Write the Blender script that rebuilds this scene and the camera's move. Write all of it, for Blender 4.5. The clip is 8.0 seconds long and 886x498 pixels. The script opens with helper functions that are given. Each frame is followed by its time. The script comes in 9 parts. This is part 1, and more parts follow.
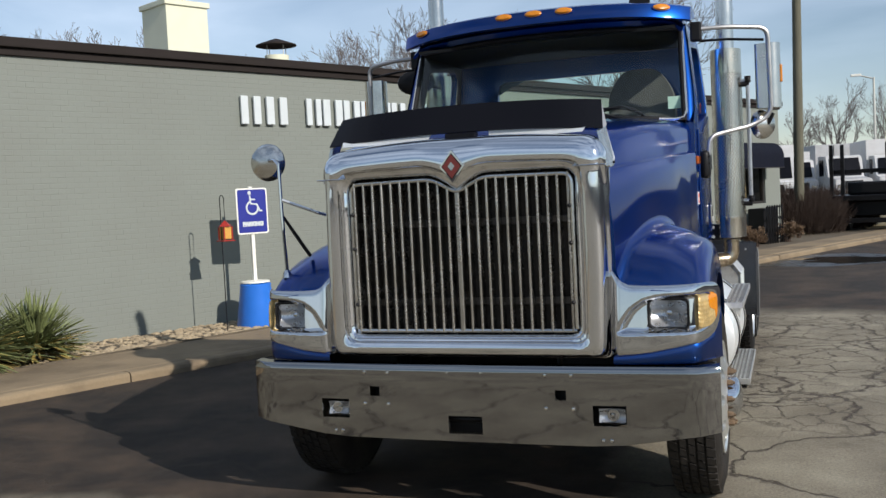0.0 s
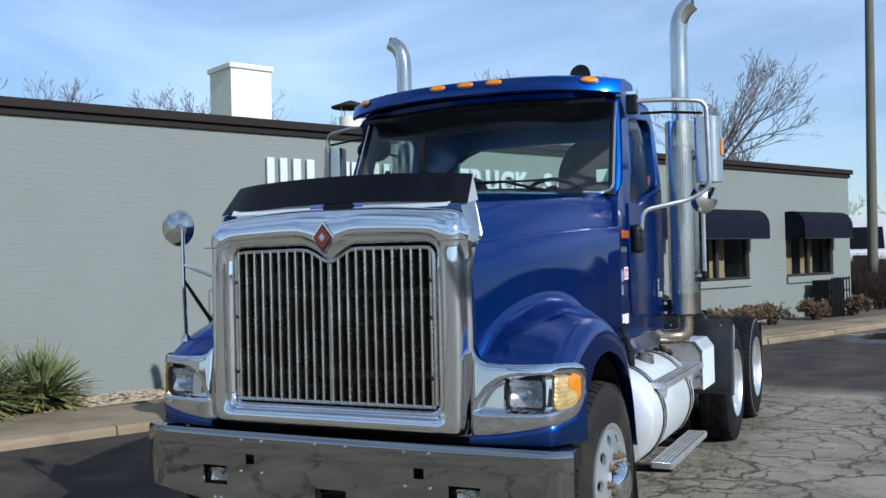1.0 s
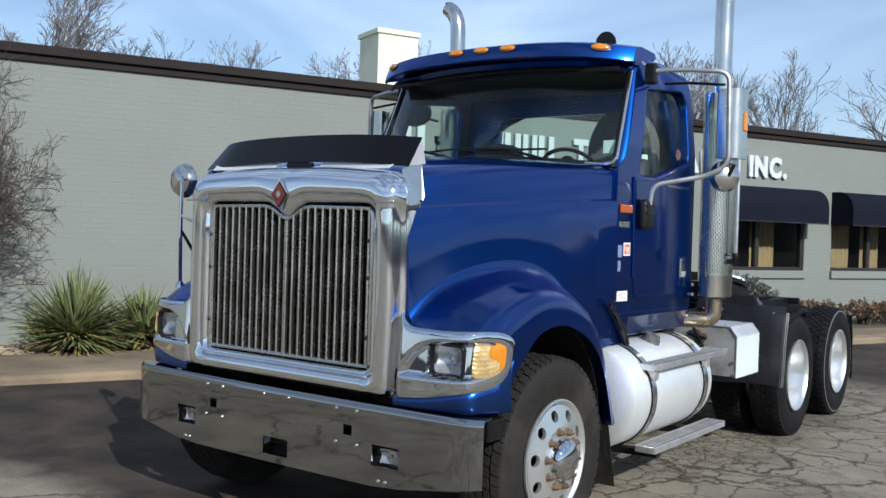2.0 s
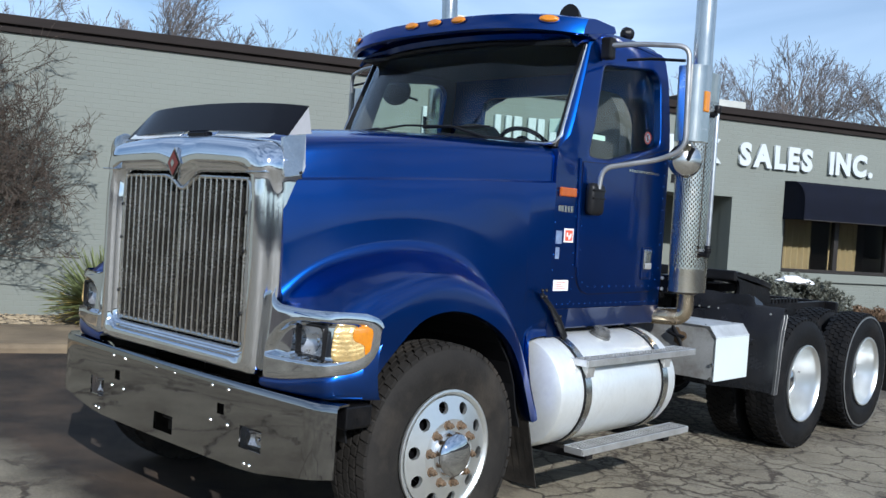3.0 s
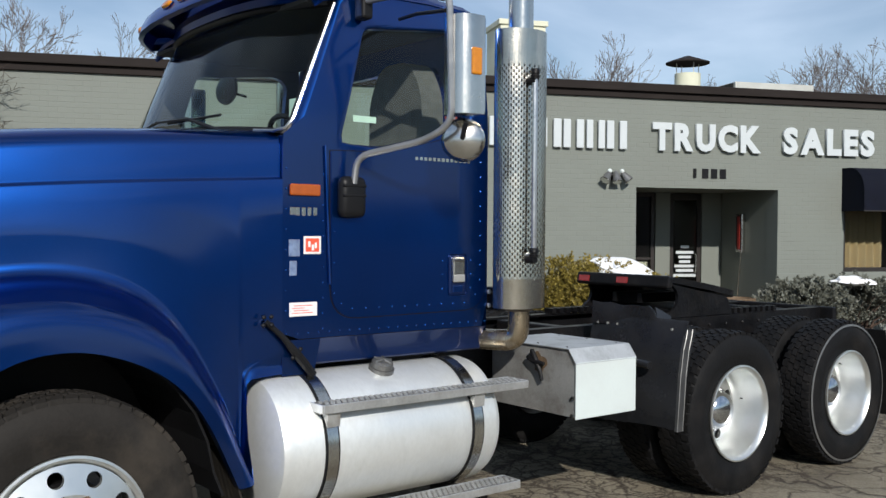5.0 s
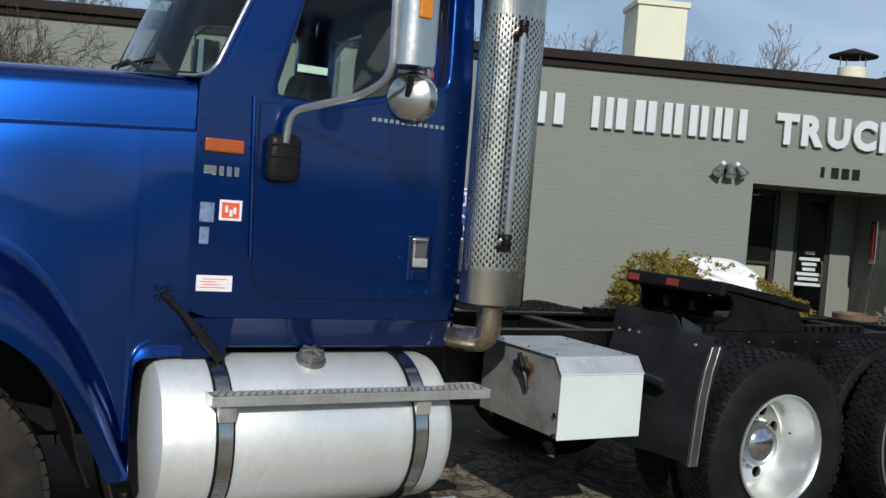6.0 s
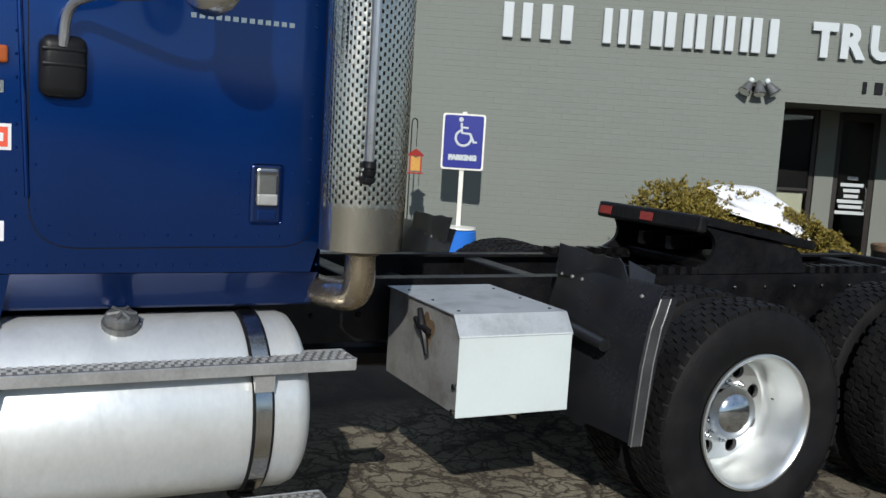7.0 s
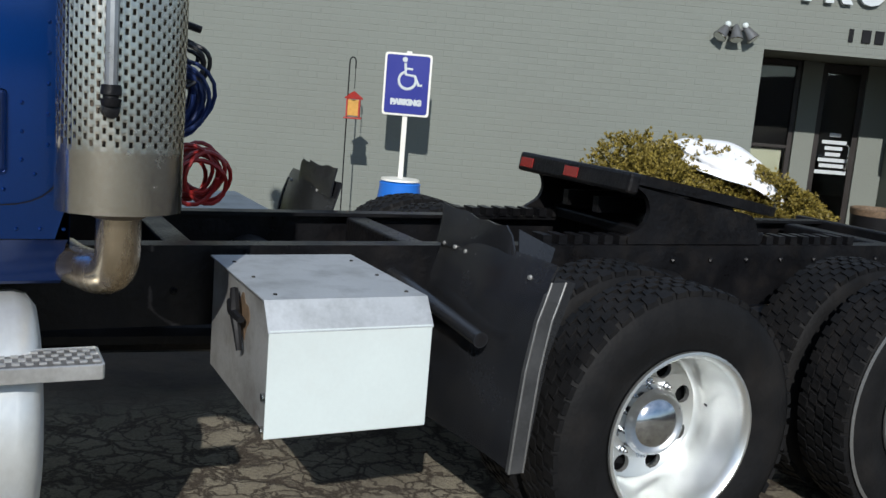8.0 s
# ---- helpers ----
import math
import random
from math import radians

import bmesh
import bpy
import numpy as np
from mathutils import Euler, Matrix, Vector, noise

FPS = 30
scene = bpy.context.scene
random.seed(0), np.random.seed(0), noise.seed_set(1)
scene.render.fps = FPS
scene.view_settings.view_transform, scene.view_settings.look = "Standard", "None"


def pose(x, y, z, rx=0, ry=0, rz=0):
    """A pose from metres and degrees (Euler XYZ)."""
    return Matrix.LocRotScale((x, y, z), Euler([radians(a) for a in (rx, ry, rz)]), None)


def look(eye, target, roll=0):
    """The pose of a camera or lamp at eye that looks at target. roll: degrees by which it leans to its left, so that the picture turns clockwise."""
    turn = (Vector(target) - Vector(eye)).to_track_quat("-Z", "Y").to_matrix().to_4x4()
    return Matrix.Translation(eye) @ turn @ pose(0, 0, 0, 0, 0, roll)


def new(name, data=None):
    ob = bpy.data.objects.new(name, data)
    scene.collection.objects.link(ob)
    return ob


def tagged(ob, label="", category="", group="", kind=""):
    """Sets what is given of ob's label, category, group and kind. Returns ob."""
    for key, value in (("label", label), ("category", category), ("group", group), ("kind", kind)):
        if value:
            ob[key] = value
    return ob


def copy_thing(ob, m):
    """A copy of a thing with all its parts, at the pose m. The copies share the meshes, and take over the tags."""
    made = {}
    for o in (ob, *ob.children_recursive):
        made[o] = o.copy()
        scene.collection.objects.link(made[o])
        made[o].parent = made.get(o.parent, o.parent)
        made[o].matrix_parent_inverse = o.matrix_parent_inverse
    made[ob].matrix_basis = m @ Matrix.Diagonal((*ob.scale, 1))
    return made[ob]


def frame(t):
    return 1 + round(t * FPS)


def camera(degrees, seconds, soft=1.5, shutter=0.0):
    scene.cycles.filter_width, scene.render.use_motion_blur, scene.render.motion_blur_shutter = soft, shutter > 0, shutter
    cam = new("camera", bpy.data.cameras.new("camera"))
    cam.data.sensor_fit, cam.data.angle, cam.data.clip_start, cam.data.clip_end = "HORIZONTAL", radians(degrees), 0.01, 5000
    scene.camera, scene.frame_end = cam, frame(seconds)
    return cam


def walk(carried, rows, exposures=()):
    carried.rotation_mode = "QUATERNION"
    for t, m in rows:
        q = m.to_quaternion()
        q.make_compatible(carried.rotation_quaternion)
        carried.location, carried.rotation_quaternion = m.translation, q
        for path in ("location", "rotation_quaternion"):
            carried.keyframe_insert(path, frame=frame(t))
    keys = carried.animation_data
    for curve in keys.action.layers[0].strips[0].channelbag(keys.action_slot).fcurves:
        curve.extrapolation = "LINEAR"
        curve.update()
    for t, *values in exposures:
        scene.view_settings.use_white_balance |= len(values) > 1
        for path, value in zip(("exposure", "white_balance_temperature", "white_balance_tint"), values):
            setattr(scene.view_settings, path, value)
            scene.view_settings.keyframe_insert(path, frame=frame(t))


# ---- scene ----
cam = camera(49.9, 8.0)
PATH = [
    (0, (1.565, -4.539, 1.671), (0.881, -2.663, 1.562), -2.9),
    (0.5, (2.087, -4.337, 1.649), (1.386, -2.472, 1.472), 1.8),
    (1, (2.6, -4.08, 1.693), (1.732, -2.278, 1.716), -1.4),
    (1.5, (3.158, -3.825, 1.687), (2.117, -2.118, 1.625), -0.7),
    (1.7, (3.33, -3.692, 1.666), (2.225, -2.025, 1.621), 0.6),
    (2.8, (4.192, -2.796, 1.665), (2.838, -1.327, 1.584), 3.1),
    (3, (4.262, -2.565, 1.634), (2.885, -1.116, 1.569), 3.7),
    (3.5, (4.452, -2.019, 1.647), (3.071, -0.573, 1.593), 3.9),
    (4, (4.613, -1.468, 1.663), (3.135, -0.122, 1.607), 3.3),
    (4.5, (4.705, -0.87, 1.662), (3.258, 0.507, 1.559), 3.1),
    (4.7, (4.747, -0.639, 1.637), (3.251, 0.687, 1.581), 0.9),
    (5.8, (4.697, 0.575, 1.673), (2.974, 1.586, 1.571), 4.4),
    (6, (4.661, 0.808, 1.649), (2.917, 1.783, 1.566), 4.5),
    (6.5, (4.478, 1.361, 1.657), (2.666, 2.188, 1.477), 4.4),
    (7, (4.204, 1.852, 1.662), (2.42, 2.724, 1.427), 3.5),
    (7.5, (3.962, 2.321, 1.654), (2.169, 3.177, 1.419), 5.5),
    (8, (3.587, 2.693, 1.623), (1.83, 3.588, 1.288), 4.8),
]
walk(cam, [(t, look(eye, target, roll)) for t, eye, target, roll in PATH], [(0, 0.0, 6600, 12), (0.6, 0.06, 6200, 10), (1, 0.12, 5650, 10), (1.5, 0.14, 6050, 10), (1.7, 0.14, 6050, 11), (3, 0.16, 5850, 10), (3.6, 0.12, 5950, 10), (4.5, 0.0, 6450, 11), (6.2, -0.38, 6400, 10), (8, -0.22, 6200, 10)])

# ---------------------------------------------------------------- world, sun
SUN_DIR = Vector((0.783, -0.404, 0.485)).normalized()
world = bpy.data.worlds.new("sky")
scene.world = world
world.use_nodes = True
wn, wl = world.node_tree.nodes, world.node_tree.links
wn.clear()
w_out = wn.new("ShaderNodeOutputWorld")
w_bg = wn.new("ShaderNodeBackground")
w_bg.inputs["Strength"].default_value = 0.092
w_sky = wn.new("ShaderNodeTexSky")
w_sky.sky_type = "NISHITA"
w_sky.sun_disc = False
w_sky.sun_elevation = math.asin(SUN_DIR.z)
w_sky.sun_rotation = math.atan2(SUN_DIR.x, SUN_DIR.y)
w_sky.air_density, w_sky.dust_density, w_sky.ozone_density = 1.0, 0.05, 2.5
# thin wispy cloud veils high in the sky
w_tc = wn.new("ShaderNodeTexCoord")
w_map = wn.new("ShaderNodeMapping")
w_map.inputs["Scale"].default_value = (1.3, 2.4, 5.5)
w_map.inputs["Rotation"].default_value = (0.2, 0.35, 0.5)
w_noise = wn.new("ShaderNodeTexNoise")
w_noise.inputs["Scale"].default_value = 1.5
w_noise.inputs["Detail"].default_value = 7
w_noise.inputs["Roughness"].default_value = 0.48
w_noise.inputs["Distortion"].default_value = 0.6
w_ramp = wn.new("ShaderNodeValToRGB")
w_ramp.color_ramp.elements[0].position, w_ramp.color_ramp.elements[1].position = 0.30, 0.86
w_ramp.color_ramp.elements[0].color, w_ramp.color_ramp.elements[1].color = (0.0, 0.0, 0.0, 1), (0.7, 0.7, 0.7, 1)
w_mix = wn.new("ShaderNodeMixRGB")
w_mix.inputs[2].default_value = (10.0, 11.9, 14.3, 1)
wl.new(w_tc.outputs["Generated"], w_map.inputs["Vector"])
wl.new(w_map.outputs[0], w_noise.inputs["Vector"])
wl.new(w_noise.outputs["Fac"], w_ramp.inputs[0])
wl.new(w_ramp.outputs[0], w_mix.inputs[0])
wl.new(w_sky.outputs[0], w_mix.inputs[1])
wl.new(w_mix.outputs[0], w_bg.inputs[0])
wl.new(w_bg.outputs[0], w_out.inputs[0])

sun_data = bpy.data.lights.new("sun", "SUN")
sun_data.energy, sun_data.angle, sun_data.color = 4.8, radians(0.55), (1.0, 0.955, 0.88)
sun = new("sun", sun_data)
sun.matrix_world = look(SUN_DIR * 60, (0, 0, 0))


# ---------------------------------------------------------------- materials
def material(name, color, rough=0.5, metal=0.0, vary=0.12, scale=6.0, fine=90.0, bump=0.0, bump_scale=120.0,
             coat=0.0, random_tint=0.0, dirt=None, dirt_amount=0.0, dirt_scale=2.5, rough_vary=0.12, ior=1.5, stretch=(1, 1, 1)):
    """A surface with two scales of variation, an optional dirt colour and fine relief."""
    m = bpy.data.materials.new(name)
    m.use_nodes = True
    n, l = m.node_tree.nodes, m.node_tree.links
    b = n["Principled BSDF"]
    b.inputs["Metallic"].default_value = metal
    b.inputs["IOR"].default_value = ior
    b.inputs["Coat Weight"].default_value = coat
    b.inputs["Coat Roughness"].default_value = 0.07
    tc = n.new("ShaderNodeTexCoord")
    mp = n.new("ShaderNodeMapping")
    mp.inputs["Scale"].default_value = stretch
    l.new(tc.outputs["Object"], mp.inputs["Vector"])
    big = n.new("ShaderNodeTexNoise")
    big.inputs["Scale"].default_value, big.inputs["Detail"].default_value = scale, 5
    small = n.new("ShaderNodeTexNoise")
    small.inputs["Scale"].default_value, small.inputs["Detail"].default_value = fine, 3
    l.new(mp.outputs[0], big.inputs["Vector"])
    l.new(mp.outputs[0], small.inputs["Vector"])
    add = n.new("ShaderNodeMath")
    add.operation = "MULTIPLY_ADD"
    add.inputs[1].default_value = 0.45
    l.new(small.outputs["Fac"], add.inputs[0])
    l.new(big.outputs["Fac"], add.inputs[2])
    rng = n.new("ShaderNodeMapRange")
    rng.inputs["From Min"].default_value, rng.inputs["From Max"].default_value = 0.45, 1.0
    rng.inputs["To Min"].default_value, rng.inputs["To Max"].default_value = 1 - vary, 1 + vary
    l.new(add.outputs[0], rng.inputs["Value"])
    hsv = n.new("ShaderNodeHueSaturation")
    hsv.inputs["Color"].default_value = (*color, 1)
    value = rng.outputs[0]
    if random_tint:
        oi = n.new("ShaderNodeObjectInfo")
        r2 = n.new("ShaderNodeMapRange")
        r2.inputs["To Min"].default_value, r2.inputs["To Max"].default_value = 1 - random_tint, 1 + random_tint
        l.new(oi.outputs["Random"], r2.inputs["Value"])
        mul = n.new("ShaderNodeMath")
        mul.operation = "MULTIPLY"
        l.new(value, mul.inputs[0])
        l.new(r2.outputs[0], mul.inputs[1])
        value = mul.outputs[0]
    l.new(value, hsv.inputs["Value"])
    out = hsv.outputs[0]
    if dirt:
        dn = n.new("ShaderNodeTexNoise")
        dn.inputs["Scale"].default_value, dn.inputs["Detail"].default_value = dirt_scale, 8
        dn.inputs["Roughness"].default_value = 0.65
        l.new(mp.outputs[0], dn.inputs["Vector"])
        dr = n.new("ShaderNodeMapRange")
        dr.inputs["From Min"].default_value, dr.inputs["From Max"].default_value = 0.47, 0.72
        dr.inputs["To Max"].default_value = dirt_amount
        l.new(dn.outputs["Fac"], dr.inputs["Value"])
        mx = n.new("ShaderNodeMixRGB")
        mx.inputs[2].default_value = (*dirt, 1)
        l.new(dr.outputs[0], mx.inputs[0])
        l.new(out, mx.inputs[1])
        out = mx.outputs[0]
    l.new(out, b.inputs["Base Color"])
    rr = n.new("ShaderNodeMapRange")
    rr.inputs["From Min"].default_value, rr.inputs["From Max"].default_value = 0.4, 1.0
    rr.inputs["To Min"].default_value, rr.inputs["To Max"].default_value = max(0.01, rough * (1 - rough_vary)), min(1, rough * (1 + rough_vary))
    l.new(add.outputs[0], rr.inputs["Value"])
    l.new(rr.outputs[0], b.inputs["Roughness"])
    if bump:
        bn = n.new("ShaderNodeTexNoise")
        bn.inputs["Scale"].default_value, bn.inputs["Detail"].default_value = bump_scale, 4
        l.new(mp.outputs[0], bn.inputs["Vector"])
        bp = n.new("ShaderNodeBump")
        bp.inputs["Strength"].default_value, bp.inputs["Distance"].default_value = bump, 0.01
        l.new(bn.outputs["Fac"], bp.inputs["Height"])
        l.new(bp.outputs[0], b.inputs["Normal"])
    return m


def glass_material(name, tint, gloss_rough=0.01, ior=1.5):
    m = bpy.data.materials.new(name)
    m.use_nodes = True
    n, l = m.node_tree.nodes, m.node_tree.links
    n.clear()
    o = n.new("ShaderNodeOutputMaterial")
    t = n.new("ShaderNodeBsdfTransparent")
    t.inputs[0].default_value = (*tint, 1)
    g = n.new("ShaderNodeBsdfGlossy")
    g.inputs["Roughness"].default_value = gloss_rough
    lw = n.new("ShaderNodeLayerWeight")
    lw.inputs["Blend"].default_value = 0.5
    pw = n.new("ShaderNodeMath")
    pw.operation = "POWER"
    pw.inputs[1].default_value = 5.0
    l.new(lw.outputs["Facing"], pw.inputs[0])
    f = n.new("ShaderNodeMapRange")
    f.inputs["To Min"].default_value, f.inputs["To Max"].default_value = ((ior - 1) / (ior + 1)) ** 2 * 1.25, 1.0
    l.new(pw.outputs[0], f.inputs["Value"])
    mx = n.new("ShaderNodeMixShader")
    l.new(f.outputs[0], mx.inputs[0])
    l.new(t.outputs[0], mx.inputs[1])
    l.new(g.outputs[0], mx.inputs[2])
    l.new(mx.outputs[0], o.inputs[0])
    return m


BLUE = material("blue_paint", (0.0020, 0.0375, 0.192), 0.35, 0.95, vary=0.14, scale=1.2, fine=300, coat=0.85, rough_vary=0.15)
BLUE.node_tree.nodes["Principled BSDF"].inputs["Coat Roughness"].default_value = 0.09
BLUE.node_tree.nodes["Principled BSDF"].inputs["Specular Tint"].default_value = (0.15, 0.45, 1.0, 1)
SKIRT_BLUE = material("glossy_dark_blue_skirt", (0.0015, 0.016, 0.085), 0.3, 0.5, vary=0.08, scale=1.5, coat=0.55)
MARKER = material("dark_amber_marker", (0.36, 0.075, 0.008), 0.2, vary=0.12, scale=40, coat=0.5)
CHROME = material("chrome", (0.60, 0.61, 0.63), 0.025, 1.0, vary=0.05, scale=3, rough_vary=0.5, bump=0.04, bump_scale=4, stretch=(1.5, 1.5, 0.6))
HUB = material("dulled_hub_chrome", (0.58, 0.59, 0.61), 0.14, 1.0, vary=0.1, scale=12, rough_vary=0.4)
RIM_ALU = material("polished_rim_aluminium", (0.76, 0.775, 0.76), 0.33, 0.9, vary=0.05, scale=2, fine=30, rough_vary=0.2)
BLACK_HOSE = material("black_cable", (0.02, 0.02, 0.022), 0.5, vary=0.2, scale=20)
BUMPER_CHROME = material("bumper_chrome", (0.30, 0.295, 0.29), 0.045, 1.0, vary=0.06, scale=2.5, rough_vary=0.4, bump=0.08, bump_scale=5)
REFLECTOR = material("lamp_reflector", (0.62, 0.63, 0.65), 0.28, 0.75, vary=0.05, scale=30)
BADGE_RED = material("badge_red", (0.13, 0.022, 0.018), 0.35, vary=0.1)
STAINLESS = material("stainless", (0.62, 0.61, 0.58), 0.2, 1.0, vary=0.10, scale=4, dirt=(0.2, 0.15, 0.1), dirt_amount=0.25, rough_vary=0.4)
ALU = material("aluminium", (0.88, 0.90, 0.885), 0.42, 0.62, vary=0.07, scale=3, fine=40, dirt=(0.52, 0.53, 0.50), dirt_amount=0.45, dirt_scale=3, rough_vary=0.3, stretch=(1, 1.8, 1))
ALU_WORN = material("worn_aluminium", (0.45, 0.45, 0.435), 0.5, 0.6, vary=0.2, scale=5, dirt=(0.18, 0.15, 0.12), dirt_amount=0.7, dirt_scale=6, bump=0.1)
LID_TOP = material("scuffed_lid_top", (0.50, 0.52, 0.53), 0.45, 0.4, vary=0.1, scale=4, dirt=(0.28, 0.29, 0.29), dirt_amount=0.75, dirt_scale=7, bump=0.15, bump_scale=15)
LID = material("white_enamel_lid", (0.60, 0.66, 0.645), 0.42, 0.0, vary=0.04, scale=3, dirt=(0.5, 0.5, 0.48), dirt_amount=0.3)
RUBBER = material("tyre_rubber", (0.0085, 0.0085, 0.009), 0.58, vary=0.3, scale=9, dirt=(0.034, 0.029, 0.025), dirt_amount=0.3, dirt_scale=4, bump=0.2, bump_scale=60, ior=1.22)
STEER_RUBBER = material("dusty_tyre_rubber", (0.020, 0.018, 0.016), 0.7, vary=0.3, scale=7, dirt=(0.075, 0.062, 0.048), dirt_amount=0.5, dirt_scale=3, bump=0.2, bump_scale=60, ior=1.25)
FLAP = material("scuffed_black_rubber", (0.015, 0.016, 0.0185), 0.25, vary=0.4, scale=4, dirt=(0.03, 0.028, 0.026), dirt_amount=0.4, dirt_scale=6, ior=1.5, bump=0.12, bump_scale=20)
BLACK = material("black_plastic", (0.010, 0.010, 0.011), 0.4, vary=0.2, scale=8, bump=0.05, ior=1.28)
BLACK_STEEL = material("black_steel", (0.0065, 0.0065, 0.0075), 0.36, 0.1, vary=0.4, scale=5, dirt=(0.022, 0.019, 0.017), dirt_amount=0.5, dirt_scale=9, bump=0.3, bump_scale=45, ior=1.3, rough_vary=0.4)
MATT_BLACK = material("matt_black_acrylic", (0.005, 0.005, 0.007), 0.2, vary=0.1, scale=3, ior=1.25)
RADIATOR = material("radiator_core", (0.050, 0.044, 0.038), 0.7, vary=0.3, scale=20, ior=1.28)
RUST = material("rusty_steel", (0.15, 0.10, 0.06), 0.7, 0.2, vary=0.4, scale=30, bump=0.3)
HOT_PIPE = material("heat_stained_pipe", (0.50, 0.41, 0.29), 0.24, 0.95, vary=0.35, scale=6, dirt=(0.10, 0.06, 0.035), dirt_amount=0.85, dirt_scale=6, rough_vary=0.5, stretch=(3, 3, 0.7))
GUARD = material("polished_guard_steel", (0.60, 0.56, 0.48), 0.19, 1.0, vary=0.15, scale=5, dirt=(0.22, 0.19, 0.15), dirt_amount=0.3, dirt_scale=5, rough_vary=0.6, bump=0.03, bump_scale=8)
GALV_TUBE = material("galvanised_tube", (0.50, 0.52, 0.54), 0.3, 0.85, vary=0.12, scale=9, rough_vary=0.3)
CAP_GREY = material("dull_cap_metal", (0.16, 0.16, 0.155), 0.42, 0.6, vary=0.3, scale=20, dirt=(0.05, 0.045, 0.04), dirt_amount=0.5, dirt_scale=14)
STEP_BASE = material("grimy_step_aluminium", (0.24, 0.235, 0.22), 0.5, 0.6, vary=0.25, scale=7, dirt=(0.09, 0.08, 0.07), dirt_amount=0.7, dirt_scale=8)
STEP_BRIGHT = material("bright_step_edge", (0.66, 0.66, 0.65), 0.34, 0.8, vary=0.2, scale=9, dirt=(0.3, 0.28, 0.25), dirt_amount=0.4, dirt_scale=10)
# dark steel behind the guard, so that its holes come out dark
MUFFLER_DARK = material("dark_muffler_steel", (0.13, 0.105, 0.08), 0.6, 0.3, vary=0.3, scale=8)
DULL_TUBE = material("dull_grey_tube", (0.36, 0.36, 0.36), 0.36, 0.75, vary=0.15, scale=9, rough_vary=0.3)
SMOOTH_CHROME = material("smooth_surround_chrome", (0.74, 0.75, 0.77), 0.075, 1.0, vary=0.05, scale=3, rough_vary=0.5, bump=0.02, bump_scale=6, stretch=(1.5, 1.5, 0.5))
STRIP_DARK = material("scuffed_dark_strip", (0.055, 0.056, 0.058), 0.5, 0.4, vary=0.3, scale=7, dirt=(0.14, 0.14, 0.135), dirt_amount=0.35, dirt_scale=9)
WORN_EDGE = material("worn_grey_edge_strip", (0.23, 0.23, 0.225), 0.45, 0.7, vary=0.25, scale=6, dirt=(0.05, 0.045, 0.04), dirt_amount=0.5, dirt_scale=6)
AMBER = material("amber_lens", (0.56, 0.19, 0.004), 0.2, vary=0.12, scale=40, bump=0.1, bump_scale=200, coat=0.6)
AMBER_CLEAR = material("clear_amber_lens", (0.60, 0.42, 0.17), 0.3, 0.45, vary=0.35, scale=22, bump=0.35, bump_scale=60, coat=1.0)
RED_REFLECTOR = material("red_reflector", (0.24, 0.018, 0.014), 0.25, vary=0.15, scale=60, coat=0.5)
LAMP_GLASS = glass_material("lamp_glass", (0.95, 0.95, 0.95), 0.05, 1.33)
CAB_GLASS = glass_material("cab_glass", (0.82, 0.91, 0.87), 0.012, 1.45)
WINDOW_GLASS = glass_material("window_glass", (0.78, 0.80, 0.78), 0.012, 1.5)
INTERIOR = material("cab_interior_vinyl", (0.055, 0.055, 0.055), 0.7, vary=0.2, scale=10, bump=0.1, ior=1.28)
SEAT = material("seat_cloth", (0.10, 0.10, 0.095), 0.9, vary=0.25, scale=20, bump=0.2, ior=1.28)
WHITE_DECAL = material("white_decal", (0.75, 0.75, 0.75), 0.4, vary=0.05, scale=30)
RED_DECAL = material("red_decal", (0.75, 0.10, 0.05), 0.4, vary=0.05, scale=30)
GREY_DECAL = material("grey_decal_residue", (0.17, 0.23, 0.36), 0.5, vary=0.3, scale=30, dirt=(0.02, 0.05, 0.18), dirt_amount=0.7, dirt_scale=40)
GREEN_DECAL = material("pale_green_decal", (0.55, 0.72, 0.62), 0.4, vary=0.05, scale=30)
DARK_PRINT = material("dark_print", (0.06, 0.06, 0.07), 0.5, vary=0.05)
RED_HOSE = material("red_air_hose", (0.30, 0.015, 0.012), 0.4, vary=0.15, scale=20)
BLUE_HOSE = material("blue_air_hose", (0.015, 0.03, 0.11), 0.4, vary=0.15, scale=20)

WALL_PAINT = material("painted_brick", (0.180, 0.196, 0.173), 0.75, vary=0.05, scale=0.8, fine=25, bump=0.25, bump_scale=35, random_tint=0.02, dirt=(0.15, 0.148, 0.128), dirt_amount=0.25, dirt_scale=0.7)
FASCIA = material("brown_fascia_metal", (0.024, 0.0195, 0.018), 0.75, vary=0.25, scale=2, stretch=(1, 1, 5), ior=1.2)
CREAM_BRICK = material("cream_painted_brick", (0.62, 0.62, 0.48), 0.75, vary=0.06, scale=2, bump=0.25, bump_scale=40)
GALV = material("galvanised_sheet", (0.5, 0.5, 0.46), 0.5, 0.3, vary=0.12, scale=4)
ROOFING = material("gravel_roofing", (0.2, 0.2, 0.19), 0.9, vary=0.2, scale=10, bump=0.3)
WHITE_LETTER = material("white_letter", (0.52, 0.56, 0.57), 0.5, vary=0.04, scale=6)
AWNING = material("navy_awning_fabric", (0.0065, 0.008, 0.015), 0.8, vary=0.25, scale=5, bump=0.15, bump_scale=120, ior=1.2)
FRAME_BROWN = material("dark_bronze_frame", (0.022, 0.018, 0.016), 0.5, 0.1, vary=0.15, scale=8)
CURTAIN = material("tan_curtain", (0.46, 0.35, 0.19), 0.85, vary=0.15, scale=4, stretch=(8, 8, 1), bump=0.2)
ROOM = material("room_plaster", (0.25, 0.23, 0.2), 0.9, vary=0.1)
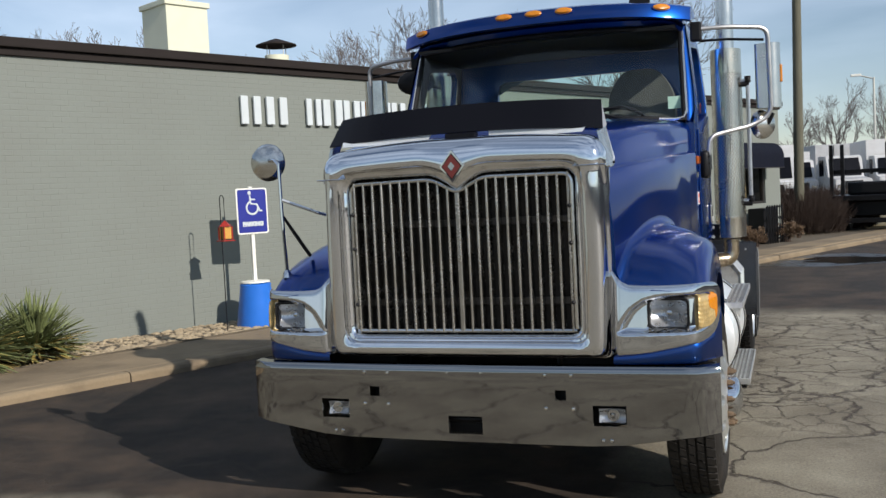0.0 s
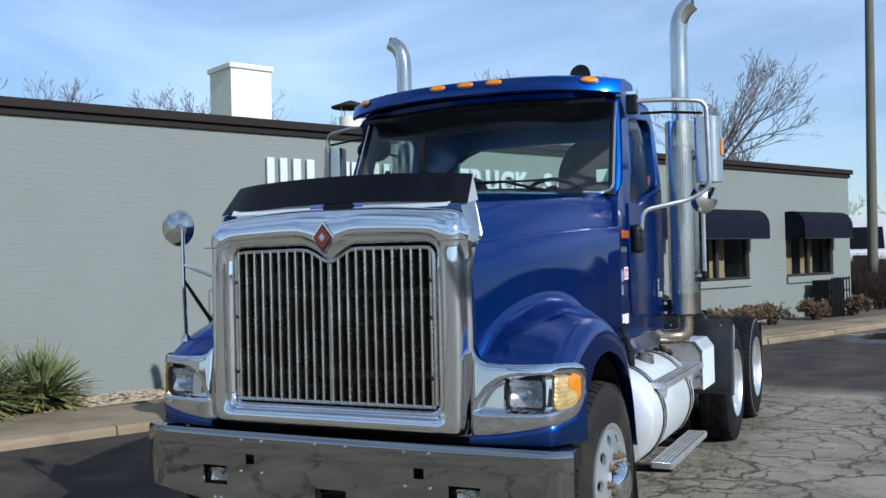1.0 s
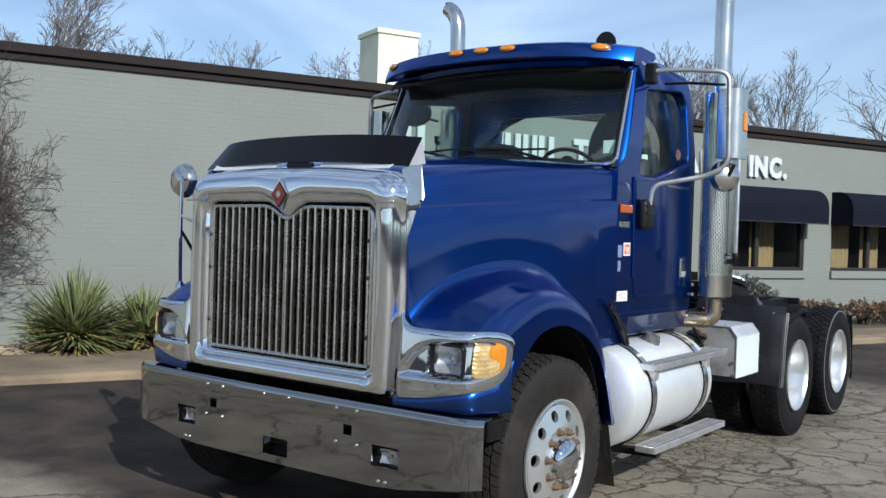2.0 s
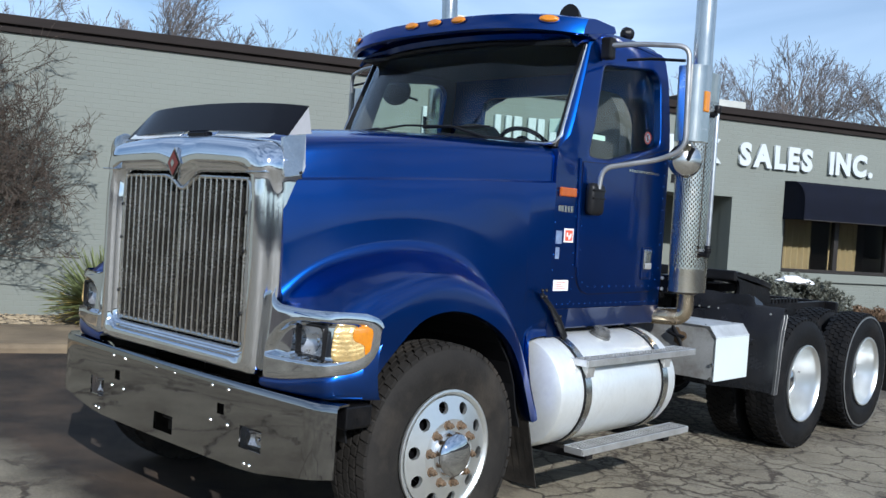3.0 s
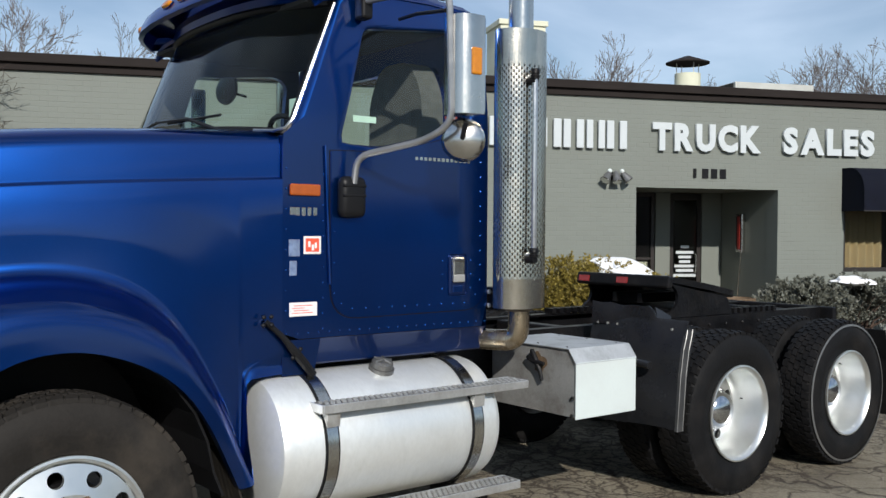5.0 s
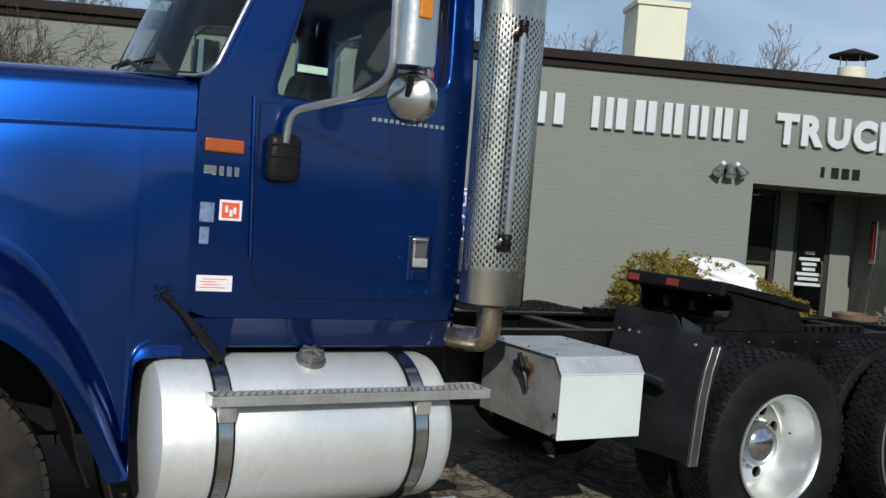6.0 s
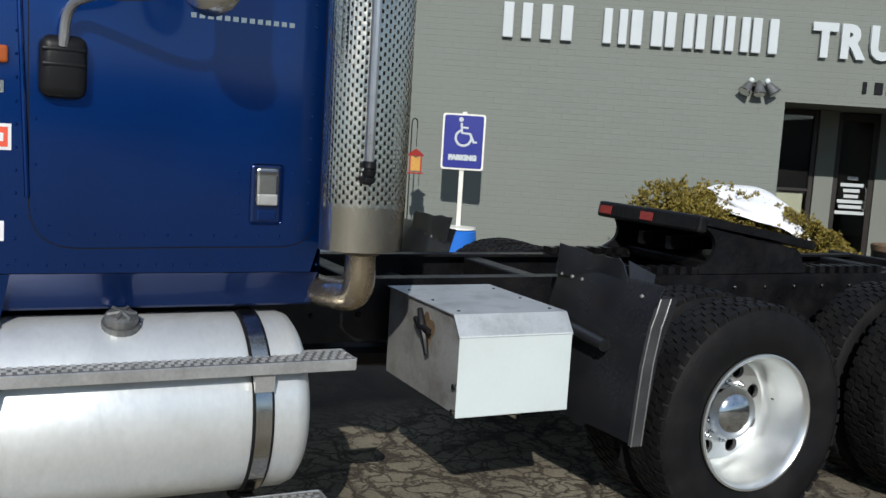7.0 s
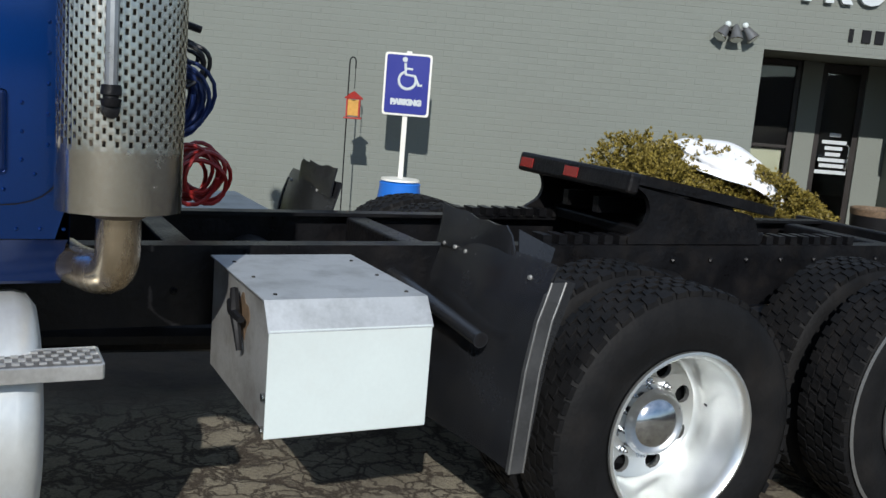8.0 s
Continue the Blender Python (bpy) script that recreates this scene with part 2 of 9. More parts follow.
CONCRETE = material("concrete", (0.225, 0.170, 0.105), 0.85, vary=0.2, scale=1.5, fine=60, bump=0.4, bump_scale=80, dirt=(0.085, 0.062, 0.040), dirt_amount=0.85, dirt_scale=0.9)
GRAVEL = material("gravel_stone", (0.41, 0.325, 0.21), 0.85, vary=0.5, scale=9, random_tint=0.3, bump=0.3)
EARTH = material("bare_earth", (0.10, 0.08, 0.055), 0.95, vary=0.3, scale=4, bump=0.5, bump_scale=40)
DEAD_GRASS = material("winter_grass", (0.19, 0.16, 0.085), 0.95, vary=0.35, scale=1.2, fine=80, bump=0.6, bump_scale=60)
BARK = material("grey_bark", (0.16, 0.145, 0.135), 0.9, vary=0.25, scale=8, bump=0.3)
TWIG = material("twig_bark", (0.125, 0.112, 0.108), 0.9, vary=0.3, scale=8)
WALL_TWIG = material("grey_brown_twigs", (0.072, 0.054, 0.041), 0.9, vary=0.35, scale=12)
BUSH_TWIG = material("red_brown_twigs", (0.062, 0.040, 0.029), 0.9, vary=0.35, scale=12)
POLE_WOOD = material("weathered_pole_wood", (0.105, 0.10, 0.07), 0.9, vary=0.25, scale=4, stretch=(6, 6, 0.6), bump=0.3)
SNOW = material("old_snow", (0.85, 0.86, 0.88), 0.7, vary=0.04, scale=10, bump=0.4, bump_scale=30)
SIGN_BLUE = material("sign_blue", (0.022, 0.03, 0.24), 0.35, vary=0.04, scale=5)
TUB_BLUE = material("blue_plastic_tub", (0.02, 0.16, 0.62), 0.4, vary=0.06, scale=6, coat=0.2)
WHITE_PAINT = material("white_paint", (0.78, 0.77, 0.70), 0.45, vary=0.05, scale=8, dirt=(0.5, 0.45, 0.36), dirt_amount=0.3)
LANTERN_GLASS = material("amber_feeder_panel", (0.55, 0.30, 0.07), 0.3, vary=0.15, scale=30)
RED_PAINT = material("red_paint", (0.33, 0.025, 0.016), 0.4, vary=0.1, scale=20)


def leaf_material(name, color, vary=0.35):
    m = material(name, color, 0.55, vary=0.2, scale=20)
    n, l = m.node_tree.nodes, m.node_tree.links
    b = n["Principled BSDF"]
    src = b.inputs["Base Color"].links[0].from_socket
    geo = n.new("ShaderNodeNewGeometry")
    r = n.new("ShaderNodeMapRange")
    r.inputs["To Min"].default_value, r.inputs["To Max"].default_value = 1 - vary, 1 + vary
    l.new(geo.outputs["Random Per Island"], r.inputs["Value"])
    h = n.new("ShaderNodeHueSaturation")
    l.new(r.outputs[0], h.inputs["Value"])
    l.new(src, h.inputs["Color"])
    l.new(h.outputs[0], b.inputs["Base Color"])
    return m


YUCCA_LEAF = leaf_material("yucca_leaf", (0.135, 0.160, 0.062), 0.5)
YUCCA_DRY = leaf_material("dry_yucca_leaf", (0.30, 0.23, 0.07), 0.35)
YEW = leaf_material("golden_evergreen", (0.20, 0.155, 0.028), 0.45)
GREY_SHRUB = leaf_material("grey_green_shrub", (0.12, 0.125, 0.10), 0.4)
BROWN_SHRUB = leaf_material("brown_low_shrub", (0.15, 0.095, 0.055), 0.4)


def asphalt_material():
    """Old asphalt: aggregate, patches, stains and a net of open cracks."""
    m = bpy.data.materials.new("cracked_asphalt")
    m.use_nodes = True
    n, l = m.node_tree.nodes, m.node_tree.links
    b = n["Principled BSDF"]
    tc = n.new("ShaderNodeTexCoord")
    warp = n.new("ShaderNodeTexNoise")
    warp.inputs["Scale"].default_value, warp.inputs["Detail"].default_value, warp.inputs["Roughness"].default_value = 2.2, 8, 0.62
    l.new(tc.outputs["Object"], warp.inputs["Vector"])
    mixv = n.new("ShaderNodeMixRGB")
    mixv.blend_type = "LINEAR_LIGHT"
    mixv.inputs[0].default_value = 0.24
    l.new(tc.outputs["Object"], mixv.inputs[1])
    l.new(warp.outputs["Color"], mixv.inputs[2])

    def cracks(scale, lo, hi):
        v = n.new("ShaderNodeTexVoronoi")
        v.feature = "DISTANCE_TO_EDGE"
        v.inputs["Scale"].default_value = scale
        l.new(mixv.outputs[0], v.inputs["Vector"])
        r = n.new("ShaderNodeMapRange")
        r.inputs["From Min"].default_value, r.inputs["From Max"].default_value = lo, hi
        r.inputs["To Min"].default_value, r.inputs["To Max"].default_value = 1, 0
        l.new(v.outputs["Distance"], r.inputs["Value"])
        return r.outputs[0]

    big, small = cracks(0.85, 0.004, 0.020), cracks(3.0, 0.008, 0.042)
    # the fine net only in worn patches
    where = n.new("ShaderNodeTexNoise")
    where.inputs["Scale"].default_value, where.inputs["Detail"].default_value = 0.45, 3
    l.new(tc.outputs["Object"], where.inputs["Vector"])
    wr = n.new("ShaderNodeMapRange")
    wr.inputs["From Min"].default_value, wr.inputs["From Max"].default_value = 0.34, 0.46
    l.new(where.outputs["Fac"], wr.inputs["Value"])
    # the crazing is densest beside the tank and wheels
    at = n.new("ShaderNodeSeparateXYZ")
    l.new(mixv.outputs[0], at.inputs[0])
    worn = n.new("ShaderNodeMapRange")
    worn.inputs["From Min"].default_value, worn.inputs["From Max"].default_value = 1.6, 2.8
    l.new(at.outputs["Y"], worn.inputs["Value"])
    crazed = n.new("ShaderNodeMath")
    crazed.operation = "MULTIPLY"
    l.new(wr.outputs[0], crazed.inputs[0])
    lane = n.new("ShaderNodeMapRange")
    lane.inputs["From Min"].default_value, lane.inputs["From Max"].default_value = 3.0, 2.0
    l.new(at.outputs["X"], lane.inputs["Value"])
    both_ = n.new("ShaderNodeMath")
    both_.operation = "MULTIPLY"
    l.new(worn.outputs[0], both_.inputs[0])
    l.new(lane.outputs[0], both_.inputs[1])
    l.new(both_.outputs[0], crazed.inputs[1])
    mul = n.new("ShaderNodeMath")
    mul.operation = "MULTIPLY"
    l.new(small, mul.inputs[0])
    l.new(crazed.outputs[0], mul.inputs[1])
    # alligator crazing in the wheel track beside the drive axles
    tiny = cracks(7.5, 0.012, 0.075)
    track = n.new("ShaderNodeMapRange")
    track.inputs["From Min"].default_value, track.inputs["From Max"].default_value = 2.5, 3.1
    l.new(at.outputs["Y"], track.inputs["Value"])
    side = n.new("ShaderNodeMapRange")
    side.inputs["From Min"].default_value, side.inputs["From Max"].default_value = 1.5, 0.9
    l.new(at.outputs["X"], side.inputs["Value"])
    t1 = n.new("ShaderNodeMath")
    t1.operation = "MULTIPLY"
    l.new(track.outputs[0], t1.inputs[0])
    l.new(side.outputs[0], t1.inputs[1])
    t2 = n.new("ShaderNodeMath")
    t2.operation = "MULTIPLY"
    l.new(t1.outputs[0], t2.inputs[0])
    l.new(tiny, t2.inputs[1])
    nets = n.new("ShaderNodeMath")
    nets.operation = "MAXIMUM"
    l.new(mul.outputs[0], nets.inputs[0])
    l.new(t2.outputs[0], nets.inputs[1])
    mx = n.new("ShaderNodeMath")
    mx.operation = "MAXIMUM"
    l.new(big, mx.inputs[0])
    l.new(nets.outputs[0], mx.inputs[1])
    # smoother, darker stretches: far drive, and before the truck with its shade painted in
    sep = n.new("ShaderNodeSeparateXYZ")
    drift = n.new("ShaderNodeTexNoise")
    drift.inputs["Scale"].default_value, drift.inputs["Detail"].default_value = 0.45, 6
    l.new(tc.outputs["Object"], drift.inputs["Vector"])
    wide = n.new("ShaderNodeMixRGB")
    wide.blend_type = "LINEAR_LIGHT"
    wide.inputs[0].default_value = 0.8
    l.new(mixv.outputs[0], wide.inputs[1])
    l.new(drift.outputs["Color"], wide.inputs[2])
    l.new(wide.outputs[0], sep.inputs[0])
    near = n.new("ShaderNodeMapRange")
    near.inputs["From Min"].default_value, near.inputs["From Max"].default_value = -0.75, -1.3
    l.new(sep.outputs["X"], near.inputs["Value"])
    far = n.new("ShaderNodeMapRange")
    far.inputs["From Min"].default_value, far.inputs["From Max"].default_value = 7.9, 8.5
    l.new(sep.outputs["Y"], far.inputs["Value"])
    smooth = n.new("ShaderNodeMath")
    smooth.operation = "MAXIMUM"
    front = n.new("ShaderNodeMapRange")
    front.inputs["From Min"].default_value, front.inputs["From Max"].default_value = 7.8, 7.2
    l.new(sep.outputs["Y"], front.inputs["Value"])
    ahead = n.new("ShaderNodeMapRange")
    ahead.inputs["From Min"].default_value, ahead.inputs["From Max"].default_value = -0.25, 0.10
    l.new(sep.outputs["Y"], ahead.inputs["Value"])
    # the painted shade reaches across under the bumper
    nose_shade_x = n.new("ShaderNodeMapRange")
    nose_shade_x.inputs["From Min"].default_value, nose_shade_x.inputs["From Max"].default_value = 0.8, 0.4
    l.new(sep.outputs["X"], nose_shade_x.inputs["Value"])
    nose_shade_y = n.new("ShaderNodeMapRange")
    nose_shade_y.inputs["From Min"].default_value, nose_shade_y.inputs["From Max"].default_value = 2.3, 1.8
    l.new(sep.outputs["Y"], nose_shade_y.inputs["Value"])
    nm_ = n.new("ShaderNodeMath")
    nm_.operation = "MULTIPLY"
    l.new(nose_shade_x.outputs[0], nm_.inputs[0])
    l.new(nose_shade_y.outputs[0], nm_.inputs[1])
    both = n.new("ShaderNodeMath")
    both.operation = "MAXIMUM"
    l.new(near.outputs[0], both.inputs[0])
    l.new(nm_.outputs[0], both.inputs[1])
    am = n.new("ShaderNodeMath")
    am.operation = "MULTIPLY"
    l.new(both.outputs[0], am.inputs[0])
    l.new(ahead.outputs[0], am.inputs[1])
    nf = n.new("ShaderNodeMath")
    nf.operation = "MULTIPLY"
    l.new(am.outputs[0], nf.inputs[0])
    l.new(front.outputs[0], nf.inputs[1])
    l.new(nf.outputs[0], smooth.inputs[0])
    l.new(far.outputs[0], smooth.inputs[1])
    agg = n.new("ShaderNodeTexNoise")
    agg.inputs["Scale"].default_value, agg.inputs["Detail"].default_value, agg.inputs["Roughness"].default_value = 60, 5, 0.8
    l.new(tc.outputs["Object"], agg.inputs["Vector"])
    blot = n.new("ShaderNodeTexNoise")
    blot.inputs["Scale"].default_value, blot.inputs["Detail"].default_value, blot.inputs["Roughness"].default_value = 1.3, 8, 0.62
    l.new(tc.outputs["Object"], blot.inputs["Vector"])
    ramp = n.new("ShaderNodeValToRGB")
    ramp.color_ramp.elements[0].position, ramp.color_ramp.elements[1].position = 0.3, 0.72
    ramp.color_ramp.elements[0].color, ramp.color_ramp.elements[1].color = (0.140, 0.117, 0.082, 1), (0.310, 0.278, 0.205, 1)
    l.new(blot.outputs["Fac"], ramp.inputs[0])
    # dark browns of the asphalt, deepened for the truck's shadow
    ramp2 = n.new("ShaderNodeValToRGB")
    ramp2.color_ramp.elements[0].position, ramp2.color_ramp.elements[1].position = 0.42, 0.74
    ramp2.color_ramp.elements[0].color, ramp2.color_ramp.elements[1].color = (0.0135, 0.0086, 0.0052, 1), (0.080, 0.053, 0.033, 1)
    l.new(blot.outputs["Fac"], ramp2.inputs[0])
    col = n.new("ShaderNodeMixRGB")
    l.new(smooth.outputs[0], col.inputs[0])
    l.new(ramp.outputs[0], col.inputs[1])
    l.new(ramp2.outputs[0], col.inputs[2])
    ar = n.new("ShaderNodeMapRange")
    ar.inputs["From Min"].default_value, ar.inputs["From Max"].default_value = 0.3, 0.7
    ar.inputs["To Min"].default_value, ar.inputs["To Max"].default_value = 0.55, 1.45
    l.new(agg.outputs["Fac"], ar.inputs["Value"])
    hs = n.new("ShaderNodeHueSaturation")
    l.new(ar.outputs[0], hs.inputs["Value"])
    l.new(col.outputs[0], hs.inputs["Color"])
    # cracks fade over the smoother dark stretches
    inv = n.new("ShaderNodeMath")
    inv.operation = "MULTIPLY_ADD"
    inv.inputs[1].default_value, inv.inputs[2].default_value = -0.75, 1.0
    l.new(smooth.outputs[0], inv.inputs[0])
    cr = n.new("ShaderNodeMath")
    cr.operation = "MULTIPLY"
    l.new(mx.outputs[0], cr.inputs[0])
    l.new(inv.outputs[0], cr.inputs[1])
    fin = n.new("ShaderNodeMixRGB")
    fin.inputs[2].default_value = (0.055, 0.041, 0.028, 1)
    l.new(cr.outputs[0], fin.inputs[0])
    l.new(hs.outputs[0], fin.inputs[1])
    l.new(fin.outputs[0], b.inputs["Base Color"])
    b.inputs["Roughness"].default_value = 0.85
    hgt = n.new("ShaderNodeMath")
    hgt.operation = "MULTIPLY_ADD"
    hgt.inputs[1].default_value = -1.6
    l.new(cr.outputs[0], hgt.inputs[0])
    l.new(agg.outputs["Fac"], hgt.inputs[2])
    bp = n.new("ShaderNodeBump")
    bp.inputs["Strength"].default_value, bp.inputs["Distance"].default_value = 0.6, 0.012
    l.new(hgt.outputs[0], bp.inputs["Height"])
    l.new(bp.outputs[0], b.inputs["Normal"])
    return m


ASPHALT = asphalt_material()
WATER = material("puddle_water", (0.03, 0.028, 0.025), 0.015, vary=0.05, ior=1.33)


# ---------------------------------------------------------------- mesh tools
def link_mesh(name, bm, mat, smooth=False, angle=35):
    me = bpy.data.meshes.new(name)
    bm.to_mesh(me)
    bm.free()
    me.materials.append(mat)
    if smooth:
        me.shade_smooth()
        me.set_sharp_from_angle(angle=radians(angle))
    return new(name, me)


def part(name, bm, mat, parent, label="", smooth=False):
    ob = link_mesh(name, bm, mat, smooth)
    ob.parent = parent
    if label:
        tagged(ob, label)
    return ob


def empty(name, m=None):
    ob = new(name)
    ob.empty_display_size = 0.2
    if m is not None:
        ob.matrix_world = m
    return ob


def box(bm, x0, x1, y0, y1, z0, z1, bevel=0.0, segs=2):
    res = bmesh.ops.create_cube(bm, size=1.0)
    vs = res["verts"]
    for v in vs:
        v.co = Vector(((x0 + x1) / 2 + v.co.x * (x1 - x0), (y0 + y1) / 2 + v.co.y * (y1 - y0), (z0 + z1) / 2 + v.co.z * (z1 - z0)))
    if bevel:
        es = list({e for v in vs for e in v.link_edges})
        bmesh.ops.bevel(bm, geom=es, offset=bevel, segments=segs, affect="EDGES", profile=0.5)
    return bm


def boxed(*a, **k):
    return box(bmesh.new(), *a, **k)


def sweep(bm, pts, radius, seg=10, closed_ends=True):
    """A round tube along a polyline; radius is one number or one per point."""
    pts = [Vector(p) for p in pts]
    rad = radius if isinstance(radius, (list, tuple)) else [radius] * len(pts)
    rings, side = [], None
    for i, p in enumerate(pts):
        d = (pts[min(i + 1, len(pts) - 1)] - pts[max(i - 1, 0)]).normalized()
        if side is None:
            side = d.orthogonal().normalized()
        else:
            side = (side - d * side.dot(d)).normalized()
        up = d.cross(side)
        rings.append([bm.verts.new(p + rad[i] * (math.cos(a) * side + math.sin(a) * up)) for a in (2 * math.pi * k / seg for k in range(seg))])
    for a, b in zip(rings, rings[1:]):
        for k in range(seg):
            bm.faces.new((a[k], a[(k + 1) % seg], b[(k + 1) % seg], b[k]))
    if closed_ends:
        bm.faces.new(rings[0][::-1])
        bm.faces.new(rings[-1])
    return bm


def bend(pts, r=0.06, n=5):
    """Rounds the inner corners of a polyline."""
    pts = [Vector(p) for p in pts]
    out = [pts[0]]
    for a, b, c in zip(pts, pts[1:], pts[2:]):
        d0, d1 = (a - b), (c - b)
        k = min(r, d0.length * 0.49, d1.length * 0.49)
        p0, p1 = b + d0.normalized() * k, b + d1.normalized() * k
        for i in range(n + 1):
            s = i / n
            out.append((1 - s) ** 2 * p0 + 2 * s * (1 - s) * b + s * s * p1)
    out.append(pts[-1])
    return out


def tube(pts, radius, seg=10):
    return sweep(bmesh.new(), pts, radius, seg)


def lathe(bm, profile, axis="x", centre=(0, 0, 0), seg=48, close=False, caps=True):
    """Turns a profile of (along, radius) about an axis."""
    c = Vector(centre)
    rings = []
    for along, r in profile:
        ring = []
        for k in range(seg):
            a = 2 * math.pi * k / seg
            u, v = r * math.cos(a), r * math.sin(a)
            co = {"x": (along, u, v), "y": (v, along, u), "z": (u, v, along)}[axis]
            ring.append(bm.verts.new(c + Vector(co)))
        rings.append(ring)
    pairs = list(zip(rings, rings[1:])) + ([(rings[-1], rings[0])] if close else [])
    for a, b in pairs:
        for k in range(seg):
            bm.faces.new((a[k], b[k], b[(k + 1) % seg], a[(k + 1) % seg]))
    if not close and caps:
        for ring, (along, r) in ((rings[0], profile[0]), (rings[-1], profile[-1])):
            if r > 1e-4:
                bm.faces.new(ring)
    bmesh.ops.remove_doubles(bm, verts=bm.verts, dist=1e-6)
    bmesh.ops.recalc_face_normals(bm, faces=bm.faces)
    return bm


def loft(bm, rows, close_rows=False):
    """A skin over rows of points, all rows of one length."""
    vs = [[bm.verts.new(p) for p in row] for row in rows]
    for a, b in zip(vs, vs[1:]):
        n = len(a)
        for k in range(n if close_rows else n - 1):
            bm.faces.new((a[k], a[(k + 1) % n], b[(k + 1) % n], b[k]))
    return vs


def prism(bm, poly, axis, a, b):
    """A polygon of two coordinates pushed along an axis from a to b."""
    def at(p, t):
        return {"x": (t, p[0], p[1]), "y": (p[0], t, p[1]), "z": (p[0], p[1], t)}[axis]
    lo, hi = [bm.verts.new(at(p, a)) for p in poly], [bm.verts.new(at(p, b)) for p in poly]
    bm.faces.new(lo)
    bm.faces.new(hi[::-1])
    for k in range(len(poly)):
        j = (k + 1) % len(poly)
        bm.faces.new((lo[k], hi[k], hi[j], lo[j]))
    bmesh.ops.recalc_face_normals(bm, faces=bm.faces)
    return bm


def round_poly(pts, r, n=5):
    """Rounds the corners of a closed polygon of two coordinates."""
    out, m = [], len(pts)
    for i in range(m):
        a, b, c = Vector(pts[i - 1]), Vector(pts[i]), Vector(pts[(i + 1) % m])
        rr = r[i] if isinstance(r, (list, tuple)) else r
        d0, d1 = (a - b), (c - b)
        k = min(rr, d0.length * 0.49, d1.length * 0.49)
        p0, p1 = b + d0.normalized() * k, b + d1.normalized() * k
        for j in range(n + 1):
            s = j / n
            out.append(tuple((1 - s) ** 2 * p0 + 2 * s * (1 - s) * b + s * s * p1))
    return out


def resample(pts, count):
    """A closed polygon as count points at even steps of its length."""
    pts = [Vector(p) for p in pts]
    pts.append(pts[0])
    cum = [0.0]
    for a, b in zip(pts, pts[1:]):
        cum.append(cum[-1] + (b - a).length)
    out, k = [], 0
    for i in range(count):
        s = cum[-1] * i / count
        while cum[k + 1] < s:
            k += 1
        t = (s - cum[k]) / max(cum[k + 1] - cum[k], 1e-9)
        out.append(pts[k].lerp(pts[k + 1], t))
    return out


def curve(keys, y):
    """A smooth value at y between (y, value) keys."""
    ys, vs = [k[0] for k in keys], [k[1] for k in keys]
    if y <= ys[0]:
        return vs[0]
    if y >= ys[-1]:
        return vs[-1]
    i = max(j for j in range(len(ys)) if ys[j] <= y)
    h = ys[i + 1] - ys[i]

    def chord(j):
        return (vs[j + 1] - vs[j]) / (ys[j + 1] - ys[j])

    def slope(j):
        if j == 0:
            return chord(0)
        if j == len(ys) - 1:
            return chord(j - 1)
        a, b = chord(j - 1), chord(j)
        return 0.0 if a * b <= 0 else 2 * a * b / (a + b)
    t = (y - ys[i]) / h
    return ((2 * t**3 - 3 * t**2 + 1) * vs[i] + (t**3 - 2 * t**2 + t) * h * slope(i) + (-2 * t**3 + 3 * t**2) * vs[i + 1] + (t**3 - t**2) * h * slope(i + 1))


def mirror_x(bm):
    """Adds the mirror image across x = 0."""
    geo = bmesh.ops.duplicate(bm, geom=bm.verts[:] + bm.edges[:] + bm.faces[:])["geom"]
    vs = [g for g in geo if isinstance(g, bmesh.types.BMVert)]
    for v in vs:
        v.co.x = -v.co.x
    bmesh.ops.reverse_faces(bm, faces=[g for g in geo if isinstance(g, bmesh.types.BMFace)])
    return bm


def solid(ob, thickness, offset=-1):
    """Gives a skin its thickness, with crisp rims."""
    bm = bmesh.new()
    bm.from_mesh(ob.data)
    was = any(f.smooth for f in bm.faces)
    bmesh.ops.solidify(bm, geom=bm.faces[:], thickness=thickness)
    bm.to_mesh(ob.data)
    bm.free()
    if was:
        ob.data.shade_smooth()
        ob.data.set_sharp_from_angle(angle=radians(35))
    return ob


def letters(bm_name, body, size, depth, mat, m, parent=None, align="LEFT", spacing=1.0, bold=0.0):
    """Raised letters in the built-in font, turned into a mesh."""
    cu = bpy.data.curves.new(bm_name, "FONT")
    cu.body, cu.size, cu.extrude, cu.align_x, cu.space_character, cu.offset = body, size, depth / 2, align, spacing, bold
    cu.resolution_u = 3
    tmp = new("tmp_text", cu)
    dg = bpy.context.evaluated_depsgraph_get()
    me = bpy.data.meshes.new_from_object(tmp.evaluated_get(dg))
    bpy.data.objects.remove(tmp)
    me.transform(m)
    me.materials.clear()
    me.materials.append(mat)
    ob = new(bm_name, me)
    ob.parent = parent
    return ob


# ---------------------------------------------------------------- ground
bm = bmesh.new()
bmesh.ops.create_grid(bm, x_segments=8, y_segments=8, size=260)
ground = tagged(link_mesh("ground", bm, ASPHALT), "old cracked grey-brown asphalt lot, dark patches partly painted shade", "ground", kind="structure")

# the building's own frame: x along its front, y into it, z up
B = Matrix.Translation((-8.98, 0, 0)) @ Matrix.Rotation(radians(90 - 24.04), 4, "Z")


def site(ob):
    ob.matrix_world = B @ ob.matrix_world
    return ob


def structure(name, bm, mat, label, category, smooth=False):
    return site(tagged(link_mesh(name, bm, mat, smooth), label, category, kind="structure"))


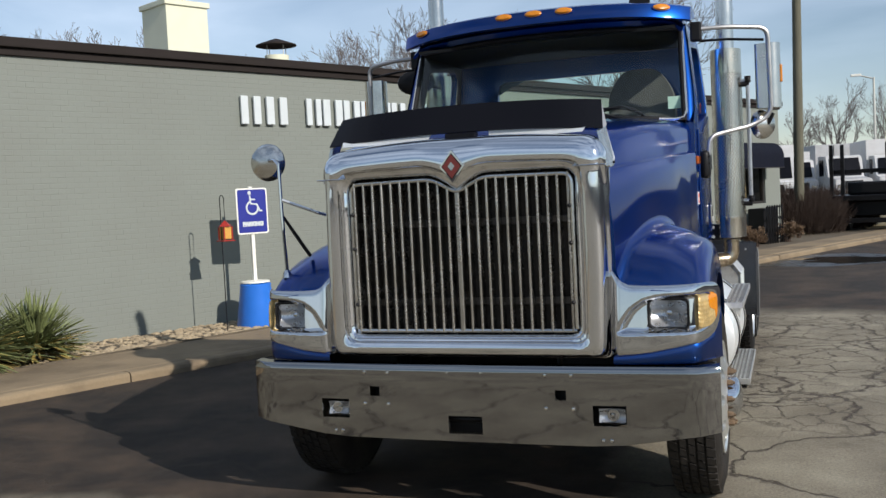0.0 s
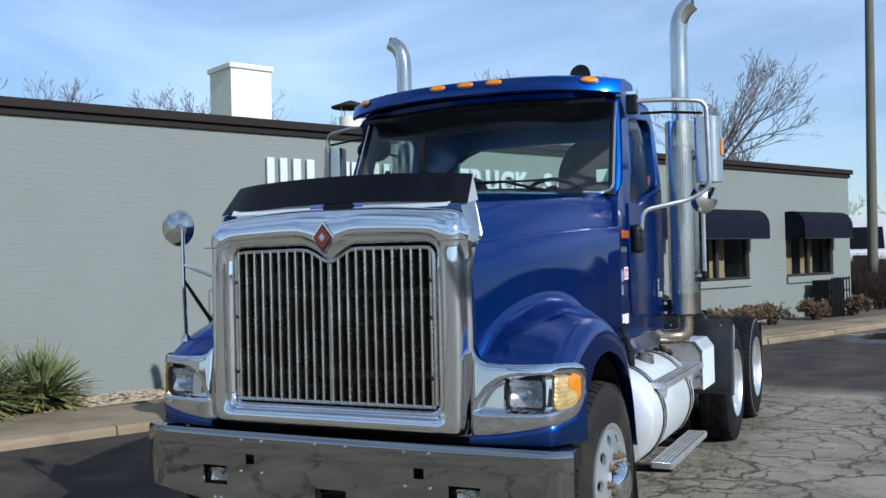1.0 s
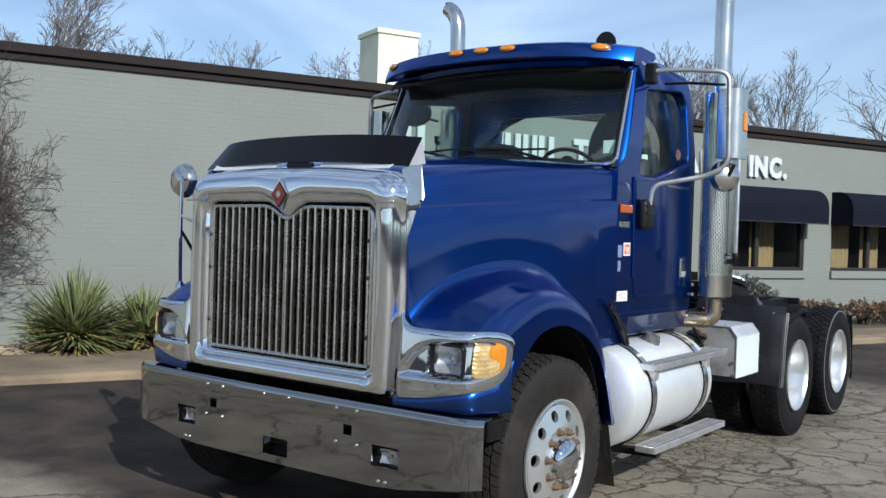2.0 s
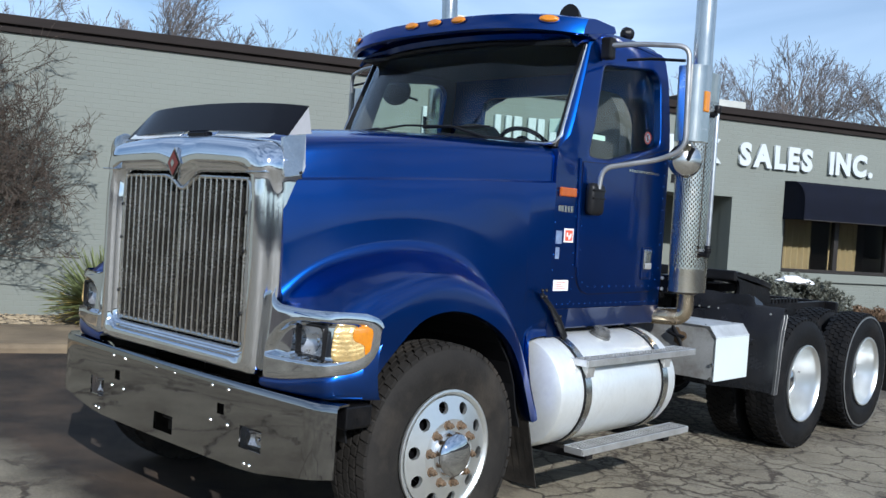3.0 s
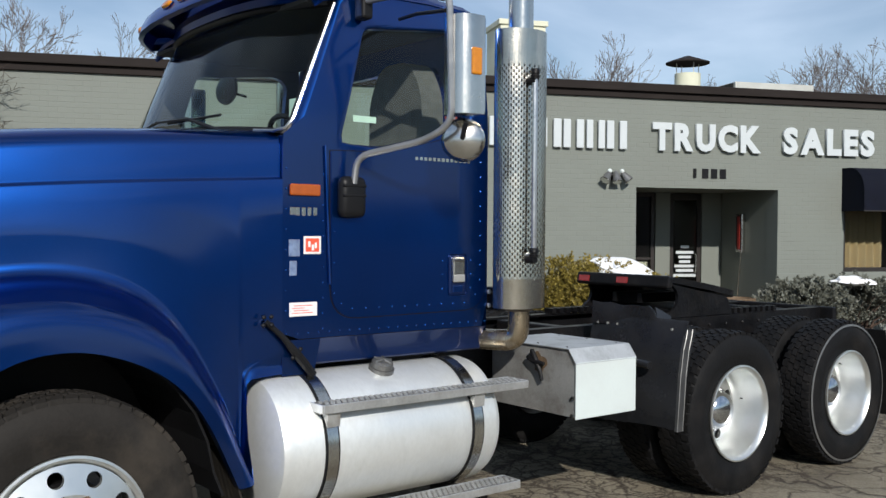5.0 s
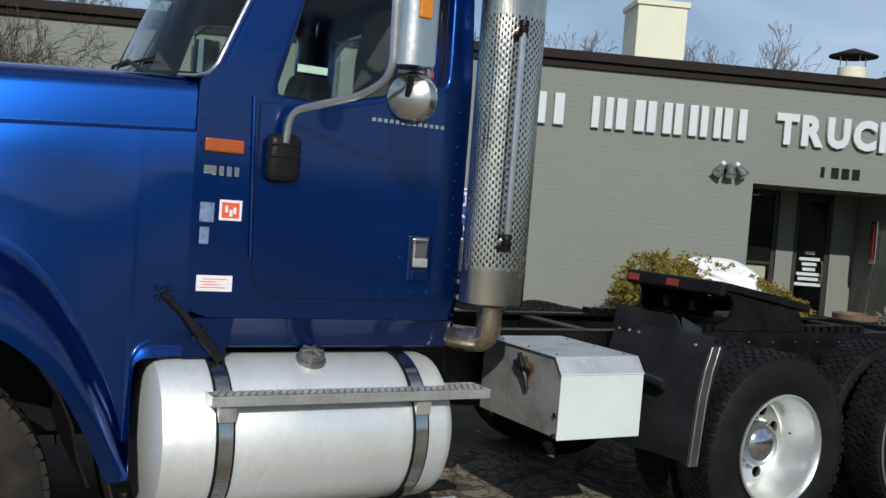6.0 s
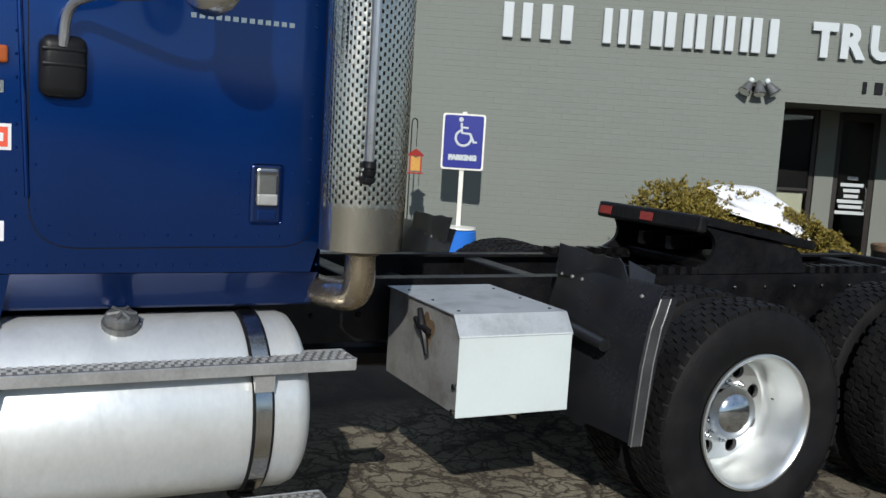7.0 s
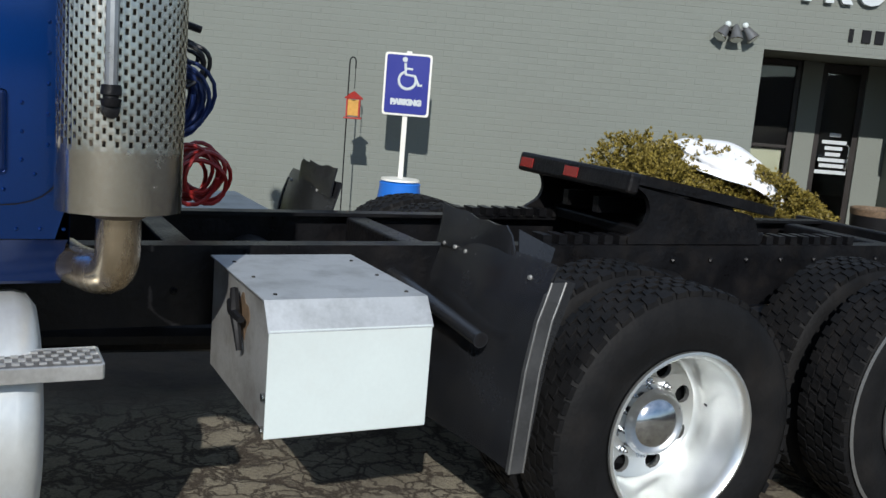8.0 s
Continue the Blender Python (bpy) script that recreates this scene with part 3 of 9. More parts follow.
# ---------------------------------------------------------------- kerb, pavement, planting bed
rng = random.Random(11)
bm = bmesh.new()
box(bm, -14, 11.3, -2.55, -1.35, -0.2, 0.10, 0.015)
box(bm, 11.31, 13.8, -2.55, -0.01, -0.2, 0.10, 0.015)
box(bm, 13.81, 30, -2.40, -1.5, -0.2, 0.10, 0.015)
pavement = structure("pavement", bm, CONCRETE, "stained concrete footpath along the building", "pavement")
bm = bmesh.new()
u = -14.0
while u < 31:
    ln = 2.4 + rng.uniform(-0.2, 0.2)
    j = rng.uniform(-0.012, 0.012)
    top = 0.105 + rng.uniform(-0.008, 0.008)
    steps = 40
    rows = []
    for k in range(steps + 1):
        x = u + (ln - 0.012) * k / steps
        w1 = 0.5 + 0.5 * noise.noise(Vector((x * 2.1, 0.3, 0)))
        w2 = noise.noise(Vector((x * 9.0, 4.3, 0)))
        # chipped and rounded along its front arris
        cut = 0.02 + 0.035 * w1 ** 2 + 0.010 * w2
        y0 = -2.72 + j + 0.006 * w2
        rows.append([(x, -2.555, -0.2), (x, y0, -0.2), (x, y0, top - cut - 0.012), (x, y0 + 0.35 * cut, top - 0.45 * cut), (x, y0 + cut, top - 0.12 * cut), (x, y0 + cut + 0.02, top + 0.004 * w2), (x, -2.555, top)])
    loft(bm, rows, True)
    for r_ in (rows[0], rows[-1]):
        bm.faces.new([bm.verts.new(p) for p in r_])
    u += ln
bmesh.ops.recalc_face_normals(bm, faces=bm.faces)
kerb = structure("kerb", bm, CONCRETE, "worn concrete kerb edging the footpath", "kerb")
bm = bmesh.new()
box(bm, -14, 11.3, -1.345, -0.005, -0.2, 0.07)
box(bm, 13.81, 30, -1.49, -0.005, -0.2, 0.07)
box(bm, -14, 11.3, -1.349, -1.338, 0.07, 0.118)
bed = structure("planting_bed", bm, EARTH, "bare earth planting bed along the wall", "bed")
gv, gf = [], []
for i in range(3200):
    u, n = rng.uniform(0.5, 11.2), rng.uniform(0.02, 1.33)
    s = rng.uniform(0.018, 0.045)
    tw_, sq = rng.uniform(0, 3.1), rng.uniform(0.7, 1.6)
    o = len(gv)
    for ring_z, ring_r, cnt in ((0.0, 0.8, 6), (0.45, 1.0, 6), (0.9, 0.45, 6)):
        for k in range(cnt):
            a = tw_ + k * math.pi / 3 + 0.3 * ring_z
            r_ = s * ring_r * rng.uniform(0.85, 1.12)
            gv.append((u + r_ * sq * math.cos(a), -n + r_ * math.sin(a), 0.062 + s * 0.75 * ring_z))
    for q in range(2):
        for k in range(6):
            j = (k + 1) % 6
            gf.append((o + 6 * q + k, o + 6 * q + j, o + 6 * q + 6 + j, o + 6 * q + 6 + k))
    gf.append(tuple(o + 12 + k for k in range(6)))
gme = bpy.data.meshes.new("gravel")
gme.from_pydata(gv, [], gf)
gme.materials.append(GRAVEL)
site(tagged(new("gravel", gme), "pale tan river stones spread over the bed", "gravel", kind="stuff"))
bm = bmesh.new()
box(bm, 30.0, 60, -2.4, 25, -0.2, 0.06)
box(bm, 25.75, 30.0, -1.49, 25, -0.2, 0.062)
verge = structure("verge", bm, DEAD_GRASS, "strip of dead winter grass beside the lot", "grass")

# a shallow puddle on the far drive, with wet asphalt round it
WET = material("wet_asphalt", (0.022, 0.019, 0.017), 0.28, vary=0.35, scale=3, bump=0.3, bump_scale=90, ior=1.4)


def pool(size, z, phase):
    pm = bmesh.new()
    around = []
    for k in range(48):
        a = 2 * math.pi * k / 48
        r = size * (1 + 0.25 * math.sin(3 * a + phase) + 0.12 * math.sin(7 * a + phase) + 0.05 * math.sin(13 * a))
        around.append(pm.verts.new((3.0 + 1.5 * r * math.cos(a), 16.2 + 0.75 * r * math.sin(a), z)))
    pm.faces.new(around)
    return pm


tagged(link_mesh("wet_patch", pool(1.75, 0.004, 2.2), WET), "dark wet patch of asphalt round a puddle", "wet patch", kind="structure")
bm = pool(0.95, 0.008, 1.0)
tagged(link_mesh("puddle", bm, WATER), "shallow puddle of melt water on the asphalt", "puddle", kind="structure")

# ---------------------------------------------------------------- the building
WALL_L, WALL_R, DEPTH, ROOF = -13.0, 25.4, 20.0, 3.7
DOOR_L, DOOR_R, DOOR_TOP, RECESS = 11.40, 13.72, 2.31, 1.60
WINDOWS = [(14.87, 17.40), (18.19, 20.62), (22.22, 24.50)]
SILL, HEAD = 1.08, 2.32


def wall_segment(bm, u0, u1, z0, z1, y0=0.0, y1=0.3):
    box(bm, u0, u1, y0, y1, z0, z1)


bm = bmesh.new()
wall_segment(bm, WALL_L, DOOR_L, -0.2, DOOR_TOP)
wall_segment(bm, DOOR_R, WINDOWS[0][0], -0.2, DOOR_TOP)
wall_segment(bm, WALL_L, WALL_R, HEAD, 3.595)
wall_segment(bm, DOOR_L, DOOR_R, DOOR_TOP, HEAD)
wall_segment(bm, WALL_L, DOOR_L, DOOR_TOP, HEAD)
wall_segment(bm, DOOR_R, WINDOWS[0][0], DOOR_TOP, HEAD)
for (a, b), nxt in zip(WINDOWS, [WINDOWS[1][0], WINDOWS[2][0], WALL_R]):
    wall_segment(bm, a, b, -0.2, SILL - 0.16)
    wall_segment(bm, b, nxt, -0.2, HEAD)
wall_front = structure("wall_front", bm, WALL_PAINT, "grey-green painted brick front wall of the office", "wall")
bm = bmesh.new()
box(bm, WALL_R - 0.3, WALL_R, 0.31, DEPTH - 0.31, -0.2, 3.55)
structure("wall_side_far", bm, WALL_PAINT, "grey-green painted brick end wall", "wall")
bm = bmesh.new()
box(bm, WALL_L, WALL_L + 0.3, 0.31, DEPTH - 0.31, -0.2, 3.55)
structure("wall_side_near", bm, WALL_PAINT, "grey-green painted brick end wall", "wall")
bm = bmesh.new()
box(bm, WALL_L, WALL_R, DEPTH - 0.3, DEPTH, -0.2, 3.55)
structure("wall_back", bm, WALL_PAINT, "plain rear wall", "wall")
bm = bmesh.new()
box(bm, WALL_L + 0.05, WALL_R - 0.05, 0.05, DEPTH - 0.05, 3.552, 3.66)
structure("roof", bm, ROOFING, "flat gravelled roof", "roof")
bm = bmesh.new()
box(bm, WALL_L + 0.31, WALL_R - 0.31, 1.65, 8.0, 3.30, 3.42)
structure("ceiling", bm, ROOM, "plain office ceiling", "ceiling")
bm = bmesh.new()
box(bm, WALL_L + 0.31, WALL_R - 0.31, 1.65, 8.0, -0.1, 0.14)
box(bm, DOOR_R + 0.31, WALL_R - 0.31, 0.31, 1.64, -0.1, 0.14)
structure("floor", bm, EARTH, "dark carpeted office floor", "floor")
bm = bmesh.new()
box(bm, DOOR_L - 0.3, WALL_R - 0.31, 8.0, 8.15, 0.142, 3.3)
structure("wall_room", bm, ROOM, "dim interior partition wall", "wall")
bm = bmesh.new()
box(bm, WALL_L - 0.10, WALL_R + 0.10, -0.10, 0.30, 3.682, 3.80, 0.01)
box(bm, WALL_L - 0.045, WALL_R + 0.045, -0.045, 0.30, 3.59, 3.68, 0.008)
box(bm, WALL_R, WALL_R + 0.10, 0.30, DEPTH, 3.682, 3.80, 0.01)
structure("trim_fascia", bm, FASCIA, "two-step dark brown metal roof fascia", "fascia")

# entrance recess
bm = bmesh.new()
box(bm, DOOR_L - 0.3, DOOR_L - 0.002, 0.302, RECESS, -0.1, DOOR_TOP + 0.01)
box(bm, DOOR_R + 0.002, DOOR_R + 0.3, 0.302, RECESS, -0.1, DOOR_TOP + 0.01)
structure("wall_recess", bm, WALL_PAINT, "painted side walls of the entrance recess", "wall")
bm = bmesh.new()
box(bm, DOOR_L - 0.3, DOOR_R + 0.3, 0.302, RECESS + 0.2, DOOR_TOP + 0.012, DOOR_TOP + 0.12)
structure("ceiling_recess", bm, WALL_PAINT, "painted soffit of the entrance recess", "ceiling")
bm = bmesh.new()
box(bm, DOOR_L, DOOR_R, 0.0, RECESS + 0.1, -0.1, 0.102)
structure("floor_recess", bm, CONCRETE, "concrete floor of the entrance recess", "floor")
bm = bmesh.new()
for a, b in ((12.52, 12.78), (13.36, 13.715)):
    box(bm, a, b, RECESS, RECESS + 0.12, 0.104, DOOR_TOP + 0.01)
box(bm, 11.405, 12.515, RECESS, RECESS + 0.12, 0.104, 0.55)
structure("wall_entrance", bm, WALL_PAINT, "painted piers beside the entrance door", "wall")

door_1 = site(tagged(empty("door_1", Matrix.Translation((13.07, RECESS, 0.104))), "dark glazed entrance door with white lettering", "door", kind="structure"))
bm = bmesh.new()
for a, b, c, d in ((-0.285, -0.215, 0, 2.2), (0.215, 0.285, 0, 2.2), (-0.213, 0.213, 2.09, 2.2), (-0.213, 0.213, 0.0, 0.22)):
    box(bm, a, b, 0.02, 0.07, c, d, 0.004)
part("door_frame", bm, FRAME_BROWN, door_1)
pane = part("pane", boxed(-0.213, 0.213, 0.04, 0.048, 0.222, 2.088), WINDOW_GLASS, door_1)
pane.visible_shadow = False
part("door_handle", tube(bend([(0.17, 0.02, 0.9), (0.17, -0.04, 0.9), (0.17, -0.04, 1.2), (0.17, 0.02, 1.2)], 0.03), 0.011), STAINLESS, door_1)
bm = bmesh.new()
for z, wd in ((1.325, 0.15), (1.232, 0.32), (1.155, 0.23), (1.078, 0.20), (1.005, 0.37), (0.932, 0.32), (0.85, 0.41)):
    box(bm, -wd / 2, wd / 2, 0.034, 0.037, z - 0.024, z + 0.022)
part("opening_hours_bars", bm, WHITE_LETTER, door_1, "rows of small white vinyl lettering")

window_4 = site(tagged(empty("window_4", Matrix.Translation((11.96, RECESS, 0.55))), "dark framed sidelight window beside the entrance", "window", kind="structure"))
bm = bmesh.new()
for a, b, c, d in ((-0.55, -0.49, 0, 1.76), (0.49, 0.55, 0, 1.76), (-0.488, 0.488, 1.69, 1.76), (-0.488, 0.488, 0.0, 0.07), (-0.488, 0.488, 0.66, 0.70)):
    box(bm, a, b, 0.02, 0.08, c, d, 0.004)
part("window_frame", bm, FRAME_BROWN, window_4)
for c, d in ((0.071, 0.659), (0.701, 1.689)):
    part("pane", boxed(-0.487, 0.487, 0.046, 0.052, c, d), WINDOW_GLASS, window_4).visible_shadow = False
part("blind", boxed(-0.2, 0.46, 0.09, 0.1, 0.08, 0.64), CREAM_BRICK, window_4, "pale half-height blind")

wall_lamp_box = site(tagged(empty("mailbox", Matrix.Translation((13.715, 0.95, 1.35))), "tall narrow chrome and red notice holder on the recess wall", "notice holder"))
part("case", boxed(-0.07, 0.0, -0.09, 0.09, 0.0, 0.62, 0.012), STAINLESS, wall_lamp_box)
part("panel", boxed(-0.076, -0.071, -0.03, 0.03, 0.05, 0.57), RED_PAINT, wall_lamp_box)
part("conduit", tube([(-0.02, 0, 0.0), (-0.02, 0.1, -0.75)], 0.012), STAINLESS, wall_lamp_box)


def window(name, a, b):
    w = site(tagged(empty(name, Matrix.Translation(((a + b) / 2, 0, SILL))), "wide dark bronze office window with tan curtains", "window", kind="structure"))
    h, t = (b - a) / 2, HEAD - SILL
    bm = bmesh.new()
    for x0, x1, z0, z1 in ((-h, -h + 0.06, 0, t), (h - 0.06, h, 0, t), (-h + 0.062, h - 0.062, t - 0.06, t), (-h + 0.062, h - 0.062, 0, 0.06), (-0.05, 0.05, 0.062, t - 0.062)):
        box(bm, x0, x1, 0.04, 0.14, z0, z1, 0.005)
    part("window_frame", bm, FRAME_BROWN, w)
    for x0, x1 in ((-h + 0.062, -0.052), (0.052, h - 0.062)):
        part("pane", boxed(x0, x1, 0.085, 0.093, 0.062, t - 0.062), WINDOW_GLASS, w).visible_shadow = False
    part("window_sill", boxed(-h - 0.02, h + 0.02, -0.06, 0.2, -0.157, -0.004, 0.012), WALL_PAINT, w, "grey painted sill")
    for x0, x1 in ((-h + 0.1, -0.28), (0.12, h - 0.5)):
        bm = bmesh.new()
        rows = [[], []]
        steps = int((x1 - x0) / 0.02)
        for k in range(steps + 1):
            x = x0 + (x1 - x0) * k / steps
            yy = 0.34 + 0.035 * math.sin(k * 0.9)
            rows[0].append((x, yy, 0.02))
            rows[1].append((x, yy, t - 0.1))
        loft(bm, rows)
        solid(part("curtain", bm, CURTAIN, w, "tan pleated curtain", True), 0.004)
    return w


for k, (a, b) in enumerate(WINDOWS):
    window(f"window_{k + 1}", a, b)


def awning(a, b):
    h = (b - a) / 2
    aw = site(tagged(empty("awning", Matrix.Translation(((a + b) / 2, 0, 2.0))), "navy fabric window awning with a rounded front", "awning", "awnings over the windows"))
    prof = [(-0.005, 0.66)] + [(-0.18 - 0.34 * math.sin(t), 0.30 + 0.36 * math.cos(t)) for t in np.linspace(0, math.pi / 2, 9)] + [(-0.52, 0.0)]
    bm = bmesh.new()
    loft(bm, [[(-h, y, z) for y, z in prof], [(h, y, z) for y, z in prof]])
    solid(part("canopy", bm, AWNING, aw, "", True), 0.006)
    for x in (-h + 0.007, h - 0.007):
        bm = bmesh.new()
        prism(bm, prof + [(-0.005, 0.0)], "x", x - 0.003, x + 0.003)
        part("side_panel", bm, AWNING, aw)
    part("front_bar", tube([(-h, -0.515, 0.0), (h, -0.515, 0.0)], 0.012, 8), FRAME_BROWN, aw)
    return aw


for a, b in ((14.82, 17.45), (18.15, 20.66), (22.20, 24.55)):
    awning(a, b)

# sign letters on the wall: the trading name as plain blocks, the trade in words
LET_Z0, LET_H = 2.845, 0.405


def wall_word(text, u0, u1):
    """One raised word, each letter fitted to its span."""
    word = site(tagged(empty("sign_word", Matrix.Translation((u0, 0, LET_Z0))), "raised white sign letters on the brick wall", "sign", "sign letters on the wall"))
    made = []
    for ch in text:
        made.append(letters("letter", ch, 0.56, 0.05, WHITE_LETTER, Matrix.Identity(4), None, bold=0.03))
    ws = [max(v.co.x for v in o.data.vertices) - min(v.co.x for v in o.data.vertices) for o in made]
    gap = 0.045
    k = (u1 - u0 - gap * (len(made) - 1)) / sum(ws)
    x = 0.0
    for o, wd in zip(made, ws):
        lo = Vector([min(v.co[i] for v in o.data.vertices) for i in range(3)])
        hi = Vector([max(v.co[i] for v in o.data.vertices) for i in range(3)])
        sz = LET_H / (hi.y - lo.y) if (hi.y - lo.y) > 0.2 else k
        o.data.transform(Matrix.Translation((x, -0.045, 0)) @ Matrix.Rotation(radians(90), 4, "X") @ Matrix.Diagonal((k, sz, 0.9, 1)) @ Matrix.Translation((-lo.x, -lo.y, 0)))
        o.parent = word
        x += wd * k + gap
    return word


def wall_blocks(spans, u0):
    word = site(tagged(empty("sign_blocks", Matrix.Translation((u0, 0, LET_Z0))), "raised white sign shapes on the brick wall", "sign", "sign letters on the wall"))
    for a, b in spans:
        # a pair of upright bars with a short tie: the sign's size and colour, no letter
        w_ = 0.36 * (b - a)
        for x0 in (a - u0, b - u0 - w_):
            part("sign_bar", boxed(x0, x0 + w_, -0.068, -0.022, 0.0, LET_H, 0.012), WHITE_LETTER, word)
    return word


wall_blocks([(7.99, 8.33), (8.43, 8.80)], 7.99)
wall_blocks([(9.16, 9.44), (9.48, 9.86), (9.89, 10.22), (10.25, 10.56), (10.60, 10.88), (10.91, 11.22)], 9.16)
wall_word("TRUCK", 11.62, 13.38)
wall_word("SALES", 13.76, 15.35)
wall_word("INC.", 15.74, 16.76)
num = site(tagged(empty("house_number_plate", Matrix.Translation((12.3, 0, 2.46))), "four small dark bars over the entrance", "sign"))
for k in range(4):
    part("bar", boxed(0.145 * k, 0.145 * k + (0.05 if k == 0 else 0.1), -0.02, -0.002, 0, 0.14, 0.004), BLACK, num)

# floodlight cluster beside the entrance
flood = site(tagged(empty("floodlight", Matrix.Translation((11.03, -0.004, 2.43))), "cluster of three dark outdoor floodlights with bright rims", "floodlight"))
part("base_plate", lathe(bmesh.new(), [(-0.05, 0.05), (-0.0, 0.06), (0.0, 0.0)], "y", (0, 0, 0.03), 16), BLACK, flood)
for dx, dz in ((-0.17, -0.02), (0.0, -0.06), (0.17, -0.02)):
    bm = bmesh.new()
    sweep(bm, [(0, -0.05, 0.03), (dx * 0.6, -0.1, 0.06)], 0.015, 8)
    a = Vector((dx * 0.7, -0.11, 0.05))
    d = Vector((dx * 1.4, -0.16, -0.32 + dz)).normalized()
    sweep(bm, [a - d * 0.05, a, a + d * 0.05, a + d * 0.12], [0.02, 0.045, 0.055, 0.075], 14)
    head = part("lamp_head", bm, WORN_EDGE, flood, "weathered grey lamp head", True)
    bm = bmesh.new()
    sweep(bm, [a + d * 0.118, a + d * 0.126], [0.07, 0.06], 14)
    part("lens", bm, STAINLESS, head)
    # white balls added as highlights on the two outer heads
    if dx:
        bm = bmesh.new()
        bmesh.ops.create_uvsphere(bm, u_segments=12, v_segments=8, radius=0.034, matrix=Matrix.Translation(a - d * 0.045 + Vector((0, -0.012, 0.012))))
        part("socket", bm, LID, head, "small white ball added as a highlight", True)

# chimney, roof vent, roof curb, skylight
chim = site(tagged(empty("chimney", Matrix.Translation((12.66, 9.3, 3.662))), "square cream painted brick chimney on the roof", "chimney"))
part("shaft", boxed(-0.56, 0.56, -0.56, 0.56, 0, 2.86, 0.01), CREAM_BRICK, chim)
part("cap", boxed(-0.61, 0.61, -0.61, 0.61, 2.862, 2.99, 0.015), CREAM_BRICK, chim)
part("flue_pot", lathe(bmesh.new(), [(2.992, 0.3), (3.07, 0.3), (3.07, 0.24), (2.992, 0.24)], "z", (0.05, 0, 0), 20, True), material("terracotta", (0.42, 0.16, 0.07), 0.8), chim, "terracotta flue rim")
vent = site(tagged(empty("roof_vent", Matrix.Translation((21.6, 17.3, 3.662))), "large round cream roof vent with a dark conical cap", "roof vent"))
part("pipe", lathe(bmesh.new(), [(0, 0.44), (3.5, 0.44), (3.5, 0.40), (0, 0.40)], "z", (0, 0, 0), 28, True), CREAM_BRICK, vent, "", True)
part("cap", lathe(bmesh.new(), [(3.86, 0.0), (3.85, 0.74), (3.89, 0.74), (4.12, 0.08), (4.13, 0.0)], "z", (0, 0, 0), 28), FASCIA, vent, "dark conical metal cap", True)
for k in range(4):
    a = k * math.pi / 2
    part("bracket", tube([(0.42 * math.cos(a), 0.42 * math.sin(a), 3.4), (0.42 * math.cos(a), 0.42 * math.sin(a), 3.92)], 0.015, 6), GALV, vent)
curb = site(tagged(empty("roof_unit", Matrix.Translation((16.28, 4.9, 3.662))), "low galvanised rooftop unit with a dark near end", "roof unit"))
part("housing", boxed(-0.875, 0.875, -0.9, 0.9, 0, 0.96, 0.015), GALV, curb)
# plain black sheet over the unit's left end
part("louvre", boxed(-0.895, -0.877, -0.82, 0.88, 0.08, 0.94), BLACK, curb)
sky1 = site(tagged(empty("skylight", Matrix.Translation((18.45, 4.5, 3.662))), "low white domed rooflight", "skylight"))
part("curb", boxed(-0.4, 0.4, -0.5, 0.5, 0, 0.62, 0.01), GALV, sky1)
bm = bmesh.new()
bmesh.ops.create_uvsphere(bm, u_segments=20, v_segments=8, radius=1, matrix=Matrix.Translation((0, 0, 0.62)) @ Matrix.Diagonal((0.38, 0.48, 0.14, 1)))
part("dome", bm, WHITE_PAINT, sky1, "white acrylic dome", True)


# ---------------------------------------------------------------- the truck: x across, y from the grille to the tail, z up
truck = tagged(empty("semi_truck"), "metallic blue day-cab semi truck with chrome grille on asphalt", "truck")

def loft_rings(bm, rows):
    loft(bm, rows, True)
    bmesh.ops.recalc_face_normals(bm, faces=bm.faces)
    return bm


# hood with its front fenders
LIP = [(0.06, 0.83), (0.16, 0.93), (0.26, 1.013), (0.5, 1.16), (0.77, 1.199), (1.07, 1.114), (1.25, 0.975), (1.32, 0.88), (1.39, 0.72), (1.43, 0.635), (1.465, 0.575), (1.535, 0.58), (1.542, 0.75), (1.55, 0.95), (1.57, 1.0), (1.735, 1.012)]
LIP_X = [(0.06, 1.215), (0.5, 1.205), (1.2, 1.20), (1.45, 1.17), (1.535, 1.15), (1.545, 1.06), (1.56, 1.035), (1.735, 1.025)]
EDGE = [(0.06, 1.20), (0.2, 1.268), (0.4, 1.332), (0.62, 1.366), (0.75, 1.366), (0.87, 1.348), (1.0, 1.30), (1.15, 1.235), (1.26, 1.11), (1.35, 0.985), (1.42, 0.86), (1.48, 0.72), (1.51, 0.65), (1.535, 0.61), (1.542, 0.80), (1.55, 0.98), (1.60, 1.04), (1.735, 1.05)]
JOIN = [(0.06, 1.238), (0.12, 1.295), (0.2, 1.345), (0.4, 1.426), (0.62, 1.468), (0.78, 1.474), (0.92, 1.455), (1.05, 1.412), (1.17, 1.345), (1.3, 1.20), (1.40, 1.02), (1.46, 0.90), (1.51, 0.75), (1.535, 0.66), (1.542, 0.85), (1.55, 1.02), (1.60, 1.07), (1.735, 1.10)]
JOIN_X = [(0.06, 0.775), (0.155, 0.795), (0.25, 0.813), (0.4, 0.845), (0.7, 0.898), (1.0, 0.95), (1.4, 1.0), (1.735, 1.02)]
CREASE_X = [(0.06, 0.728), (0.155, 0.752), (0.25, 0.776), (0.4, 0.815), (0.9, 0.903), (1.735, 1.012)]
CREASE_Z = [(0.06, 1.765), (0.9, 1.83), (1.735, 1.875)]
SHOULDER_X = [(0.06, 0.65), (0.155, 0.692), (0.25, 0.724), (0.4, 0.762), (0.9, 0.848), (1.735, 0.965)]
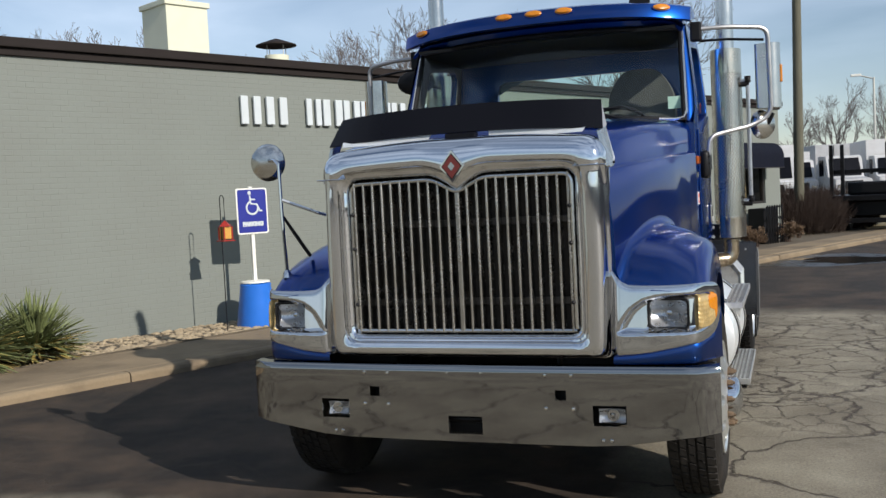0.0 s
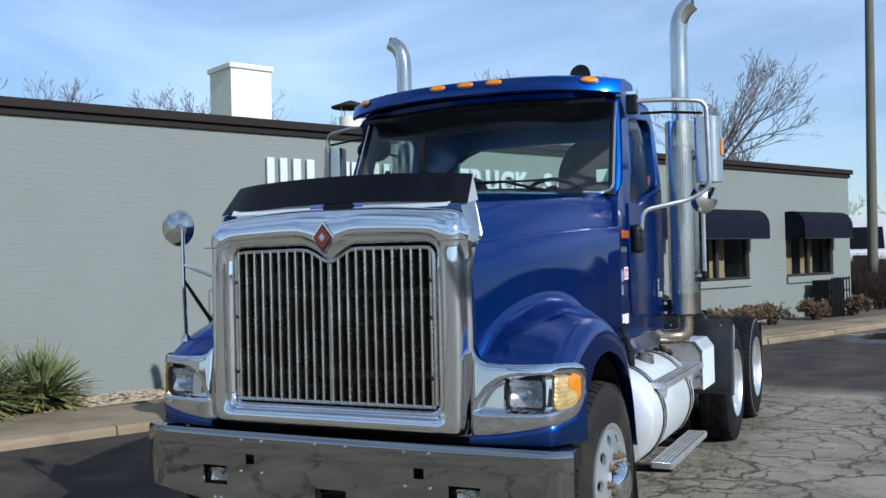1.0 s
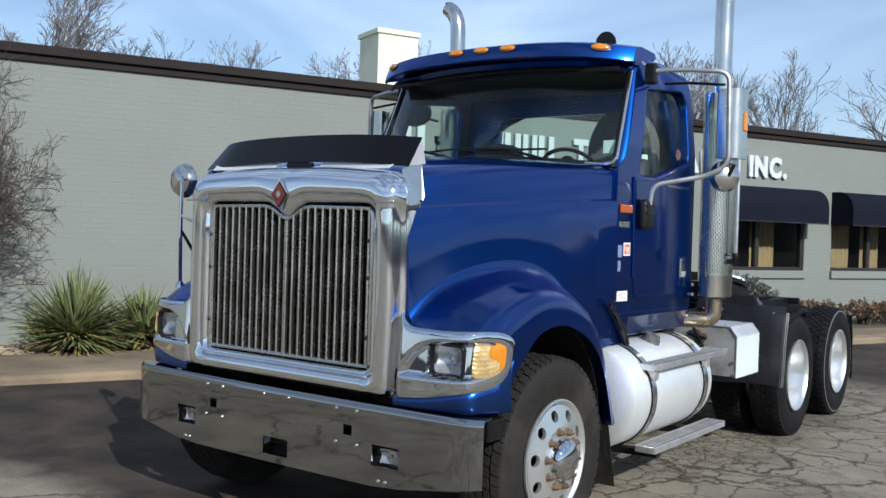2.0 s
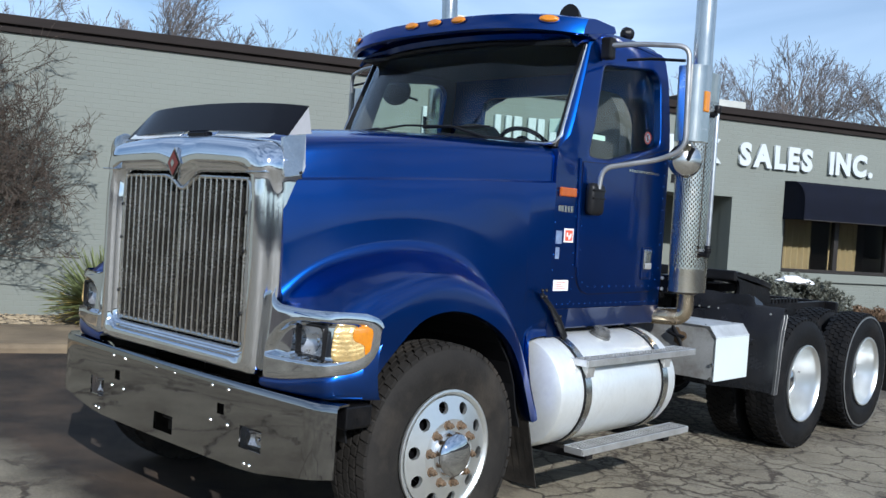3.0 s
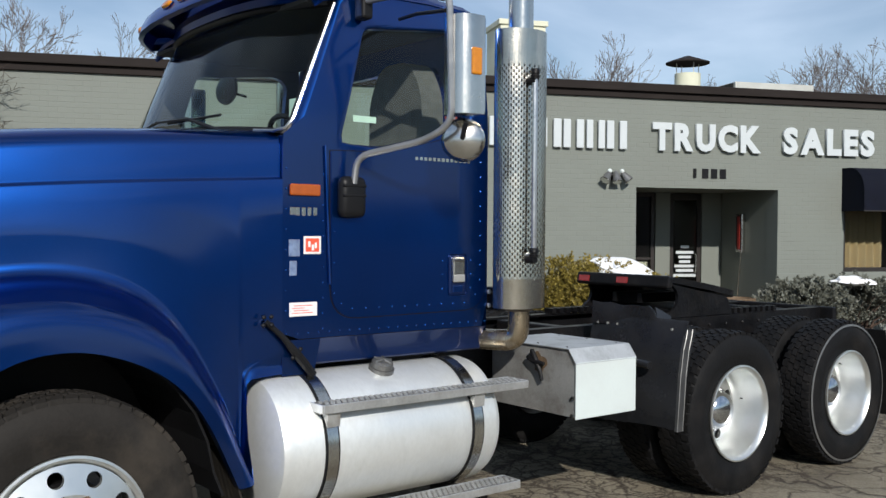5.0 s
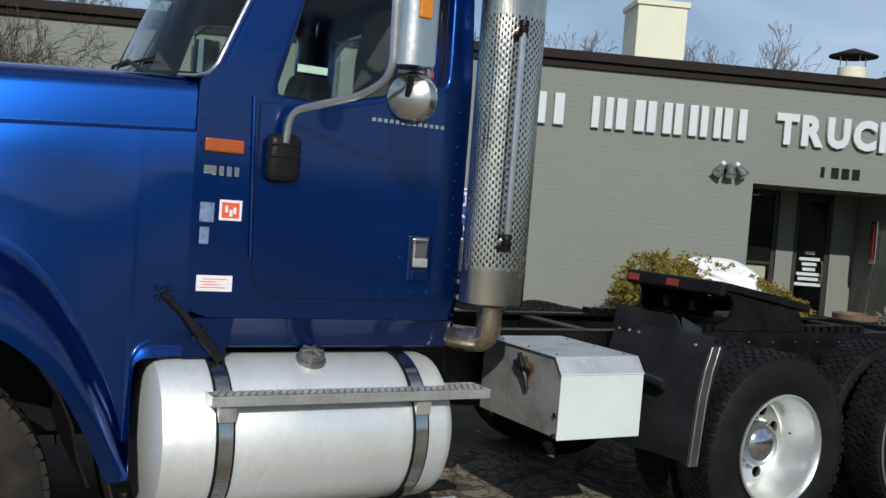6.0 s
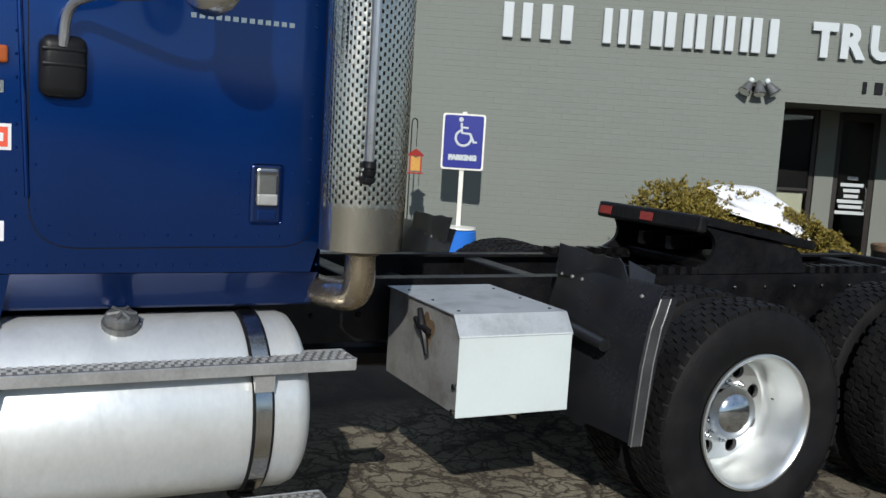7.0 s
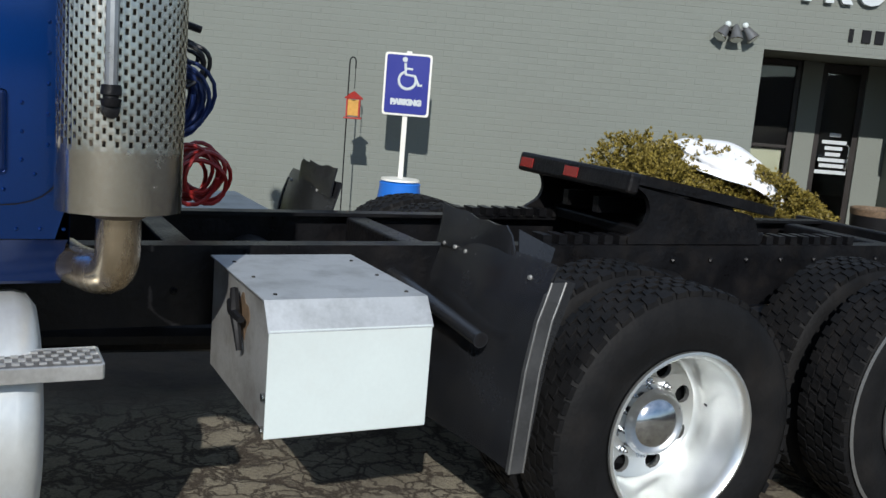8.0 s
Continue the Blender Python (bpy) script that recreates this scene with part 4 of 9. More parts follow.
SHOULDER_Z = [(0.06, 1.90), (0.14, 1.935), (0.3, 1.965), (0.9, 2.03), (1.735, 2.075)]


def hood_section(y):
    sx_, sz_, cx, cz = (curve(k, y) for k in (SHOULDER_X, SHOULDER_Z, CREASE_X, CREASE_Z))
    jx, jz, ez, lx, lz = (curve(k, y) for k in (JOIN_X, JOIN, EDGE, LIP_X, LIP))
    # behind the wheel the side runs straight down, whatever the height of its foot
    flat = max(0.0, min(1.0, (y - 1.15) / 0.25))
    jx += flat * (cx + (jx - cx) * (cz - jz) / (cz - 1.05) - jx)
    crown = 0.06
    pts = [(0, sz_ + crown), (sx_ * 0.25, sz_ + crown * 0.97), (sx_ * 0.5, sz_ + crown * 0.85), (sx_ * 0.75, sz_ + crown * 0.58), (sx_ * 0.9, sz_ + crown * 0.28), (sx_ * 0.97, sz_ + 0.002)]
    pts += [(sx_ + 0.012, sz_ - 0.02), (sx_ + 0.03, sz_ - 0.06), (cx - 0.018, cz + 0.012), (cx - 0.016, cz + 0.003), (cx + 0.004, cz - 0.003)]
    side, join, edge, lip = Vector((cx + 0.007, cz - 0.010)), Vector((jx, jz)), Vector((lx - 0.014, ez)), Vector((lx, lz))
    # down the hood's side, out over the fender's top by a hollow fillet, round its crest and down the flank
    pts += [tuple(side.lerp(join, t) + Vector((0.012 * (1 - flat) * math.sin(math.pi * t), 0))) for t in (0.0, 0.2, 0.4, 0.58)]

    def corner(a_, b_, c_, r, n):
        d0, d1 = a_ - b_, c_ - b_
        k = min(r, d0.length * 0.4, d1.length * 0.45)
        p0, p1 = b_ + d0.normalized() * k, b_ + d1.normalized() * k
        return [tuple((1 - t) ** 2 * p0 + 2 * t * (1 - t) * b_ + t * t * p1) for t in np.linspace(0, 1, n)]
    pts += corner(side, join, edge, 0.045, 9)
    pts += [tuple(join.lerp(edge, t) + Vector((0, 0.012 * math.sin(math.pi * t)))) for t in (0.4, 0.5, 0.6)]
    pts += corner(join, edge, lip, 0.10, 9)
    pts += [tuple(edge.lerp(lip, t)) for t in (0.7, 0.88, 0.96, 1.0)]
    pts.append((lx - 0.05, lz + 0.004))
    pts.append((lx - 0.10, lz + 0.06))
    return pts


# how far the front falls back towards its corners
NOSE = [(0.80, 0.0), (0.90, 0.008), (1.0, 0.022), (1.10, 0.042), (1.14, 0.060), (1.158, 0.082), (1.19, 0.148), (1.215, 0.198), (1.235, 0.238), (1.25, 0.268)]


def nose(x):
    return curve(NOSE, abs(x))


bm = bmesh.new()
ys = list(np.linspace(0.06, 1.42, 40)) + [1.44, 1.455, 1.465, 1.48, 1.50, 1.515, 1.527, 1.535, 1.5385, 1.542, 1.546, 1.55, 1.56, 1.58, 1.62, 1.66, 1.70, 1.735]
rows = []
for y in ys:
    row = []
    for x, z in hood_section(y):
        low = 1 if z < 1.5 else 0
        yy = y + nose(x) * max(0, 1 - (y - 0.06) / 0.6) * low - 0.062 * low * max(0, 1 - (y - 0.06) / 0.3) * max(0.0, min(1.0, (x - 0.79) / 0.06))
        if 0.775 < x and z < 1.45 and y < 0.24:
            z -= 0.055 * min(1.0, (x - 0.775) / 0.05) * ((0.24 - y) / 0.18) ** 2 * min(1.0, max(0.0, z - 1.15) / 0.06)
        row.append((x, yy, z))
    rows.append(row)
# fair the fender lengthwise
for _ in range(8):
    fair = [row[:] for row in rows]
    for i in range(1, 41):
        for j in range(11, len(rows[i])):
            fair[i][j] = tuple((Vector(rows[i - 1][j]) + 2 * Vector(rows[i][j]) + Vector(rows[i + 1][j])) / 4)
    rows = fair
# the front edge turns in under the chrome
rows.insert(0, [(x * 0.93, y + 0.01, z - (0.05 if z > 1.5 else 0.0)) if z > 1.45 or z < 1.1 else (x * 0.985, y + 0.012, min(z, 1.17)) for x, y, z in rows[0]])
loft(bm, rows)
mirror_x(bm)
bmesh.ops.remove_doubles(bm, verts=bm.verts, dist=1e-4)
bmesh.ops.recalc_face_normals(bm, faces=bm.faces)
hood = part("hood", bm, BLUE, truck, "metallic blue sloping hood with flared front fenders", True)
hood.data.set_sharp_from_angle(angle=radians(62))
for s in (-1, 1):
    # dark wheel housing inside each fender
    bm = bmesh.new()
    arc = [(0.20, 0.62)] + [(0.76 + 0.60 * math.cos(a), 0.60 + 0.60 * math.sin(a)) for a in np.linspace(math.pi * 0.93, math.pi * 0.03, 14)] + [(1.40, 0.55)]
    loft(bm, [[(s * 0.46, y, z) for y, z in arc], [(s * 1.13, y, z) for y, z in arc]])
    solid(part("wheel_housing", bm, BLACK, hood), 0.01)
    part("inner_panel", boxed(min(s * 0.44, s * 0.455), max(s * 0.44, s * 0.455), 0.15, 1.72, 0.6, 1.4), BLACK, hood)
# small chrome boss left on the fender
part("boss", lathe(bmesh.new(), [(-0.008, 0.03), (0.006, 0.022), (0.012, 0.0)], "z", (0.93, 1.02, 1.425), 16), CHROME, hood, "small chrome boss", True)
# black hood latch straps
for s in (-1, 1):
    bm = bmesh.new()
    sweep(bm, [(s * 1.035, 1.645, 1.25), (s * 1.05, 1.72, 1.18), (s * 1.05, 1.80, 1.09), (s * 1.04, 1.88, 1.0)], [0.013, 0.013, 0.022, 0.02], 8)
    for yy, zz in ((1.645, 1.25), (1.79, 1.10)):
        for da, db in ((-0.02, -0.015), (0.02, -0.015), (-0.018, 0.02), (0.018, 0.02)):
            bmesh.ops.create_icosphere(bm, subdivisions=1, radius=0.011, matrix=Matrix.Translation((s * 1.055, yy + da, zz + db)))
    part("hood_latch", bm, BLACK, hood, "black rubber hood latch")

# chrome grille surround: outer and inner rim joined by a rounded shell
outer = round_poly([(-0.75, 0.842), (0.75, 0.842), (0.768, 1.3), (0.752, 1.935), (0.3, 1.972), (-0.3, 1.972), (-0.752, 1.935), (-0.768, 1.3)], [0.03, 0.03, 0.2, 0.12, 0.2, 0.2, 0.12, 0.2], 5)
inner = round_poly([(-0.60, 0.975), (0.60, 0.975), (0.60, 1.775), (0.13, 1.775), (0.06, 1.735), (0.0, 1.69), (-0.06, 1.735), (-0.13, 1.775), (-0.60, 1.775)], [0.05, 0.05, 0.07, 0.04, 0.03, 0.03, 0.03, 0.04, 0.07], 5)


def by_angle(poly, count, cz=1.35):
    """Points of a closed outline met by rays from its middle."""
    pts = [Vector((p[0], p[1])) for p in poly]
    out = []
    for k in range(count):
        a = 2 * math.pi * (k + 0.5) / count
        d = Vector((math.cos(a), math.sin(a)))
        best = None
        for p, q in zip(pts, pts[1:] + pts[:1]):
            e = q - p
            den = d.x * e.y - d.y * e.x
            if abs(den) < 1e-9:
                continue
            w_ = p - Vector((0, cz))
            t = (w_.x * e.y - w_.y * e.x) / den
            s = (w_.x * d.y - w_.y * d.x) / den
            if t > 0 and -1e-6 <= s <= 1 + 1e-6 and (best is None or t > best):
                best = t
        out.append((d.x * best, cz + d.y * best))
    return out


NP = 240
po, pi_ = by_angle(outer, NP), by_angle(inner, NP)
# stepped across the side columns and foot, one smooth roll along the top cap
STEPPED = [(0.02, 0.155), (0.0, 0.14), (0.0, 0.072), (0.015, 0.05), (0.05, 0.036), (0.10, 0.030), (0.13, 0.022), (0.145, 0.0), (0.17, -0.022), (0.22, -0.040), (0.32, -0.052), (0.46, -0.056), (0.60, -0.053), (0.68, -0.046), (0.715, -0.034), (0.735, -0.022), (0.79, -0.019), (0.82, -0.027), (0.87, -0.031), (0.93, -0.024), (0.97, -0.008), (1.0, 0.012), (1.0, 0.05)]
ROLL = [(0.0, 0.075), (0.012, 0.045), (0.05, 0.012), (0.12, -0.018), (0.22, -0.038), (0.38, -0.05), (0.55, -0.056), (0.66, -0.055), (0.72, -0.044), (0.80, -0.030), (0.9, -0.02), (1.0, 0.012)]
bm = bmesh.new()
rows = []
for k, (t, y) in enumerate(STEPPED):
    row = []
    for a, b in zip(po, pi_):
        cap = max(0.0, min(1.0, (a[1] - 1.72) / 0.10)) if 2 < k < len(STEPPED) - 2 else 0.0
        row.append((a[0] + (b[0] - a[0]) * t, y + (curve(ROLL, t) - y) * cap, a[1] + (b[1] - a[1]) * t))
    rows.append(row)
loft(bm, rows, True)
# the side columns sit a little behind the top cap, with a joint between
for v in bm.verts:
    if v.co.z < 1.79 and abs(v.co.x) > 0.6:
        v.co.y += 0.007
        v.co.x *= 0.994
bmesh.ops.recalc_face_normals(bm, faces=bm.faces)
surround = part("grille_surround", bm, SMOOTH_CHROME, truck, "chrome grille surround", True)
# chrome upper corner plates and bright strips under the bug shield
for s in (-1, 1):
    bm = bmesh.new()
    prism(bm, round_poly([(0.06, 1.955), (0.185, 1.985), (0.150, 1.785), (0.045, 1.772)], [0.005, 0.01, 0.04, 0.01], 4), "x", 0.752, 0.768)
    for v in bm.verts:
        v.co.x = s * (v.co.x - (0.045 if v.co.z > 1.9 else 0) + 0.05 * (v.co.y - 0.06))
    part("corner_plate", bm, STAINLESS, surround, "bright corner plate")
    part("plate_bolt", lathe(bmesh.new(), [(s * 0.752, 0.0), (s * 0.775, 0.007), (s * 0.778, 0.0)], "x", (0, 0.135, 1.80), 8), BLACK, surround)
    part("joint_strip", boxed(min(s * 0.60, s * 0.758), max(s * 0.60, s * 0.758), -0.053, -0.030, 1.783, 1.791, 0.003), CHROME, surround)
    bm = bmesh.new()
    loft(bm, [[(s * x, 0.04, 1.955) for x in (0.17, 0.4, 0.64)], [(s * x, 0.10, 2.0) for x in (0.15, 0.4, 0.66)]])
    solid(part("strip", bm, ALU, surround), 0.004)
part("hood_latch_plate", boxed(-0.07, 0.10, 0.045, 0.09, 1.955, 1.992, 0.01), MATT_BLACK, surround, "dark latch plate behind the badge")
# diamond badge, plain
for k, (r, mat, yy) in enumerate(((0.070, CHROME, -0.062), (0.058, BLACK, -0.066), (0.052, BADGE_RED, -0.068), (0.020, HUB, -0.071))):
    bm = bmesh.new()
    prism(bm, [(0, 1.82 - r * 1.15), (r * 0.92, 1.82), (0, 1.82 + r * 1.15), (-r * 0.92, 1.82)], "y", yy, -0.03)
    part("badge", bm, mat, surround, "plain red and chrome diamond badge" if k == 2 else "")
GRILLE_STEEL = material("dull_grille_steel", (0.47, 0.455, 0.425), 0.24, 0.97, vary=0.12, scale=6, dirt=(0.18, 0.14, 0.10), dirt_amount=0.3, rough_vary=0.4)
RUST_RAIL = material("dull_brown_rail", (0.13, 0.115, 0.10), 0.6, 0.3, vary=0.2, scale=8)
# grille: bars one by one, rails, frame, dark core
grille = part("grille_core", boxed(-0.62, 0.62, 0.10, 0.13, 0.95, 1.80), RADIATOR, truck, "dark radiator core behind the bars")
for k in range(-11, 12):
    x = k * 0.0515
    top = 1.765 if abs(x) > 0.12 else 1.69 + abs(x) * 0.62
    wd = 0.012 if k == 0 else 0.0066
    part("grille_bar", boxed(x - wd, x + wd, -0.012, 0.064, 0.985, top, 0.004, 1), GRILLE_STEEL, grille)
for z in (1.535, 1.13):
    part("grille_rail", boxed(-0.6, 0.6, 0.07, 0.084, z - 0.018, z + 0.018, 0.004), RUST_RAIL, grille)
bm = bmesh.new()
sweep(bm, bend([(0.585, 0.0, 1.0), (0.585, 0.0, 1.755), (0.13, 0.0, 1.76), (0.0, 0.0, 1.685), (-0.13, 0.0, 1.76), (-0.585, 0.0, 1.755), (-0.585, 0.0, 1.0)], 0.05), 0.011, 8)
sweep(bm, [(-0.585, 0.0, 0.99), (0.585, 0.0, 0.99)], 0.011, 8)
part("grille_frame", bm, STAINLESS, grille, "", True)
for x in (-0.575, 0.575):
    for z in (1.6, 1.42, 1.13):
        part("grille_bolt", lathe(bmesh.new(), [(-0.02, 0.011), (-0.028, 0.0)], "y", (x, 0, z), 8), BLACK, grille)

# dark acrylic bug shield on the hood's front edge
bm = bmesh.new()
rows = [[], []]
for x in np.linspace(-0.735, 0.735, 25):
    e = (abs(x) / 0.735) ** 6
    rows[0].append((x, 0.055 + 0.02 * e, 1.965 + 0.03 * (1 - (x / 0.735) ** 2)))
    rows[1].append((x * 0.965, 0.135 + 0.07 * e, 2.115 + 0.025 * (1 - (x / 0.735) ** 2)))
loft(bm, rows)
# end panels coloured paler than the shield, for sun glancing off them
SMOKY_GLINT = material("smoky_acrylic_with_glint", (0.30, 0.30, 0.31), 0.22, vary=0.1, scale=5)
shield = solid(part("bug_shield", bm, MATT_BLACK, truck, "black acrylic bug shield", True), 0.005)
for s in (-1, 1):
    bm = bmesh.new()
    prism(bm, [(0.075, 1.965), (0.205, 2.115), (0.215, 1.985)], "x", 0.728, 0.733)
    for v in bm.verts:
        v.co.x = s * (v.co.x - 0.17 * (v.co.z - 1.965))
    part("side_panel", bm, SMOKY_GLINT, shield, "smoky end panel paled by a painted sun glint")

# ---------------- bumper
def bump_bottom(x):
    return 0.43 + max(0, abs(x) - 0.74) * 0.15


def bump_y(x):
    return -0.045 + 0.03 * (x / 1.15) ** 2 + (0.0 if abs(x) < 1.15 else 0.9 * (abs(x) - 1.15) ** 1.3)


xs = sorted({round(v, 4) for s in (-1, 1) for v in (s * 1.245, s * 1.238, s * 1.22, s * 1.19, s * 1.15, s * 1.08, s * 1.0, s * 0.9, s * 0.81, s * 0.65, s * 0.6, s * 0.522, s * 0.468, s * 0.35, s * 0.2, s * 0.09)} | {0.0})
zs = [0.40, 0.47, 0.53, 0.56, 0.63, 0.652, 0.702, 0.78, 0.805, 0.818]
bm = bmesh.new()
grid = {}
for i, x in enumerate(xs):
    for j, z in enumerate(zs):
        zz = max(z, bump_bottom(x)) if j else bump_bottom(x)
        yy = bump_y(x) + (0.012 if j == 9 else 0.002 if j == 8 else 0)
        grid[i, j] = bm.verts.new((x, yy, zz))
    grid[i, 10] = bm.verts.new((x * 0.995, bump_y(x) + 0.07, 0.82))
for i in range(len(xs) - 1):
    for j in range(10):
        mx_ = abs((xs[i] + xs[i + 1]) / 2)
        if j < 9:
            mz = (zs[j] + zs[j + 1]) / 2
            if (mx_ < 0.09 and 0.47 < mz < 0.56) or (0.65 < mx_ < 0.81 and 0.53 < mz < 0.63) or (0.468 < mx_ < 0.522 and 0.652 < mz < 0.702):
                continue
        bm.faces.new((grid[i, j], grid[i + 1, j], grid[i + 1, j + 1], grid[i, j + 1]))
bmesh.ops.remove_doubles(bm, verts=bm.verts, dist=1e-4)
bmesh.ops.dissolve_degenerate(bm, edges=bm.edges, dist=1e-4)
bmesh.ops.recalc_face_normals(bm, faces=bm.faces)
bumper = solid(part("bumper", bm, BUMPER_CHROME, truck, "wide polished chrome bumper", True), 0.008)
for s in (-1, 1):
    x = s * 0.73
    part("fog_light_well", boxed(x - 0.09, x + 0.09, 0.06, 0.07, 0.52, 0.64), BLACK, bumper)
    fl = part("fog_light", lathe(bmesh.new(), [(0.055, 0.03), (0.02, 0.034), (0.012, 0.03)], "y", (x + s * 0.01, 0, 0.575), 18), CHROME, bumper, "clear rectangular fog light", True)
    part("lens", boxed(x - 0.062, x + 0.074, -0.016, -0.008, 0.536, 0.612, 0.004), LAMP_GLASS, fl)
    # dished reflector with its bulb shield, open towards the lens
    bm = bmesh.new()
    loft(bm, [[(x + 0.006 + 0.064 * (i / 6 - 1), 0.028 - 0.028 * min(1.0, 0.5 * (i / 6 - 1) ** 2 + 0.6 * (k / 5 - 1) ** 2), 0.574 + 0.034 * (k / 5 - 1)) for i in range(13)] for k in range(11)])
    bmesh.ops.recalc_face_normals(bm, faces=bm.faces)
    part("reflector", bm, REFLECTOR, fl, "", True)
    part("bulb_shield", lathe(bmesh.new(), [(0.03, 0.010), (0.012, 0.014), (0.006, 0.010), (0.004, 0.0)], "y", (x + 0.006, 0, 0.574), 14), CHROME, fl, "", True)
    part("slot_back", boxed(s * 0.495 - 0.04, s * 0.495 + 0.04, 0.03, 0.04, 0.64, 0.715), BLACK, bumper)
    part("end_bracket", boxed(min(s * 1.10, s * 1.215), max(s * 1.10, s * 1.215), 0.11, 0.26, 0.70, 0.80, 0.008), BLACK_STEEL, bumper)
    for dx, z in ((-0.075, 0.775), (0.055, 0.775), (-0.075, 0.61), (0.06, 0.61), (0.20, 0.46), (0.24, 0.46)):
        bx = s * (0.495 + dx)
        part("bolt", lathe(bmesh.new(), [(0.0, 0.011), (-0.006, 0.008), (-0.008, 0.0)], "y", (bx, bump_y(bx), max(z, 0.45)), 10), STAINLESS, bumper, "", True)
    bx = s * 0.09
    part("bolt", lathe(bmesh.new(), [(0.0, 0.009), (-0.005, 0.006), (-0.006, 0.0)], "y", (bx, bump_y(bx), 0.78), 10), STAINLESS, bumper, "", True)
part("tow_slot_back", boxed(-0.12, 0.12, 0.06, 0.07, 0.45, 0.58), BLACK, bumper)
part("tow_bar", tube([(-0.1, 0.03, 0.53), (0.1, 0.03, 0.53)], 0.016), BLACK_STEEL, bumper)

# ---------------- headlights in chrome bezels
def bez_y(x):
    return -0.012 + nose(x)


def inside(poly, x, z):
    """Distance of a point to a polygon's rim, positive inside it."""
    p, best, odd = Vector((x, z)), 9.0, False
    for a_, b_ in zip(poly, poly[1:] + poly[:1]):
        a_, b_ = Vector(a_), Vector(b_)
        e = b_ - a_
        t = max(0.0, min(1.0, (p - a_).dot(e) / e.length_squared))
        best = min(best, (p - a_ - e * t).length)
        if (a_.y > z) != (b_.y > z) and x < a_.x + (z - a_.y) * e.x / e.y:
            odd = not odd
    return best if odd else -best


RECESS = round_poly([(0.772, 0.972), (0.80, 1.035), (0.842, 1.095), (0.90, 1.137), (0.97, 1.156), (1.10, 1.16), (1.222, 1.16), (1.232, 1.10), (1.222, 1.03), (1.18, 0.98), (1.10, 0.972), (0.90, 0.970)], 0.02, 3)
BEZ_TOP = [(0.745, 1.285), (0.765, 1.265), (0.785, 1.240), (0.81, 1.218), (0.85, 1.205), (1.0, 1.20), (1.15, 1.203), (1.205, 1.199), (1.226, 1.185), (1.236, 1.165), (1.24, 1.14)]
BEZ_BOT = [(0.745, 0.862), (0.9, 0.876), (1.05, 0.902), (1.15, 0.922), (1.19, 0.937), (1.215, 0.96), (1.232, 1.0), (1.24, 1.04)]


def bez_face(x, z):
    """How far back the chrome lies at x, z."""
    d = max(0.0, min(1.0, inside(RECESS, x, z) / 0.022))
    lo, hi = curve(BEZ_BOT, x), curve(BEZ_TOP, x)
    rim = max(0.0, 1 - min(z - lo, hi - z) / 0.03)
    end = max(0.0, (x - 1.215) / 0.025)
    # the headlamp's well
    well = max(abs(x - 1.013) - 0.090, abs(z - 1.062) - 0.066)
    deep = 0.13 * max(0.0, min(1.0, -well / 0.006))
    # the inner edge turns in behind the grille surround
    lead = -0.045 * max(0.0, (0.785 - x) / 0.04) ** 1.5
    return deep - lead + bez_y(x) + 0.10 * (z - 1.06) + 0.03 * d * d * (3 - 2 * d) + 0.014 * (1 - math.sqrt(1 - rim * rim)) + 0.02 * end * end + (0.10 * (0.965 - z) if z < 0.965 else 0)


def lamp_at(s, a_, b_, d):
    """A place on the headlamp: across, up and forward from its middle."""
    return (s * (1.013 + 0.88 * a_), 0.062 - d, 1.062 + 0.86 * b_)


def ring(w_, h_, r, n=5):
    return round_poly([(-w_, -h_), (w_, -h_), (w_, h_), (-w_, h_)], r, n)


